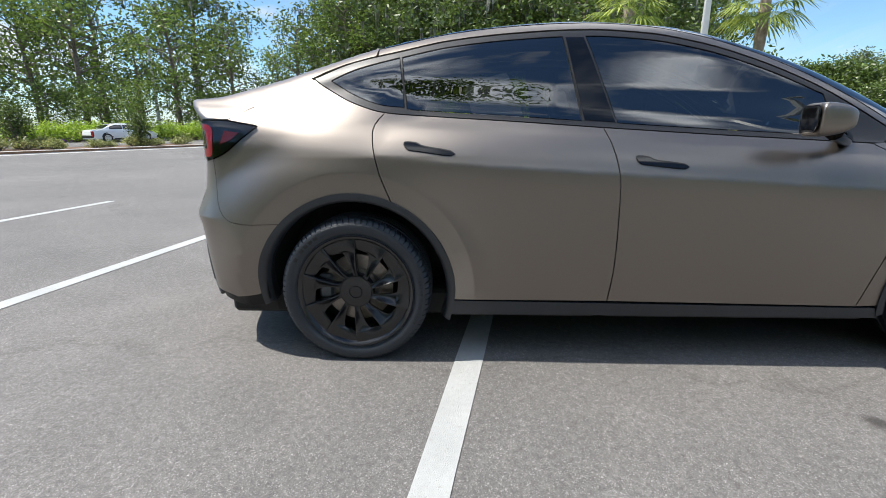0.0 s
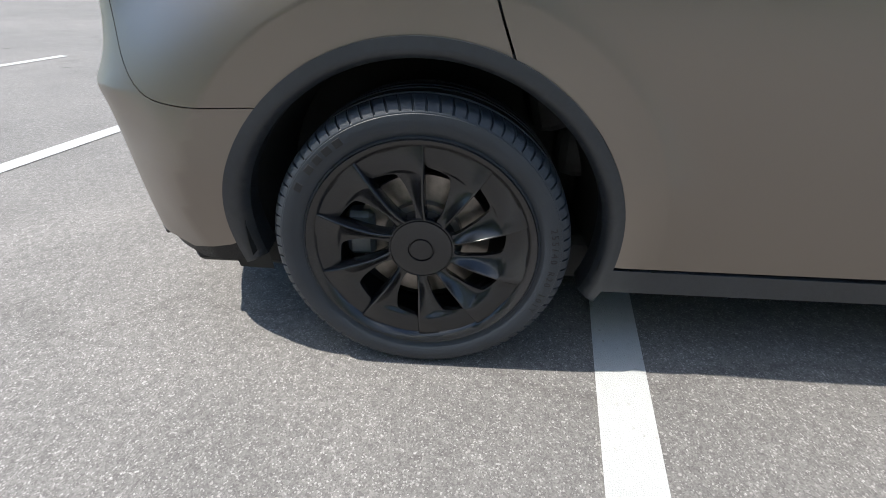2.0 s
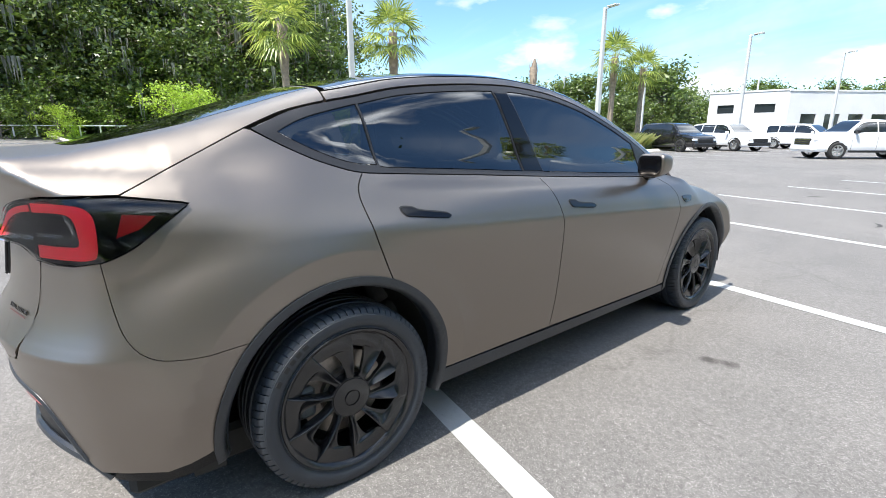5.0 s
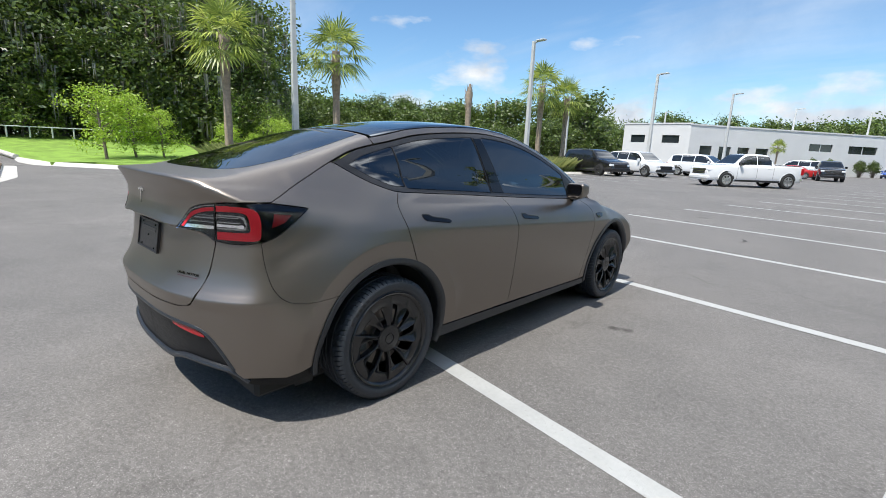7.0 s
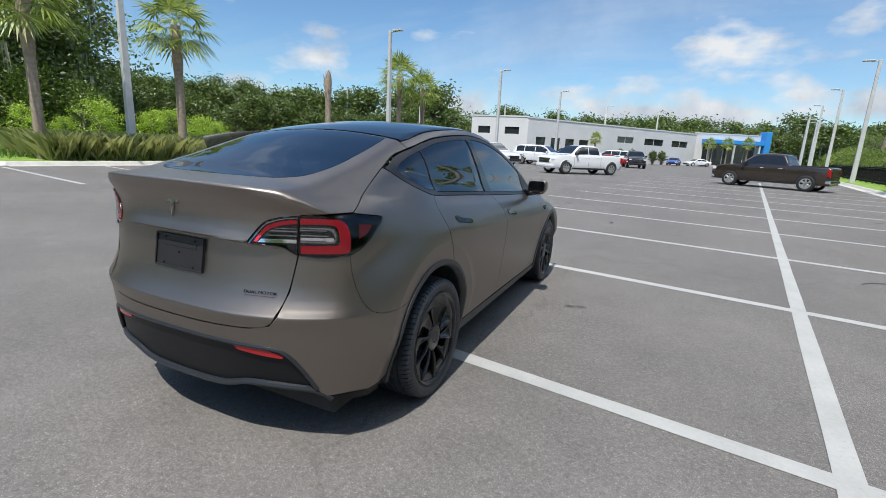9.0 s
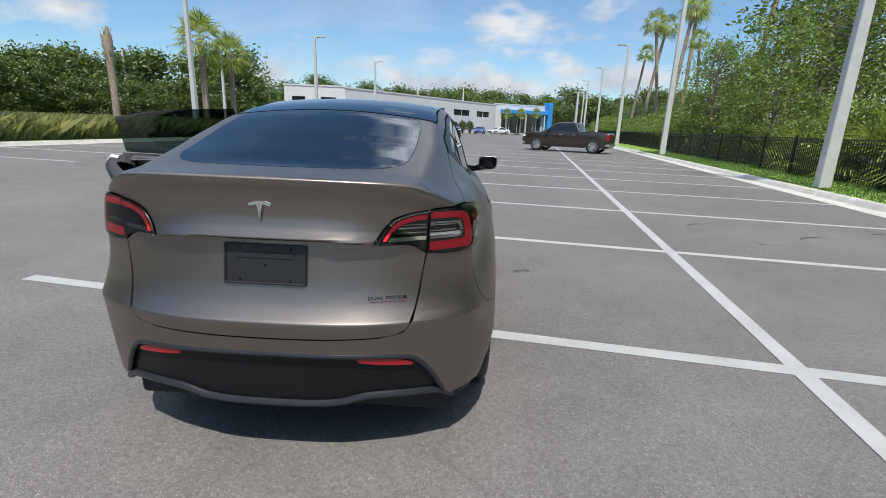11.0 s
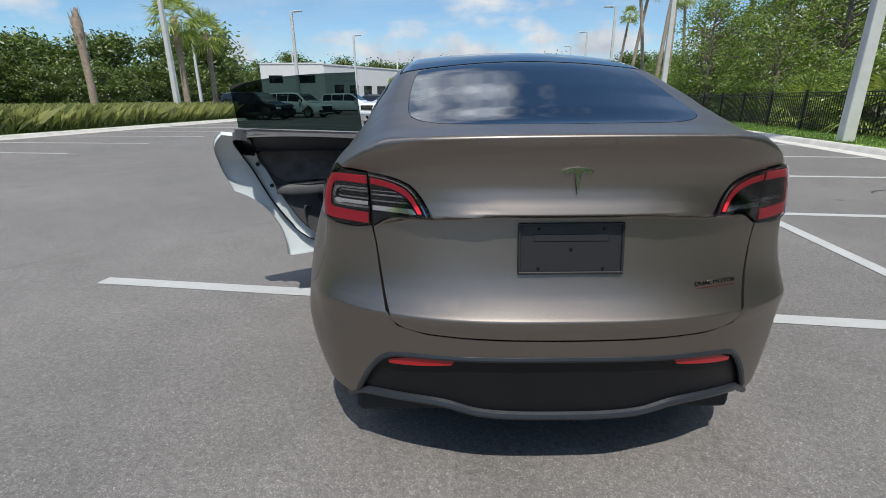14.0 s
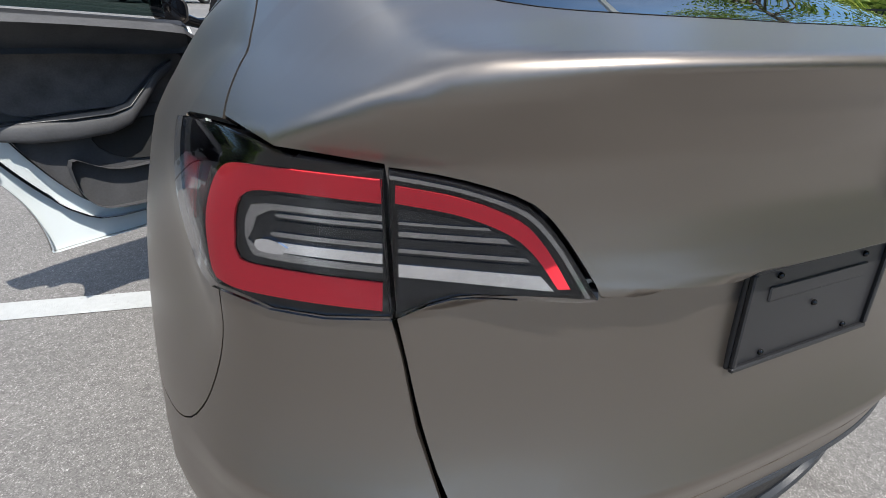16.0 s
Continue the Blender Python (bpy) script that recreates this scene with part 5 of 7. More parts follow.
KERB_R, KERB_L = 5.6, -22.6


def kerb_run(name, a, b, back, label):
    """A kerb with a sloped face and a gutter band, from a to b; back points to its raised side."""
    d = (b - a)
    length = d.length
    d.normalize()
    side = Vector((-d.y, d.x, 0))
    if side.dot(back) < 0:
        side = -side
    n = max(1, int(length / 3.0))
    root = thing(name, label, "kerb", kind="structure")
    prof = [(-0.46, 0.004), (-0.02, 0.012), (0.05, 0.11), (0.09, 0.145), (0.20, 0.15), (0.20, -0.1)]
    for i in range(n):
        bm = bmesh.new()
        p0, p1 = a + d * (length * i / n + 0.006), a + d * (length * (i + 1) / n - 0.006)
        r0 = [bm.verts.new(p0 + side * s + Vector((0, 0, z))) for s, z in prof]
        r1 = [bm.verts.new(p1 + side * s + Vector((0, 0, z))) for s, z in prof]
        for k in range(len(prof) - 1):
            bm.faces.new((r0[k], r1[k], r1[k + 1], r0[k + 1]))
        bm.faces.new(r0)
        bm.faces.new(r1[::-1])
        part("kerb_stone", bm, CONCRETE, root)
    return root


kerb_run("kerb_east", lot(KERB_R, -30), lot(KERB_R, 85), Vector((1, 0, 0)), "pale concrete kerb along the grass verge and fence")
kerb_run("kerb_west", lot(KERB_L, 2.5), lot(KERB_L, 34), Vector((-1, 0, 0)), "pale concrete kerb before the reedy bank")
kerb_run("kerb_bank", lot(KERB_L, 2.5), Vector((-25.3, 1.75, 0)), Vector((-1, 1, 0)), "pale concrete kerb before the grass bank")
kerb_run("kerb_slope", Vector((-25.3, 1.75, 0)), Vector((-30.6, 1.15, 0)), Vector((0, 1, 0)), "pale concrete kerb at the foot of the grass slope")
slab("verge_east", rect(KERB_R + 0.19, 8.4, -30, 85), -0.1, 0.135, LAWN, "mown green grass verge under the fence", "grass")
slab("woodland_edge_east", rect(8.4, 60, -60, 120), -0.1, 0.12, EARTH, "shaded woodland floor behind the fence", "ground")
slab("bank_west", [lot(KERB_L - 0.19, 2.5), lot(KERB_L - 0.19, 34), lot(-75, 34), lot(-75, -6), lot(-31, -2.6)], -0.1, 0.135, LAWN, "green grassy bank beside the lot", "grass")
slab("woodland_edge_west", rect(-110, -46, -60, 120), -0.05, 0.16, EARTH, "shaded woodland floor", "ground")

# the ground climbs to the west: a grass slope and a drive beside it
def ramp_patch(name, pts, mat, label, category):
    bm = bmesh.new()
    f = bm.faces.new([bm.verts.new(p) for p in pts])
    bmesh.ops.triangulate(bm, faces=[f])
    bmesh.ops.subdivide_edges(bm, edges=bm.edges[:], cuts=5, use_grid_fill=True)
    ex = bmesh.ops.extrude_face_region(bm, geom=bm.faces[:])
    bmesh.ops.translate(bm, vec=(0, 0, -0.4), verts=[v for v in ex["geom"] if isinstance(v, bmesh.types.BMVert)])
    return tagged(part(name, bm, mat), label, category, kind="structure")


ramp_patch("grass_slope", [(-25.0, 1.9, 0.15), (-30.6, 1.3, 0.16), (-47, -1.4, 1.25), (-48, 16, 1.3), (-26.5, 9, 0.15)], LAWN, "bright green mown grass slope beside the drive", "grass")
ramp_patch("drive_slope", [(-24.8, 0.9, 0.006), (-30.6, 1.1, 0.02), (-47, -1.6, 1.15), (-47, -16, 1.15), (-27, -7, 0.006)], ASPHALT, "grey asphalt drive climbing to the woods", "road")
bm = bmesh.new()
tube(bm, [(-30.6, 1.2, 0.16), (-47, -1.5, 1.28)], 0.14, 8)
tagged(part("drive_kerb", bm, CONCRETE), "pale concrete kerb between grass and drive", "kerb", kind="structure")
for k in range(5):
    bm = bmesh.new()
    x = -33.5 - 2.6 * k
    z = 0.06 + (-x - 30.6) * 0.069
    add_box(bm, x - 0.06, x + 0.06, -9, -1.4 - 0.1 * k, z + 0.05, z + 0.07)
    tagged(part("painted_line", bm, PAINT), "worn white painted line on the drive", "marking", "parking lines", "structure")


# painted lines
def line(a, b, w=0.132, z=0.004):
    d = (b - a).normalized()
    s = Vector((-d.y, d.x, 0)) * w / 2
    bm = bmesh.new()
    n = max(1, int((b - a).length / 0.8))
    rows = []
    for i in range(n + 1):
        p = a + (b - a) * i / n
        k = 1 + 0.03 * math.sin(i * 2.3 + a.x)
        rows.append([bm.verts.new(p - s * k + Vector((0, 0, z))), bm.verts.new(p + s * k + Vector((0, 0, z)))])
    for r, q in zip(rows, rows[1:]):
        bm.faces.new((r[0], r[1], q[1], q[0]))
    ob = part("painted_line", bm, PAINT)
    return tagged(ob, "worn white painted parking line on asphalt", "marking", "parking lines", "structure")


for i in range(-3, 13):
    if i != 0:
        line(lot(-6.15, 3.06 * i), lot(KERB_R - 0.5 if i > -2 else -0.2, 3.06 * i))
line(lot(-6.18, 0), lot(KERB_R - 0.5, 0))
line(lot(0, -9.2), lot(0, 3.06 * 12), 0.132, 0.0055)
for k in range(0, 13):
    line(lot(-15.2, 2.25 + 3.06 * k), lot(-21.9, 2.25 + 3.06 * k))

# dark tyre scuffs
SCUFF = material("tyre_scuff", (0.045, 0.043, 0.041), 0.9, vary=0.4, scale=30)
def scuff(p, r, a0, a1, w):
    bm = bmesh.new()
    prev = None
    for i in range(10):
        a = radians(a0 + (a1 - a0) * i / 9)
        k = w * math.sin(math.pi * (i + 0.6) / 10.2)
        c = Vector((math.cos(a), math.sin(a), 0))
        v = [bm.verts.new(p + c * (r - k) + Vector((0, 0, 0.003))), bm.verts.new(p + c * (r + k) + Vector((0, 0, 0.003)))]
        if prev:
            bm.faces.new((prev[0], prev[1], v[1], v[0]))
        prev = v
    return tagged(part("tyre_mark", bm, SCUFF), "dark curved tyre scuff on the asphalt", "mark", "tyre marks", "structure")


rng = random.Random(5)
for u, v in ((1.6, 1.5), (2.2, 1.7), (3.3, 4.6), (2.7, 4.3), (3.9, 5.2), (2.5, 7.4), (3.4, 7.8), (1.2, 4.9), (3.2, 10.5), (-3.4, 7.6)):
    radius, begin = rng.uniform(0.35, 0.8), rng.uniform(0, 360)
    scuff(lot(u, v), radius, begin, begin + rng.uniform(30, 80), rng.uniform(0.012, 0.03))


# ---- plants ----
def leaves(bm, centre, n, spread, size, rng, flat=0.8):
    for _ in range(n):
        p = Vector(centre) + Vector((rng.gauss(0, spread), rng.gauss(0, spread), rng.gauss(0, spread * flat)))
        d = Vector((rng.gauss(0, 1), rng.gauss(0, 1), rng.gauss(0, 0.7))).normalized()
        s = d.cross(Vector((rng.gauss(0, 1), rng.gauss(0, 1), rng.gauss(0, 1)))).normalized()
        a = size * rng.uniform(0.6, 1.4)
        v = [bm.verts.new(p - d * a), bm.verts.new(p + s * a * 0.45), bm.verts.new(p + d * a), bm.verts.new(p - s * a * 0.45)]
        bm.faces.new(v)


def limb_tree(name, label, height, crown, seed, mat, n_clumps, per, leaf, moss=0, bare=0.35, bark=None, category="tree"):
    """A tapered trunk with limbs and clumps of leaves with gaps between."""
    r = random.Random(seed)
    root = thing(name, label, category)
    wood, green = bmesh.new(), bmesh.new()
    top = Vector((r.uniform(-0.4, 0.4), r.uniform(-0.4, 0.4), height * 0.86))
    pts = [Vector((0, 0, -0.2))] + [top * t + Vector((r.gauss(0, 0.09), r.gauss(0, 0.09), 0)) * height * 0.12 for t in (0.25, 0.5, 0.75)] + [top]
    tr = 0.017 * height
    tube(wood, pts, [tr * 1.25, tr, tr * 0.8, tr * 0.5, tr * 0.2], 8)
    ends = []
    for i in range(n_clumps):
        t = bare + (1 - bare) * (i + r.random()) / n_clumps
        k = min(3, int(t * 4))
        base = pts[k].lerp(pts[k + 1], t * 4 - k)
        a = r.uniform(0, 2 * math.pi)
        reach = crown * (0.35 + 0.75 * math.sin(math.pi * min(1, (t - bare) / (1 - bare) * 0.8 + 0.18))) * r.uniform(0.55, 1.1)
        e = base + Vector((math.cos(a) * reach, math.sin(a) * reach, reach * r.uniform(0.05, 0.55)))
        mid = base.lerp(e, 0.55) + Vector((0, 0, 0.12 * reach))
        tube(wood, [base, mid, e], [tr * 0.35, tr * 0.2, tr * 0.06], 5, False)
        ends.append(e)
        leaves(green, e, per, crown * 0.17, leaf, r)
        leaves(green, mid, per // 3, crown * 0.13, leaf, r)
    leaves(green, top, per, crown * 0.18, leaf, r)
    part("trunk", wood, bark or BARK, root, "", True)
    part("crown", green, mat, root)
    if moss:
        hang = bmesh.new()
        for _ in range(moss):
            e = r.choice(ends) + Vector((r.gauss(0, 0.5), r.gauss(0, 0.5), r.gauss(0, 0.3)))
            ln = r.uniform(0.7, 2.2)
            for _ in range(5):
                o = e + Vector((r.gauss(0, 0.13), r.gauss(0, 0.13), 0))
                w = Vector((r.gauss(0, 1), r.gauss(0, 1), 0)).normalized() * 0.06
                q = o + Vector((r.gauss(0, 0.05), r.gauss(0, 0.05), -ln * r.uniform(0.5, 1)))
                hang.faces.new([hang.verts.new(o - w), hang.verts.new(o + w), hang.verts.new(q)])
        tagged(part("hanging_moss", hang, MOSS, root, "grey hanging moss"), kind="stuff")
    return root


def palm_tree(name, label, height, seed, fronds=34, size=1.35, lean=(0, 0), droop=0.55):
    r = random.Random(seed)
    root = thing(name, label, "palm")
    wood = bmesh.new()
    n = 14
    bend = Vector((lean[0], lean[1], 0))
    spine = [Vector((0, 0, -0.1)) + bend * (t / n) ** 1.4 + Vector((0, 0, height * t / n)) for t in range(n + 1)]
    radii = [0.20 - 0.045 * t / n + 0.012 * (t % 2) for t in range(n + 1)]
    if height < 8:
        radii = [q + (0.05 if t > n * 0.68 else 0) for t, q in enumerate(radii)]
    tube(wood, spine, radii, 10)
    top = spine[-1]
    for i in range(0 if height < 1 else 26 if height < 8 else 8):
        t = r.uniform(0.72, 1.0)
        b = Vector((bend.x * t ** 1.4, bend.y * t ** 1.4, height * t - 0.1))
        a = r.uniform(0, 2 * math.pi)
        o = Vector((math.cos(a), math.sin(a), 0))
        tube(wood, [b + o * 0.15, b + o * 0.28 + Vector((0, 0, 0.22))], [0.045, 0.012], 4)
    part("trunk", wood, PALMBARK, root, "brown ringed palm trunk", True)
    green = bmesh.new()
    for i in range(fronds):
        a = i * 2.399963 + r.uniform(-0.2, 0.2)
        t = (i + 0.5) / fronds
        el = math.radians(78 - 120 * t + r.uniform(-8, 8))
        out = Vector((math.cos(a) * math.cos(el), math.sin(a) * math.cos(el), math.sin(el)))
        stem = top + out * size * 0.55
        sag = Vector((0, 0, -droop * size * (0.12 + 0.25 * abs(math.cos(el)))))
        side = out.cross(Vector((0, 0, 1))).normalized()
        w = side * 0.014
        green.faces.new([green.verts.new(top - w), green.verts.new(top + w), green.verts.new(stem + w + sag * 0.3), green.verts.new(stem - w + sag * 0.3)])
        nb = 17
        for k in range(nb):
            f = (k / (nb - 1) - 0.5) * 2
            d = (out * math.cos(f * 1.75) + side * math.sin(f * 1.75)).normalized()
            ln = size * (0.78 - 0.24 * abs(f)) * r.uniform(0.85, 1.1)
            b0 = stem + sag * 0.3
            m0 = b0 + d * ln * 0.55 + sag * 0.35
            e0 = b0 + d * ln * 0.95 + sag * (1.0 + r.uniform(0, 0.5))
            s = d.cross(out.cross(side)).normalized() * 0.027 * size
            vs = [green.verts.new(q) for q in (b0, m0 - s, e0, m0 + s)]
            green.faces.new(vs)
    part("crown", green, LEAF_PALM, root, "fan-shaped palm fronds")
    return root


def shrub(name, label, w, h, seed, mat, n=26, per=26, leaf=0.07, category="shrub"):
    r = random.Random(seed)
    root = thing(name, label, category)
    bm, wood = bmesh.new(), bmesh.new()
    for i in range(n):
        a, q = r.uniform(0, 2 * math.pi), math.sqrt(r.random())
        c = Vector((math.cos(a) * q * w * 0.42, math.sin(a) * q * w * 0.42, h * (0.25 + 0.6 * r.random() * (1.1 - 0.55 * q))))
        leaves(bm, c, per, w * 0.11, leaf, r)
        tube(wood, [(c.x * 0.15, c.y * 0.15, -0.05), (c.x * 0.7, c.y * 0.7, c.z * 0.6), tuple(c)], [0.018, 0.012, 0.005], 4, False)
    part("stem", wood, BARK, root)
    part("leaves", bm, mat, root)
    return root


def polar(az, d, z=0.0):
    return Vector((2 + math.sin(radians(az)) * d, -2 + math.cos(radians(az)) * d, z))


rng = random.Random(11)
OAK = [limb_tree("oak_tree", "tall mossy oak with dense dark green crown in the woods", 13, 4.2, s, LEAF_DEEP, 44, 105, 0.17, moss=60, bare=0.12) for s in (1, 2)]
ASH = [limb_tree("woodland_tree", "tall green broadleaf tree with open airy crown", 13, 3.4, s, LEAF_WOOD, 36, 66, 0.16, bare=0.22) for s in (3, 4, 5)]
BUSH = [limb_tree("understorey_tree", "low dense green tree at the wood's edge", 6.0, 2.7, s, LEAF_WOOD, 30, 75, 0.13, bare=0.08) for s in (6, 7)]
EAST = [limb_tree("edge_tree", "tall vine-clad tree with bright green leaves behind the fence", 11, 2.7, s, LEAF_VINE, 44, 78, 0.115, bare=0.10) for s in (12, 13)]
EDGE_BUSH = [limb_tree("edge_shrub", "bright green shrubby growth behind the fence", 4.2, 2.0, s, LEAF_VINE, 30, 60, 0.10, bare=0.05) for s in (14, 15)]
FAR = [limb_tree("distant_tree", "rounded dense green tree in the distant woods", 9.5, 3.8, s, LEAF_MID, 46, 70, 0.25, bare=0.04) for s in (8, 9, 10)]
used = set()


def plant(src, p, scale, turn=None):
    m = Matrix.Translation(p) @ Matrix.Rotation(rng.uniform(0, 6.28) if turn is None else turn, 4, "Z")
    if src not in used:
        used.add(src)
        src.matrix_basis = m
        ob = src
    else:
        ob = copy_thing(src, m)
    ob.scale = (scale * rng.uniform(0.92, 1.1), scale * rng.uniform(0.92, 1.1), scale)
    return ob


# woods to the west
for az in np.arange(-143, -62, 4.2):
    open_wood = az < -92
    plant(rng.choice(ASH if open_wood else OAK + ASH[:1]), polar(az + rng.uniform(-1, 1), rng.uniform(49, 56), 0.1), rng.uniform(0.7, 1.15))
    if not open_wood or int(az) % 3 == 0:
        plant(rng.choice(OAK + ASH[:1]), polar(az + rng.uniform(-1, 1) + 1.5, rng.uniform(60, 68), 0.1), rng.uniform(1.2, 1.5))
    plant(rng.choice(BUSH), polar(az + rng.uniform(-1, 1) + 0.7, rng.uniform(45, 49), 0.1), rng.uniform(0.6, 1.0))
for az in np.arange(-94, -62, 3.1):
    plant(rng.choice(BUSH), polar(az + rng.uniform(-1, 1), rng.uniform(52, 58), 0.1), rng.uniform(0.9, 1.4))
for az in np.arange(-97, -66, 2.2):
    plant(rng.choice(OAK), polar(az + rng.uniform(-0.8, 0.8), rng.uniform(50, 54), 0.1), rng.uniform(0.95, 1.3))
    plant(rng.choice(OAK), polar(az + rng.uniform(-0.8, 0.8), rng.uniform(58, 64), 0.1), rng.uniform(1.3, 1.6))
for az in np.arange(-66, -40, 1.9):
    plant(rng.choice(OAK), polar(az + rng.uniform(-0.8, 0.8), rng.uniform(84, 92), 0), rng.uniform(0.72, 0.92))
for az in np.arange(-63, -24, 2.3):
    plant(rng.choice(FAR), polar(az + rng.uniform(-1, 1), rng.uniform(78, 86), 0), rng.uniform(0.88, 1.18))
    plant(rng.choice(FAR), polar(az + rng.uniform(-1, 1), rng.uniform(70, 76), 0), rng.uniform(0.55, 0.8))
for az in np.arange(-25, 24, 1.7):
    plant(rng.choice(FAR), polar(az + rng.uniform(-1, 1), rng.uniform(125, 142), 0), rng.uniform(0.85, 1.35))
    plant(rng.choice(FAR), polar(az + rng.uniform(-1, 1), rng.uniform(118, 126), 0), rng.uniform(0.7, 1.0))
# woods to the east, behind the fence
for v in np.arange(-44, 92, 4.2):
    u = rng.uniform(11.5, 14)
    if rng.random() < 0.42 and not 4 < v < 24:
        plant(rng.choice(ASH + OAK[:1]), lot(u, v, 0.1), rng.uniform(0.55, 0.85) * (0.6 if v > 38 else 1))
    if rng.random() < 0.55 and not 2 < v < 22:
        plant(rng.choice(OAK + ASH), lot(u + rng.uniform(4, 9), v + 2, 0.1), rng.uniform(0.75, 1.1) * (0.6 if v > 38 else 1))
    plant(rng.choice(EDGE_BUSH), lot(rng.uniform(9.0, 10.4), v + 1, 0.1), rng.uniform(0.5, 0.8))
    plant(rng.choice(EDGE_BUSH), lot(rng.uniform(9.6, 11.4), v + 3, 0.1), rng.uniform(0.6, 1.0))
# woods behind, to the south
for az in np.arange(150, 218, 5.5):
    plant(rng.choice(ASH + OAK), polar(az, rng.uniform(55, 70), 0), rng.uniform(0.8, 1.0))

# palms: kerb palms in the west, tall ones in the east
P_LOW = palm_tree("cabbage_palm", "young cabbage palm with brown trunk and green fan fronds", 6.2, 21, 27, 1.75)
P_LOW.matrix_basis = Matrix.Translation((-20.5, 8.1, 0.1))
for x, y, s, t in ((-19.6, 13.6, 1.02, 1.3), (-18.2, 32.0, 1.08, 2.2), (-17.6, 35.0, 0.98, 4.0)):
    o = copy_thing(P_LOW, Matrix.Translation((x, y, 0.1)) @ Matrix.Rotation(t, 4, "Z"))
    o.scale = (s, s, s)
P_TALL = palm_tree("tall_palm", "tall slender leaning palm with small dark crown", 13.5, 22, 22, 1.5, (1.6, 0.3), 0.9)
P_TALL.matrix_basis = Matrix.Translation(polar(18.7, 62, 0.1))
for az, d, s, t in ((20.3, 60, 1.0, 2.5), (21.2, 55, 1.05, 0.4), (22.6, 62, 1.15, 1.0), (24.0, 57, 0.8, 3.4), (17.6, 70, 0.85, 5.0), (28.0, 42, 1.1, 0.3), (31.0, 36, 1.15, 0.5)):
    o = copy_thing(P_TALL, Matrix.Translation(polar(az, d, 0.1)) @ Matrix.Rotation(t, 4, "Z"))
    o.scale = (s, s, s)
for u, v, s in ((11.5, -5, 1.1), (12.0, 1.5, 1.05), (11.6, -10.5, 1.15), (11.0, -1.6, 0.95), (11.2, -7.6, 1.0), (13.4, 12.6, 1.0), (15.0, 17.0, 0.9)):
    plant(rng.choice(OAK + ASH if v < 5 else EAST), lot(u, v, 0.1), s)
for x, y, s in ((15.6, 21.5, 0.62), (17.2, 25.0, 0.8), (16.2, 28.5, 0.7), (19.5, 22.5, 0.9), (18.0, 33.0, 0.75), (22.0, 28.0, 1.0)):
    plant(rng.choice(EAST), Vector((x, y, 0.1)), s)
# low palmetto clumps behind the fence
PMETTO = palm_tree("palmetto", "low green palmetto clump behind the fence", 0.7, 23, 26, 1.5, (0.1, 0), 0.5)
PMETTO.matrix_basis = Matrix.Translation(lot(9.6, 12.5, 0.1))
for u, v, s in ((10.0, 10.2, 1.35), (9.3, 14.8, 1.1), (10.6, 13.6, 1.6), (9.6, 7.2, 1.3), (10.2, 5.0, 1.5), (9.4, 19.5, 1.0), (10.0, 2.0, 1.3), (9.3, 8.6, 1.2), (9.5, 11.4, 1.3), (9.2, 6.2, 1.1), (10.9, 9.0, 1.7), (9.7, 16.8, 1.2)):
    o = copy_thing(PMETTO, Matrix.Translation(lot(u, v, 0.1)) @ Matrix.Rotation(u * 5, 4, "Z"))
    o.scale = (s, s, s)

# a dead palm trunk, and young lime-green trees on the west bank
bm = bmesh.new()
tube(bm, [(0, 0, -0.1), (0.05, 0, 2.5), (0.0, 0.05, 4.2), (0.05, 0, 5.2), (0.1, 0, 5.9)], [0.2, 0.19, 0.2, 0.27, 0.05], 10)
for i in range(34):
    a, z = rng.uniform(0, 6.28), rng.uniform(4.0, 5.4)
    o = Vector((math.cos(a), math.sin(a), 0))
    tube(bm, [o * 0.17 + Vector((0, 0, z)), o * 0.3 + Vector((0, 0, z + rng.uniform(0.2, 0.6)))], [0.04, 0.008], 4)
snag = thing("dead_palm", "dead brown palm trunk with ragged stubs", "dead tree", at=Matrix.Translation((-19.3, 24.3, 0.1)))
part("trunk", bm, PALMBARK, snag, "", True)
LIME = limb_tree("young_tree", "young lime-green tree with light feathery crown on the bank", 4.2, 1.5, 31, LEAF_LIME, 30, 90, 0.075, bare=0.2)
LIME.matrix_basis = Matrix.Translation(polar(-77.5, 31.5, 0.12))
for az, d, s in ((-75, 33, 0.95), (-72.5, 33, 0.75), (-61, 37, 0.78), (-56.3, 39, 0.7), (-54.6, 38, 0.72), (-52.2, 40, 0.66), (-66.8, 36, 0.62), (-63.5, 38, 0.5), (-50.5, 44, 0.6), (-88, 44, 0.8)):
    o = copy_thing(LIME, Matrix.Translation(polar(az, d, 0.12)) @ Matrix.Rotation(d, 4, "Z"))
    o.scale = (s, s, s)


def blades(name, label, area, n, h, w, mat, seed, z=0.13, category="grass"):
    r = random.Random(seed)
    verts, faces = [], []
    for _ in range(n):
        p = area(r)
        a = r.uniform(0, 6.28)
        hh = h * r.uniform(0.5, 1.2)
        s = Vector((math.cos(a), math.sin(a), 0)) * w
        e = Vector((r.gauss(0, 0.25), r.gauss(0, 0.25), 1)) * hh
        k = len(verts)
        verts += [p - s + Vector((0, 0, z)), p + s + Vector((0, 0, z)), p + e * 0.6 + s * 0.6 + Vector((0, 0, z)), p + e + Vector((e.x * 0.6, e.y * 0.6, z - 0.1 * hh))]
        faces += [(k, k + 1, k + 2, k + 3)]
    ob = mesh_ob(name, verts, faces, mat, smooth=False)
    return tagged(ob, label, category, kind="stuff")


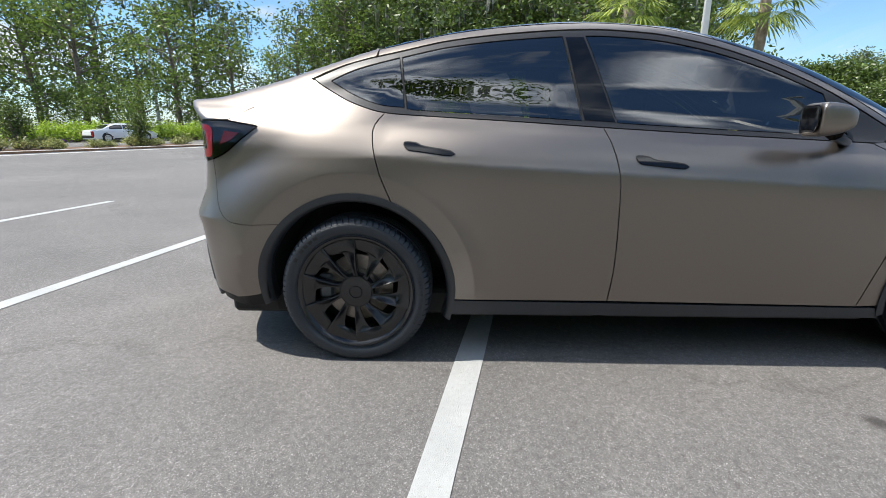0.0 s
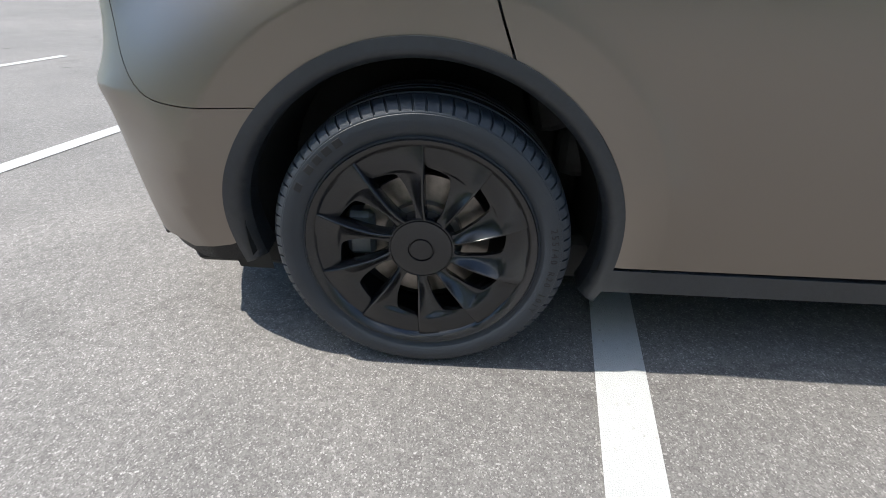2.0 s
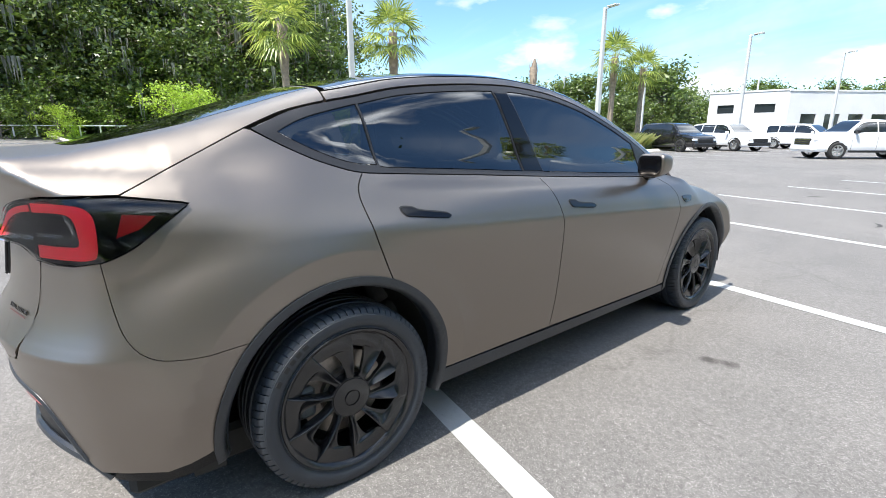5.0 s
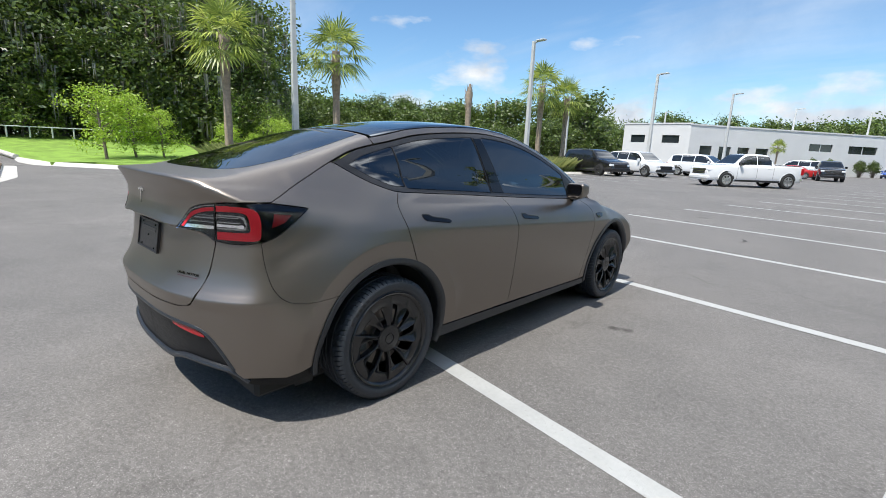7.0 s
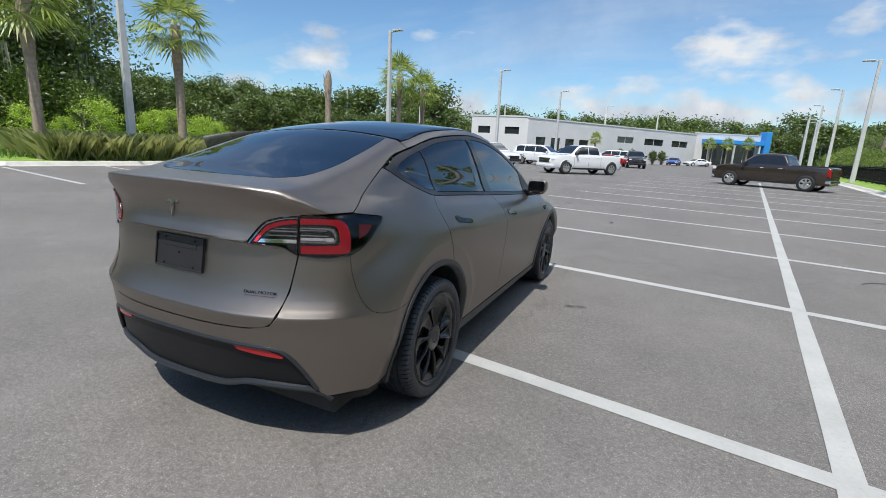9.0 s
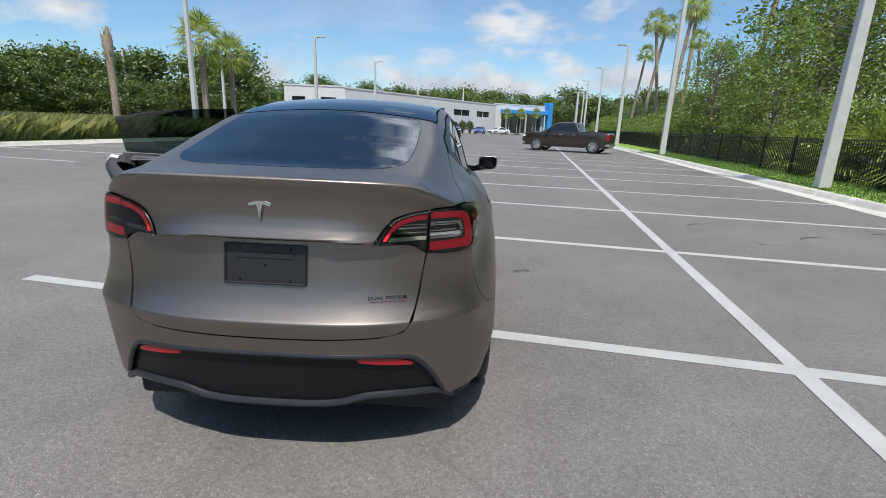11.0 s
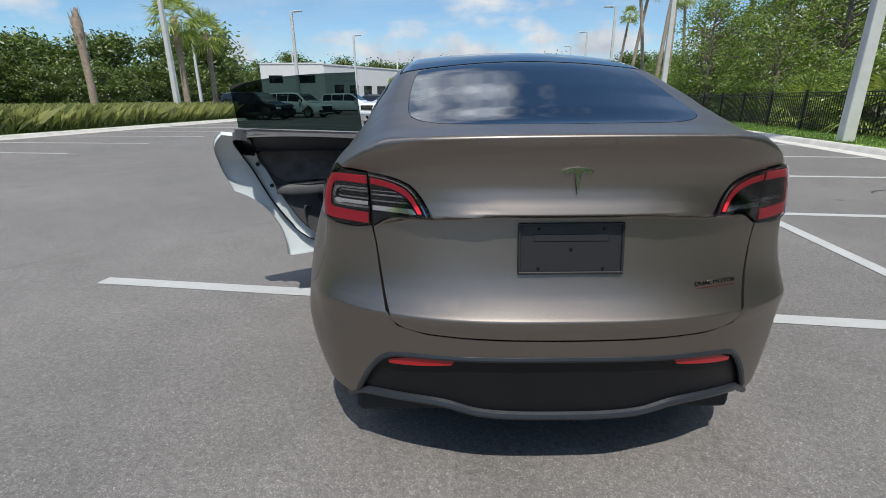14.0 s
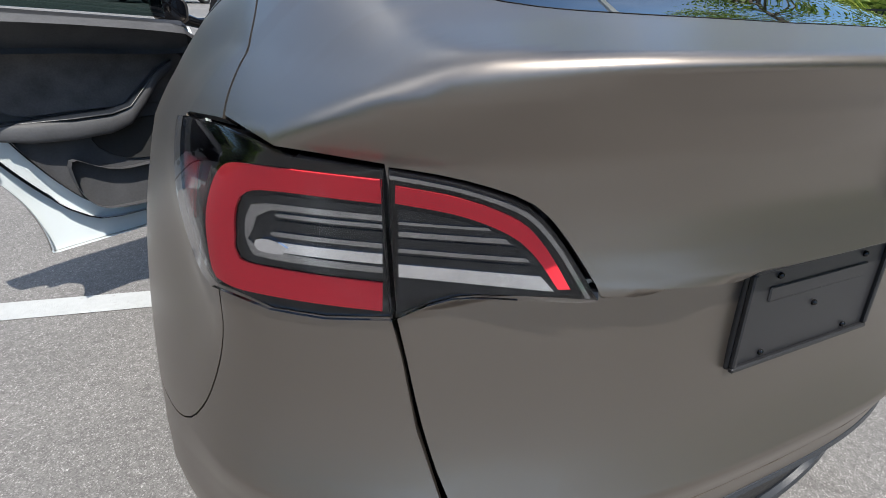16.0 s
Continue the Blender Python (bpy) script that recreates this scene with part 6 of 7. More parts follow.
blades("reeds", "tall green and straw-coloured reeds behind the kerb", lambda r: lot(KERB_L - 0.8 - abs(r.gauss(0, 2.6)), r.uniform(4, 34)), 30000, 1.15, 0.022, REED, 41, category="reeds")
blades("verge_grass", "short mown grass blades of the verge", lambda r: lot(r.uniform(KERB_R + 0.2, 8.3), r.uniform(-4, 34)), 26000, 0.075, 0.012, BLADE, 42)
blades("bank_grass", "rough green grass on the bank", lambda r: lot(r.uniform(-46, KERB_L - 2), r.uniform(2.6, 33)), 16000, 0.28, 0.03, BLADE, 43)

# planted islands by the drive, in the west
def island(name, pts, label):
    root = slab(name, pts, -0.05, 0.13, MULCH, label, "island")
    for a, b in zip(pts, pts[1:] + pts[:1]):
        if (b - a).length > 0.5:
            c = sum(pts, Vector()) / len(pts)
            kerb_run("island_kerb", a, b, c - a, "pale concrete kerb of a planted island")
    return root


island("planted_island", [Vector((-24.5, -6.5, 0)), Vector((-13.0, -3.6, 0)), Vector((-12.0, -2.6, 0)), Vector((-13.0, -1.7, 0)), Vector((-17.5, -0.4, 0)), Vector((-24.5, 0.2, 0))], "mulched island with low shrubs and a pale kerb")
island("long_island", [Vector((-24.0, -13.6, 0)), Vector((-4, -24.6, 0)), Vector((-5.5, -27.4, 0)), Vector((-25.5, -16.6, 0))], "long mulched island with tufted shrubs")
TUFT = shrub("low_shrub", "low rounded yellow-green shrub in mulch", 1.0, 0.55, 51, REED, 22, 22, 0.06)
TUFT.matrix_basis = Matrix.Translation((-15.0, -2.4, 0.12))
for i in range(9):
    o = copy_thing(TUFT, Matrix.Translation((-14.2 - i * 0.95, -2.9 + rng.uniform(-0.9, 1.2) - 0.1 * i, 0.12)) @ Matrix.Rotation(i, 4, "Z"))
for i in range(46):
    t = i / 45
    q = Vector((-24.2, -14.6, 0)).lerp(Vector((-4.6, -25.4, 0)), t) + Vector((rng.uniform(-0.5, 0.3), rng.uniform(-1.3, 0.3), 0.12))
    o = copy_thing(TUFT, Matrix.Translation(q) @ Matrix.Rotation(i, 4, "Z"))
    s = rng.uniform(0.55, 1.0)
    o.scale = (s, s, s)
HOLLY = shrub("holly_shrub", "upright dark green evergreen shrub in mulch", 1.5, 2.5, 52, LEAF_DEEP, 46, 40, 0.07)
HOLLY.matrix_basis = Matrix.Translation(polar(-131.5, 27.0, 0.12))
o = copy_thing(HOLLY, Matrix.Translation(polar(-121.3, 27.5, 0.12)))
o.scale = (0.75, 0.75, 0.85)
HEDGE = shrub("hedge_shrub", "bright green hedge shrub along the road", 2.4, 1.5, 53, LEAF_LIME, 40, 50, 0.09)
HEDGE.matrix_basis = Matrix.Translation(polar(-135, 44, 0.05))
for az in np.arange(-132, -96, 2.1):
    o = copy_thing(HEDGE, Matrix.Translation(polar(az, 43.5, 0.05)) @ Matrix.Rotation(az, 4, "Z"))


# ---- fence ----
def build_fence():
    root = thing("metal_fence", "black metal picket fence with square posts", "fence", kind="structure")
    post, rail, picket = bmesh.new(), bmesh.new(), bmesh.new()
    add_box(post, -0.035, 0.035, -0.035, 0.035, 0, 1.42, 0.004)
    add_box(post, -0.042, 0.042, -0.042, 0.042, 1.42, 1.445, 0.006)
    add_box(rail, -0.015, 0.015, 0, 2.4, -0.018, 0.018)
    add_box(picket, -0.009, 0.009, -0.009, 0.009, 0.08, 1.36)
    meshes = []
    for nm, b in (("post", post), ("rail", rail), ("picket", picket)):
        me = bpy.data.meshes.new(nm)
        b.to_mesh(me)
        me.materials.append(FENCE)
        meshes.append(me)
    turn = math.atan2(-ALONG.x, ALONG.y)
    far_v, far_f = [], []
    def put(me, p):
        ob = new(me.name, me)
        ob.parent = root
        ob.matrix_basis = Matrix.Translation(p) @ Matrix.Rotation(turn, 4, "Z")
    count = 0
    for k in range(-12, 32):
        v = 2.42 * k
        put(meshes[0], lot(7.75, v, 0.13))
        for z in (0.24, 1.22, 1.34):
            put(meshes[1], lot(7.75, v, z + 0.13))
        for j in range(1, 19):
            q = lot(7.75, v + 2.42 * j / 19, 0.13)
            if 0 <= k < 15:
                put(meshes[2], q)
            else:
                for dx, dy in ((0.012, 0), (0, 0.012)):
                    i = len(far_v)
                    far_v.extend([q + Vector((-dx, -dy, 0.08)), q + Vector((dx, dy, 0.08)), q + Vector((dx, dy, 1.36)), q + Vector((-dx, -dy, 1.36))])
                    far_f.append((i, i + 1, i + 2, i + 3))
    tagged(mesh_ob("far_pickets", far_v, far_f, FENCE, root, smooth=False), kind="stuff")


build_fence()


# ---- lamp posts ----
LED = material("led_lens", (0.75, 0.76, 0.72), 0.4)


def lamp_post(height, heads=1):
    root = thing("street_lamp", "tall square concrete lamp post with flat grey head", "street lamp", "lamp posts")
    bm = bmesh.new()
    add_box(bm, -0.16, 0.16, -0.16, 0.16, -0.1, height, 0.02)
    for v in bm.verts:
        if v.co.z > 1:
            v.co.x *= 0.62
            v.co.y *= 0.62
    part("post", bm, POLE, root)
    for s in ((1,) if heads == 1 else (1, -1)):
        bm = bmesh.new()
        add_box(bm, 0.02, 0.5, -0.03, 0.03, height - 0.12, height - 0.06, 0.008)
        add_box(bm, 0.30, 1.05, -0.19, 0.19, height - 0.07, height + 0.03, 0.03, None, 2)
        h = part("lamp_head", bm, POLE, root, "flat grey lamp head")
        box_part("lens", 0.55, 0.98, -0.14, 0.14, height - 0.082, height - 0.068, LED, h)
        if s < 0:
            h.rotation_euler.z = math.pi
    for z in (1.1, 5.3):
        box_part("hand_hole_cover", -0.05, 0.05, -0.165, -0.14, z, z + 0.14, POLE, root, 0.01)
    return root


POST = lamp_post(9.3)
POST.matrix_basis = pose(-19.9, 11.3, 0.1, 0, 0, -10)
for x, y, a in ((-17.2, 28.8, -10), (-14.5, 46.3, -10), (-11.8, 63.8, -10), (-30, 58, 0), (-36, 76, 0), (-44, 60, 0), (-26, 84, 0), (-8, 84, 0), (0, 92, 0)):
    copy_thing(POST, pose(x, y, 0.05, 0, 0, a))
for k in range(0, 6):
    p = lot(6.25, 11.9 + 17.4 * k, 0.1)
    copy_thing(POST, pose(p.x, p.y, 0.1, 0, 0, 171))
TWIN = lamp_post(9.0, 2)
p = polar(-120.8, 52)
TWIN.matrix_basis = pose(p.x, p.y, 0, 0, 0, 30)
for az, d in ((-117.3, 66), (12.0, 105), (12.7, 112), (13.4, 119)):
    p = polar(az, d)
    copy_thing(TWIN, pose(p.x, p.y, 0, 0, 0, 10))

# metal barrier by the far drive
bm = bmesh.new()
for i in range(12):
    p = polar(-93 + i * 1.6, 44.5, 1.1)
    q = polar(-93 + (i + 1) * 1.6, 44.5, 1.1)
    tube(bm, [p + Vector((0, 0, 0.75)), q + Vector((0, 0, 0.75))], 0.04, 6)
    tube(bm, [p, p + Vector((0, 0, 0.75))], 0.05, 6)
tagged(part("guard_rail", bm, POLE), "grey metal barrier rail before the woods", "barrier", kind="structure")


# ---- the white building ----
def wall_with_windows(root, a, b, h, wins, thick=0.5):
    """A wall from a to b with window openings (along 0..1, bottom, top)."""
    d = b - a
    L = d.length
    m = Matrix.Translation(a) @ Matrix.Rotation(math.atan2(d.y, d.x), 4, "Z")
    cuts = sorted(wins)
    bm = bmesh.new()
    at = 0.0
    for s, e, z0, z1 in cuts:
        add_box(bm, at * L, s * L, 0, thick, 0, h)
        add_box(bm, s * L, e * L, 0, thick, 0, z0)
        add_box(bm, s * L, e * L, 0, thick, z1, h)
        at = e
    add_box(bm, at * L, L, 0, thick, 0, h)
    add_box(bm, -0.1, L + 0.1, -0.08, thick + 0.08, h, h + 0.18)
    bmesh.ops.transform(bm, matrix=m, verts=bm.verts)
    part("wall", bm, WALLWHITE, root)
    for s, e, z0, z1 in cuts:
        w = box_part("window", s * L, e * L, 0.16, 0.2, z0, z1, WINDOW, root, 0, m, "dark window")
        n = max(1, int((e - s) * L / 2.0))
        for k in range(1, n):
            x = (s + (e - s) * k / n) * L
            box_part("mullion", x - 0.05, x + 0.05, 0.10, 0.2, z0, z1, POLE, w, 0, m)


bld = thing("white_building", "long low white dealership building with dark strip windows", "building")
A0, A1, B1, C1 = Vector((-24.7, 64.5, 0)), Vector((-16.3, 65.2, 0)), Vector((7.1, 102.6, 0)), Vector((18.7, 108.5, 0))
wall_with_windows(bld, A0, A1, 6.0, [(0.12, 0.34, 3.6, 4.6), (0.6, 0.85, 3.6, 4.6)])
wall_with_windows(bld, A1, B1, 5.9, [(0.04, 0.085, 0.4, 3.4), (0.11, 0.155, 0.4, 3.4), (0.18, 0.225, 0.4, 3.4), (0.25, 0.30, 0.4, 3.4), (0.46, 0.56, 3.4, 4.4), (0.63, 0.76, 3.3, 4.4), (0.82, 0.94, 3.3, 4.4)])
wall_with_windows(bld, B1, C1, 6.2, [(0.12, 0.92, 0.3, 4.3)])
slab("flat_roof", [A0 + Vector((0, 0.5, 0)), A1 + Vector((0, 0.6, 0)), B1 + Vector((0, 0.6, 0)), C1, Vector((18, 130, 0)), Vector((-24, 130, 0))], 5.6, 5.8, WALLWHITE, kind="", parent=bld)
d = (C1 - B1)
mB = Matrix.Translation(B1) @ Matrix.Rotation(math.atan2(d.y, d.x), 4, "Z")
box_part("blue_fascia", 1.2, d.length, -1.3, 0.2, 4.4, 5.2, BLUE, bld, 0.05, mB, "blue band over the entrance")
box_part("blue_pylon", d.length - 0.2, d.length + 1.0, -1.4, 0.4, 0, 7.0, BLUE, bld, 0.05, mB, "blue entrance tower")
for k in range(3):
    box_part("canopy_post", 2 + 5 * k, 2.3 + 5 * k, -1.2, -0.9, 0, 4.4, POLE, bld, 0.03, mB)
CONE = shrub("cypress", "clipped dark green cone shrub by the building", 1.5, 3.0, 61, LEAF_DEEP, 40, 40, 0.1)
CONE.matrix_basis = Matrix.Translation((-4.6, 80.5, 0))
for x, y in ((-2.9, 83.2), (0.2, 88.0), (1.6, 90.4)):
    copy_thing(CONE, Matrix.Translation((x, y, 0)))
for x, y, s in ((9.5, 101, 0.7), (12.5, 102, 0.72), (16, 103.5, 0.75), (-8, 74.5, 0.6)):
    o = copy_thing(P_LOW, Matrix.Translation((x, y, 0)) @ Matrix.Rotation(x, 4, "Z"))
    o.scale = (s, s, s)


# ---- parked vehicles ----
VGLASS = material("vehicle_glass", (0.012, 0.015, 0.018), 0.05, coat=0.5)
TYREFAR = material("far_tyre", (0.02, 0.02, 0.02), 0.8)
ALLOY = material("alloy_wheel", (0.6, 0.61, 0.62), 0.3, 0.9)
HEAD = material("headlamp", (0.75, 0.77, 0.8), 0.1, coat=1)
P_WHITE = material("white_paint", (0.75, 0.76, 0.77), 0.25, coat=0.8)
P_BROWN = material("dark_brown_paint", (0.035, 0.024, 0.018), 0.22, 0.2, coat=0.9)
P_BLACK = material("black_paint", (0.012, 0.012, 0.014), 0.2, coat=0.9)
P_BLUE = material("blue_paint", (0.01, 0.07, 0.35), 0.22, coat=0.9)
P_RED = material("red_paint", (0.45, 0.02, 0.02), 0.22, coat=0.9)
P_SILVER = material("silver_paint", (0.42, 0.44, 0.46), 0.25, 0.6, coat=0.7)


VEHICLE = {
    "pickup": dict(length=5.85, width=1.03, low=0.36, wheel=0.42, axles=(-1.95, 1.83), belt=[(-3, 1.24), (-0.9, 1.25), (1.2, 1.22), (2.3, 1.16), (3, 0.98)],
                   roof=[(-2.93, 1.24), (-2.85, 1.30), (-1.06, 1.32), (-1.0, 1.36), (-0.74, 1.86), (-0.45, 1.915), (0.2, 1.925), (0.62, 1.88), (1.42, 1.32), (1.55, 1.27), (2.3, 1.22), (2.72, 1.14), (2.86, 1.02), (2.93, 0.85)],
                   sides=((-0.84, 0.02), (0.07, 1.18)), screen=(0.68, 1.40), back=(-0.98, -0.76), seams=(-0.98, 0.04, 1.22), taper=0.80),
    "suv": dict(length=5.1, width=0.99, low=0.30, wheel=0.38, axles=(-1.5, 1.52), belt=[(-2.6, 1.06), (-1.5, 1.09), (0.8, 1.05), (2.0, 0.98), (2.6, 0.84)],
                roof=[(-2.55, 0.98), (-2.50, 1.12), (-2.38, 1.40), (-2.18, 1.68), (-1.9, 1.745), (-0.8, 1.785), (0.1, 1.77), (0.5, 1.70), (1.30, 1.16), (1.42, 1.10), (2.1, 1.02), (2.38, 0.92), (2.5, 0.76), (2.55, 0.62)],
                sides=((-2.12, -1.32), (-1.26, -0.26), (-0.2, 1.06)), screen=(0.56, 1.28), back=(-2.40, -2.2), seams=(-1.3, -0.23, 1.12), taper=0.80),
    "saloon": dict(length=4.6, width=0.91, low=0.24, wheel=0.33, axles=(-1.32, 1.36), belt=[(-2.3, 0.84), (-1.0, 0.90), (0.6, 0.86), (1.6, 0.78), (2.3, 0.62)],
                   roof=[(-2.3, 0.70), (-2.22, 0.88), (-1.62, 0.95), (-0.95, 1.27), (-0.5, 1.36), (0.1, 1.36), (0.4, 1.29), (1.12, 0.92), (1.25, 0.88), (1.8, 0.80), (2.15, 0.68), (2.3, 0.5)],
                   sides=((-1.12, -0.25), (-0.2, 0.86)), screen=(0.45, 1.08), back=(-1.55, -1.0), seams=(-0.22, 0.95), taper=0.78),
}


def grid_part(name, pts, mat, parent, label="", smooth=True):
    """A sheet through rows of points."""
    verts = [p for row in pts for p in row]
    w = len(pts[0])
    faces = [(r * w + c, r * w + c + 1, (r + 1) * w + c + 1, (r + 1) * w + c) for r in range(len(pts) - 1) for c in range(w - 1)]
    bm = bmesh.new()
    vs = [bm.verts.new(p) for p in verts]
    for f in faces:
        bm.faces.new([vs[k] for k in f])
    return part(name, bm, mat, parent, label, smooth)


def vehicle(name, label, category, paint, kind, rims=None):
    """A pickup, suv or saloon, forward along +y, standing on z = 0."""
    k = VEHICLE[kind]
    root = thing(name, label, category, "parked vehicles")
    L, W, low, wr, yw = k["length"], k["width"], k["low"], k["wheel"], k["axles"]
    belt, roof = pchip(k["belt"]), pchip(k["roof"])

    def half(y, z):
        """Half the width of the body at a station and height."""
        e = W * (1 - 0.15 * abs(2 * y / L) ** 7 - 0.03 * abs(2 * y / L) ** 2)
        b, t = float(belt(y)), float(roof(y))
        if z <= b:
            u = (z - low) / max(b - low, 0.1)
            return e * (0.93 + 0.07 * math.sin(math.pi * min(1, 0.12 + 0.62 * u)) - 0.035 * max(0, u - 0.75))
        full = max(0.28, t - b)
        u = (z - b) / full
        return e * 0.955 * (1 - (1 - k["taper"]) * min(1, (z - b) / 0.62)) * (1 - 0.05 * max(0, u - 0.7) / 0.3)
    body = bmesh.new()
    rings = []
    ys = sorted(set([round(y, 3) for y, _ in k["roof"]] + [round(float(y), 3) for y in np.linspace(-L / 2, L / 2, 34)]))
    for y in ys:
        b, t = float(belt(y)), float(roof(y))
        b = min(b, t - 0.03)
        zs = [low + (b - low) * q for q in (0.0, 0.12, 0.35, 0.6, 0.85, 1.0)] + [b + (t - b) * q for q in (0.2, 0.45, 0.7, 0.9)]
        right = [(half(y, z) * (0.96 if n == 0 else 1), y, z) for n, z in enumerate(zs)]
        w = right[-1][0]
        right += [(w * 0.93, y, t - (t - b) * 0.02), (w * 0.6, y, t + 0.012)]
        rings.append([(x, y2, z) for x, y2, z in right] + [(-x, y2, z) for x, y2, z in right[::-1]])
    vs = [[body.verts.new(p) for p in r] for r in rings]
    for a, b in zip(vs, vs[1:]):
        for n in range(len(a)):
            body.faces.new((a[n], a[(n + 1) % len(a)], b[(n + 1) % len(a)], b[n]))
    body.faces.new(vs[0][::-1])
    body.faces.new(vs[-1])
    part("body", body, paint, root, "", True)
    for sx in (1, -1):
        for y0, y1 in k["sides"]:
            rows = []
            for q in (0.0, 0.35, 0.7, 1.0):
                row = []
                for y in np.linspace(y0, y1, 9):
                    zb = float(belt(y)) + 0.035
                    zt = max(zb + 0.01, min(float(roof(y)) - 0.085, float(roof(0)) - 0.10))
                    z = zb + (zt - zb) * q
                    row.append((sx * (half(y, z) + 0.007), y, z))
                rows.append(row)
            grid_part("side_window", rows, VGLASS, root, "dark glass")
        for y in k["seams"]:
            zs = np.linspace(low + 0.12, min(float(belt(y)) + 0.02, float(roof(y)) - 0.05), 7)
            grid_part("door_seam", [[(sx * (half(y, z) + 0.004), y + d, z) for d in (-0.007, 0.007)] for z in zs], TYREFAR, root)
        ys2 = np.linspace(yw[0] + wr + 0.1, yw[1] - wr - 0.1, 8)
        grid_part("side_step", [[(sx * (half(y, low + 0.05) * 0.97 + o), y, z) for y in ys2] for o, z in ((-0.02, low - 0.03), (0.025, low - 0.02), (0.028, low + 0.08), (-0.01, low + 0.10))], TRIM, root, "black lower sill")
        for y in yw:
            angles = np.radians(np.linspace(4, 176, 22))
            ring = lambda x, r: [(sx * x, y + r * math.cos(a), wr + 0.02 + r * math.sin(a)) for a in angles]
            grid_part("wheel_arch", [ring(W * 0.95, wr + 0.085), ring(W * 0.995, wr + 0.080), ring(W * 1.0, wr + 0.065), ring(W * 0.985, wr + 0.045), ring(W * 0.8, wr + 0.045)], TYREFAR if kind == "suv" else paint, root)
            grid_part("wheel_well", [ring(W * 0.982, wr + 0.06), ring(W * 0.984, 0.02)], TYREFAR, root)
            bm = bmesh.new()
            lathe(bm, [(0.75 * W, wr), (W - 0.02, wr), (W + 0.01, wr - 0.025), (W + 0.02, wr * 0.80), (W + 0.008, wr * 0.68), (W - 0.02, wr * 0.66)], "x", 30, Matrix.Translation((0, y, wr)) @ Matrix.Diagonal((sx, 1, 1, 1)))
            wheel_ob = part("wheel", bm, TYREFAR, root, "", True)
            bm = bmesh.new()
            for n in range(6):
                add_box(bm, W - 0.015, W + 0.010, -0.045, 0.045, 0.02, wr * 0.64, 0.006, Matrix.Translation((0, y, wr)) @ Matrix.Diagonal((sx, 1, 1, 1)) @ Matrix.Rotation(math.pi / 3 * n, 4, "X"))
            lathe(bm, [(W - 0.015, wr * 0.66), (W + 0.012, wr * 0.66), (W + 0.010, wr * 0.57), (W - 0.01, wr * 0.56)], "x", 30, Matrix.Translation((0, y, wr)) @ Matrix.Diagonal((sx, 1, 1, 1)))
            part("rim", bm, rims or ALLOY, wheel_ob)
    for nm, (y0, y1), wide in (("windscreen", k["screen"], 0.86), ("rear_window", k["back"], 0.82)):
        rows = []
        for y in np.linspace(y0, y1, 7):
            z = float(roof(y))
            w = half(y, z - 0.03) * wide
            rows.append([(w * q, y, z + 0.018 - 0.004 * q * q) for q in np.linspace(-1, 1, 9)])
        grid_part(nm, rows, VGLASS, root, "dark glass")
    # nose and tail
    nose, tail = L / 2, -L / 2
    fz = {"pickup": 1.02, "suv": 0.80, "saloon": 0.60}[kind]
    gh = {"pickup": 0.34, "suv": 0.26, "saloon": 0.14}[kind]
    grille = box_part("grille", -W * 0.60, W * 0.60, nose - 0.12, nose + 0.012, fz - gh, fz, TYREFAR, root, 0.03, label="black grille")
    for n in range(3):
        z = fz - gh + gh * (n + 0.7) / 3.4
        box_part("grille_bar", -W * 0.56, W * 0.56, nose, nose + 0.02, z, z + 0.018, CHROME if kind == "pickup" else TRIM, grille)
    box_part("front_bumper", -W * 0.86, W * 0.86, nose - 0.28, nose + 0.045, low + 0.05, low + 0.27, CHROME if paint is P_BROWN else (paint if kind == "pickup" else TRIM), root, 0.06, seg=2)
    box_part("rear_bumper", -W * 0.86, W * 0.86, tail - 0.06, tail + 0.22, low + 0.10, low + 0.28, CHROME if kind == "pickup" else TRIM, root, 0.05, seg=2)
    for sx in (1, -1):
        a, b = sorted((sx * W * 0.60, sx * W * 0.88))
        box_part("headlamp", a, b, nose - 0.26, nose - 0.015, fz - 0.13, fz + 0.01, HEAD, root, 0.035, seg=2)
        a, b = sorted((sx * W * 0.76, sx * W * 0.90))
        tz = float(belt(tail + 0.2))
        box_part("tail_lamp", a, b, tail - 0.008, tail + 0.16, tz - 0.42, tz - 0.04, REDDARK, root, 0.025, seg=2)
        ym = k["sides"][-1][1] - 0.05
        zb = float(belt(ym))
        a, b = sorted((sx * W * 0.97, sx * W * 1.19))
        box_part("door_mirror", a, b, ym - 0.10, ym + 0.03, zb + 0.03, zb + 0.22, TRIM if kind == "pickup" and paint is P_WHITE else paint, root, 0.04, seg=2)
        for y0, y1 in k["sides"][-2:]:
            yh = y0 + 0.16
            zh = float(belt(yh)) - 0.12
            x = half(yh, zh)
            a, b = sorted((sx * (x - 0.01), sx * (x + 0.022)))
            box_part("door_handle", a, b, yh - 0.09, yh + 0.09, zh - 0.016, zh + 0.016, CHROME if paint is P_BROWN else paint, root, 0.008)
    if kind == "pickup":
        # added flat slab, black like the dark inside of the open bed it replaces
        box_part("bed_stand_in", -W * 0.74, W * 0.74, -2.78, -1.12, 1.28, 1.352, TYREFAR, root, 0.01, label="flat black slab in place of the open load bed")
    return root


def stand(src, x, y, heading):
    src.matrix_basis = pose(x, y, 0, 0, 0, heading)
    return src


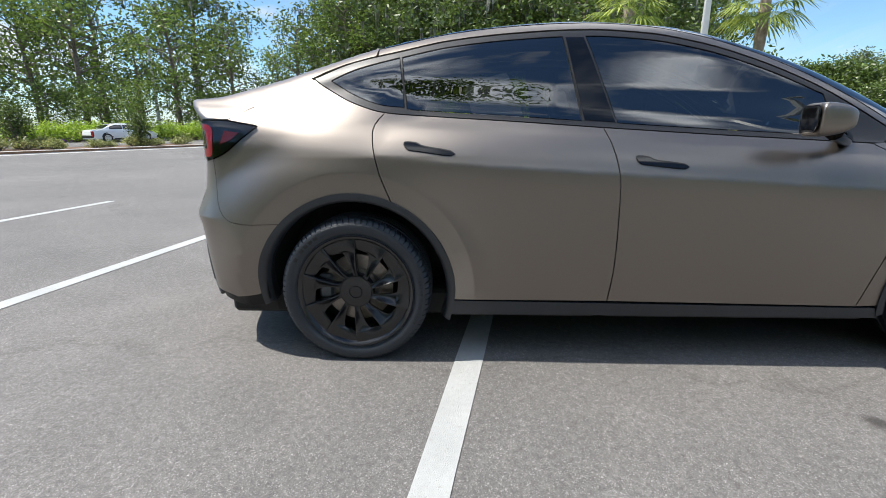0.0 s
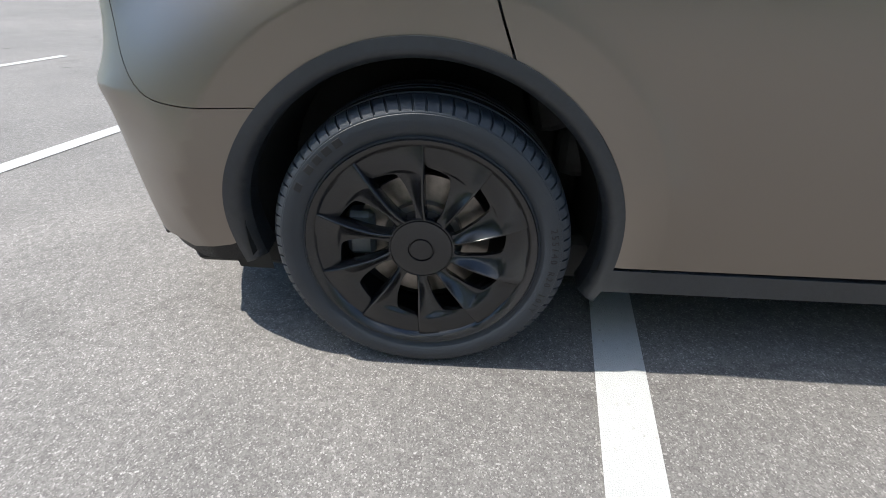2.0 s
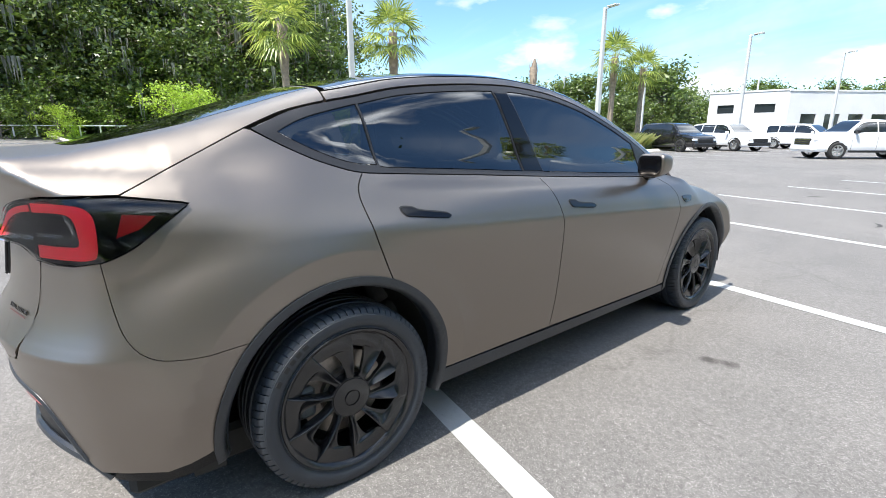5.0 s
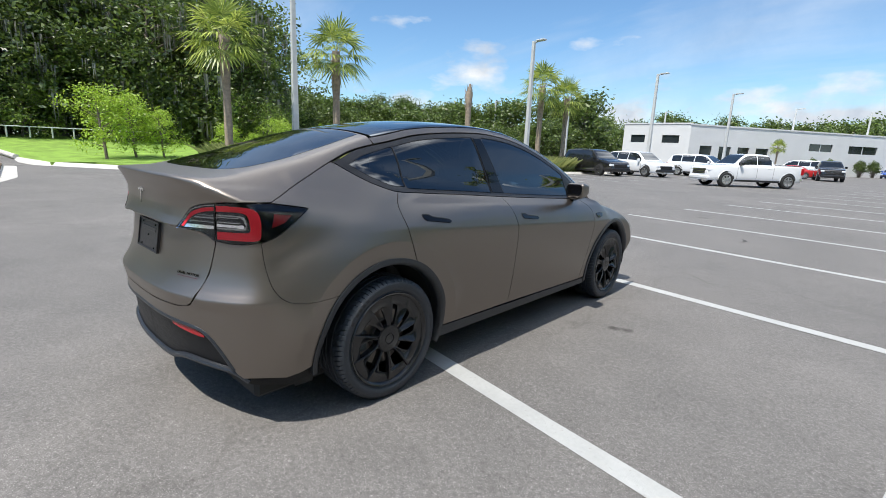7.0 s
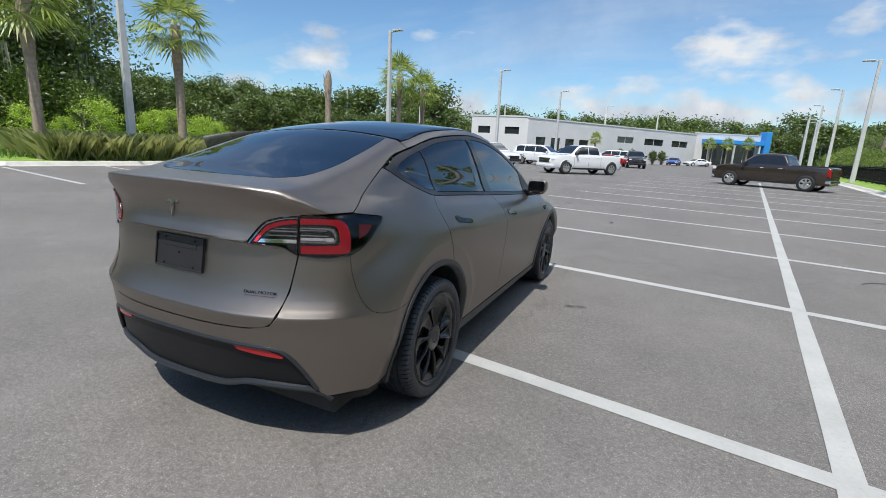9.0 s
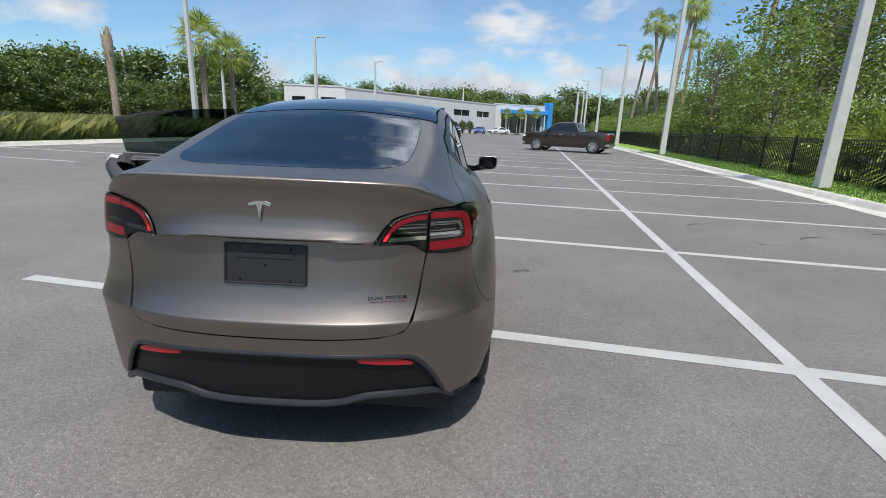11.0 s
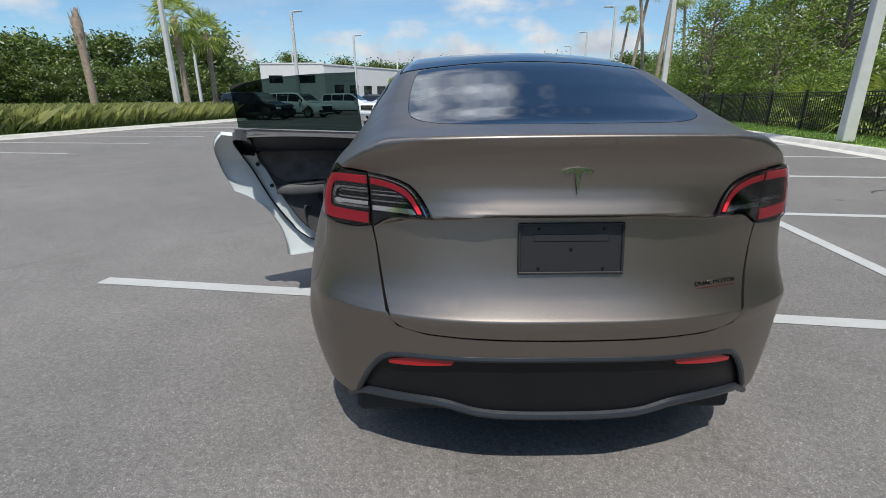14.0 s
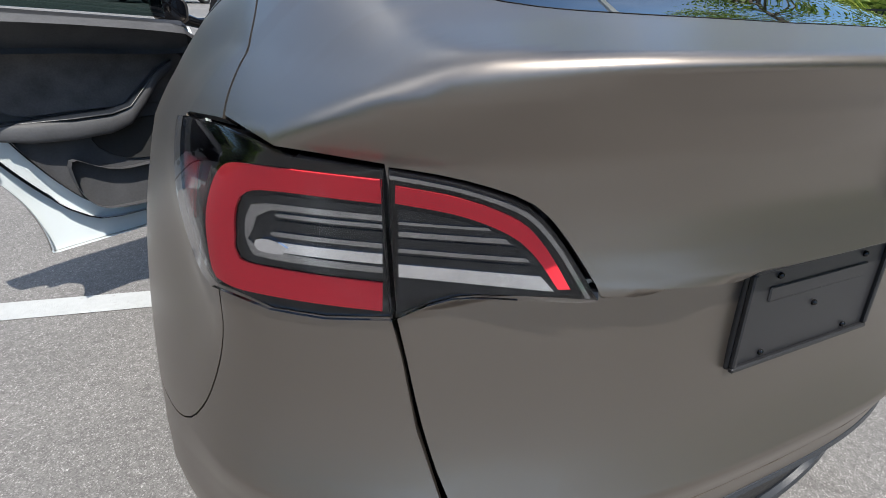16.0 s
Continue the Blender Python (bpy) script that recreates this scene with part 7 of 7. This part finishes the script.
W_PICK = stand(vehicle("pickup_truck", "white crew-cab pickup truck with black grille", "pickup", P_WHITE, "pickup"), -3.3, 31.5, 137)
BR_PICK = stand(vehicle("pickup_truck", "dark brown crew-cab pickup truck parked across the bays", "pickup", P_BROWN, "pickup"), 7.75, 30.4, 62)
stand(vehicle("pickup_truck", "black pickup truck parked facing down the aisle", "pickup", P_BLACK, "pickup"), -1.2, 58, 190)
BK_SUV = stand(vehicle("suv", "black sport utility vehicle with black wheels", "car", P_BLACK, "suv", TYREFAR), -14.4, 34.6, -112)
W_SUV = stand(vehicle("suv", "white sport utility vehicle in a bay", "car", P_WHITE, "suv"), -12.4, 38.6, -112)
BK_SUV.scale = W_SUV.scale = (1.12, 1.12, 1.12)
copy_thing(W_SUV, pose(-9.6, 46.5, 0, 0, 0, -100))
R_CAR = stand(vehicle("saloon_car", "red saloon car far down the lot", "car", P_RED, "saloon"), -4.6, 60, 100)
BL_CAR = stand(vehicle("saloon_car", "blue saloon car before the building", "car", P_BLUE, "saloon"), 3.6, 92, 170)
S_CAR = stand(vehicle("saloon_car", "silver saloon car in the far lot", "car", P_SILVER, "saloon"), -30, 66, 90)
WH_CAR = stand(vehicle("saloon_car", "white coupe parked by the far road", "car", P_WHITE, "saloon"), polar(-124.0, 42).x, polar(-124.0, 42).y, 60)
copy_thing(WH_CAR, pose(7.6, 96, 0, 0, 0, 120))
for i, (x, y) in enumerate(((-33, 64), (-36.2, 66), (-39, 62), (-42.5, 64), (-46, 66), (-50, 63), (-27.5, 70), (-9.5, 60), (-7, 64), (-5, 70))):
    copy_thing((S_CAR, BK_SUV, WH_CAR, W_SUV, R_CAR, BK_SUV)[i % 6], pose(x, y, 0, 0, 0, 80 + 9 * (i % 3)))
# purple event tents across the road
PURPLE = material("purple_canvas", (0.36, 0.16, 0.52), 0.8, vary=0.1, scale=2)
for az, w in ((-131.8, 3.0), (-128.6, 2.4)):
    p = polar(az, 47)
    tn = thing("purple_stall", "low purple covered stall by the road", "stall", at=Matrix.Translation(p) @ Matrix.Rotation(0.6, 4, "Z"))
    box_part("cover", -w / 2, w / 2, -1, 1, 0.0, 0.75, PURPLE, tn, 0.08)
    box_part("top_fold", -w / 2 + 0.2, w / 2 - 0.1, -0.9, 0.9, 0.75, 1.0, PURPLE, tn, 0.1)
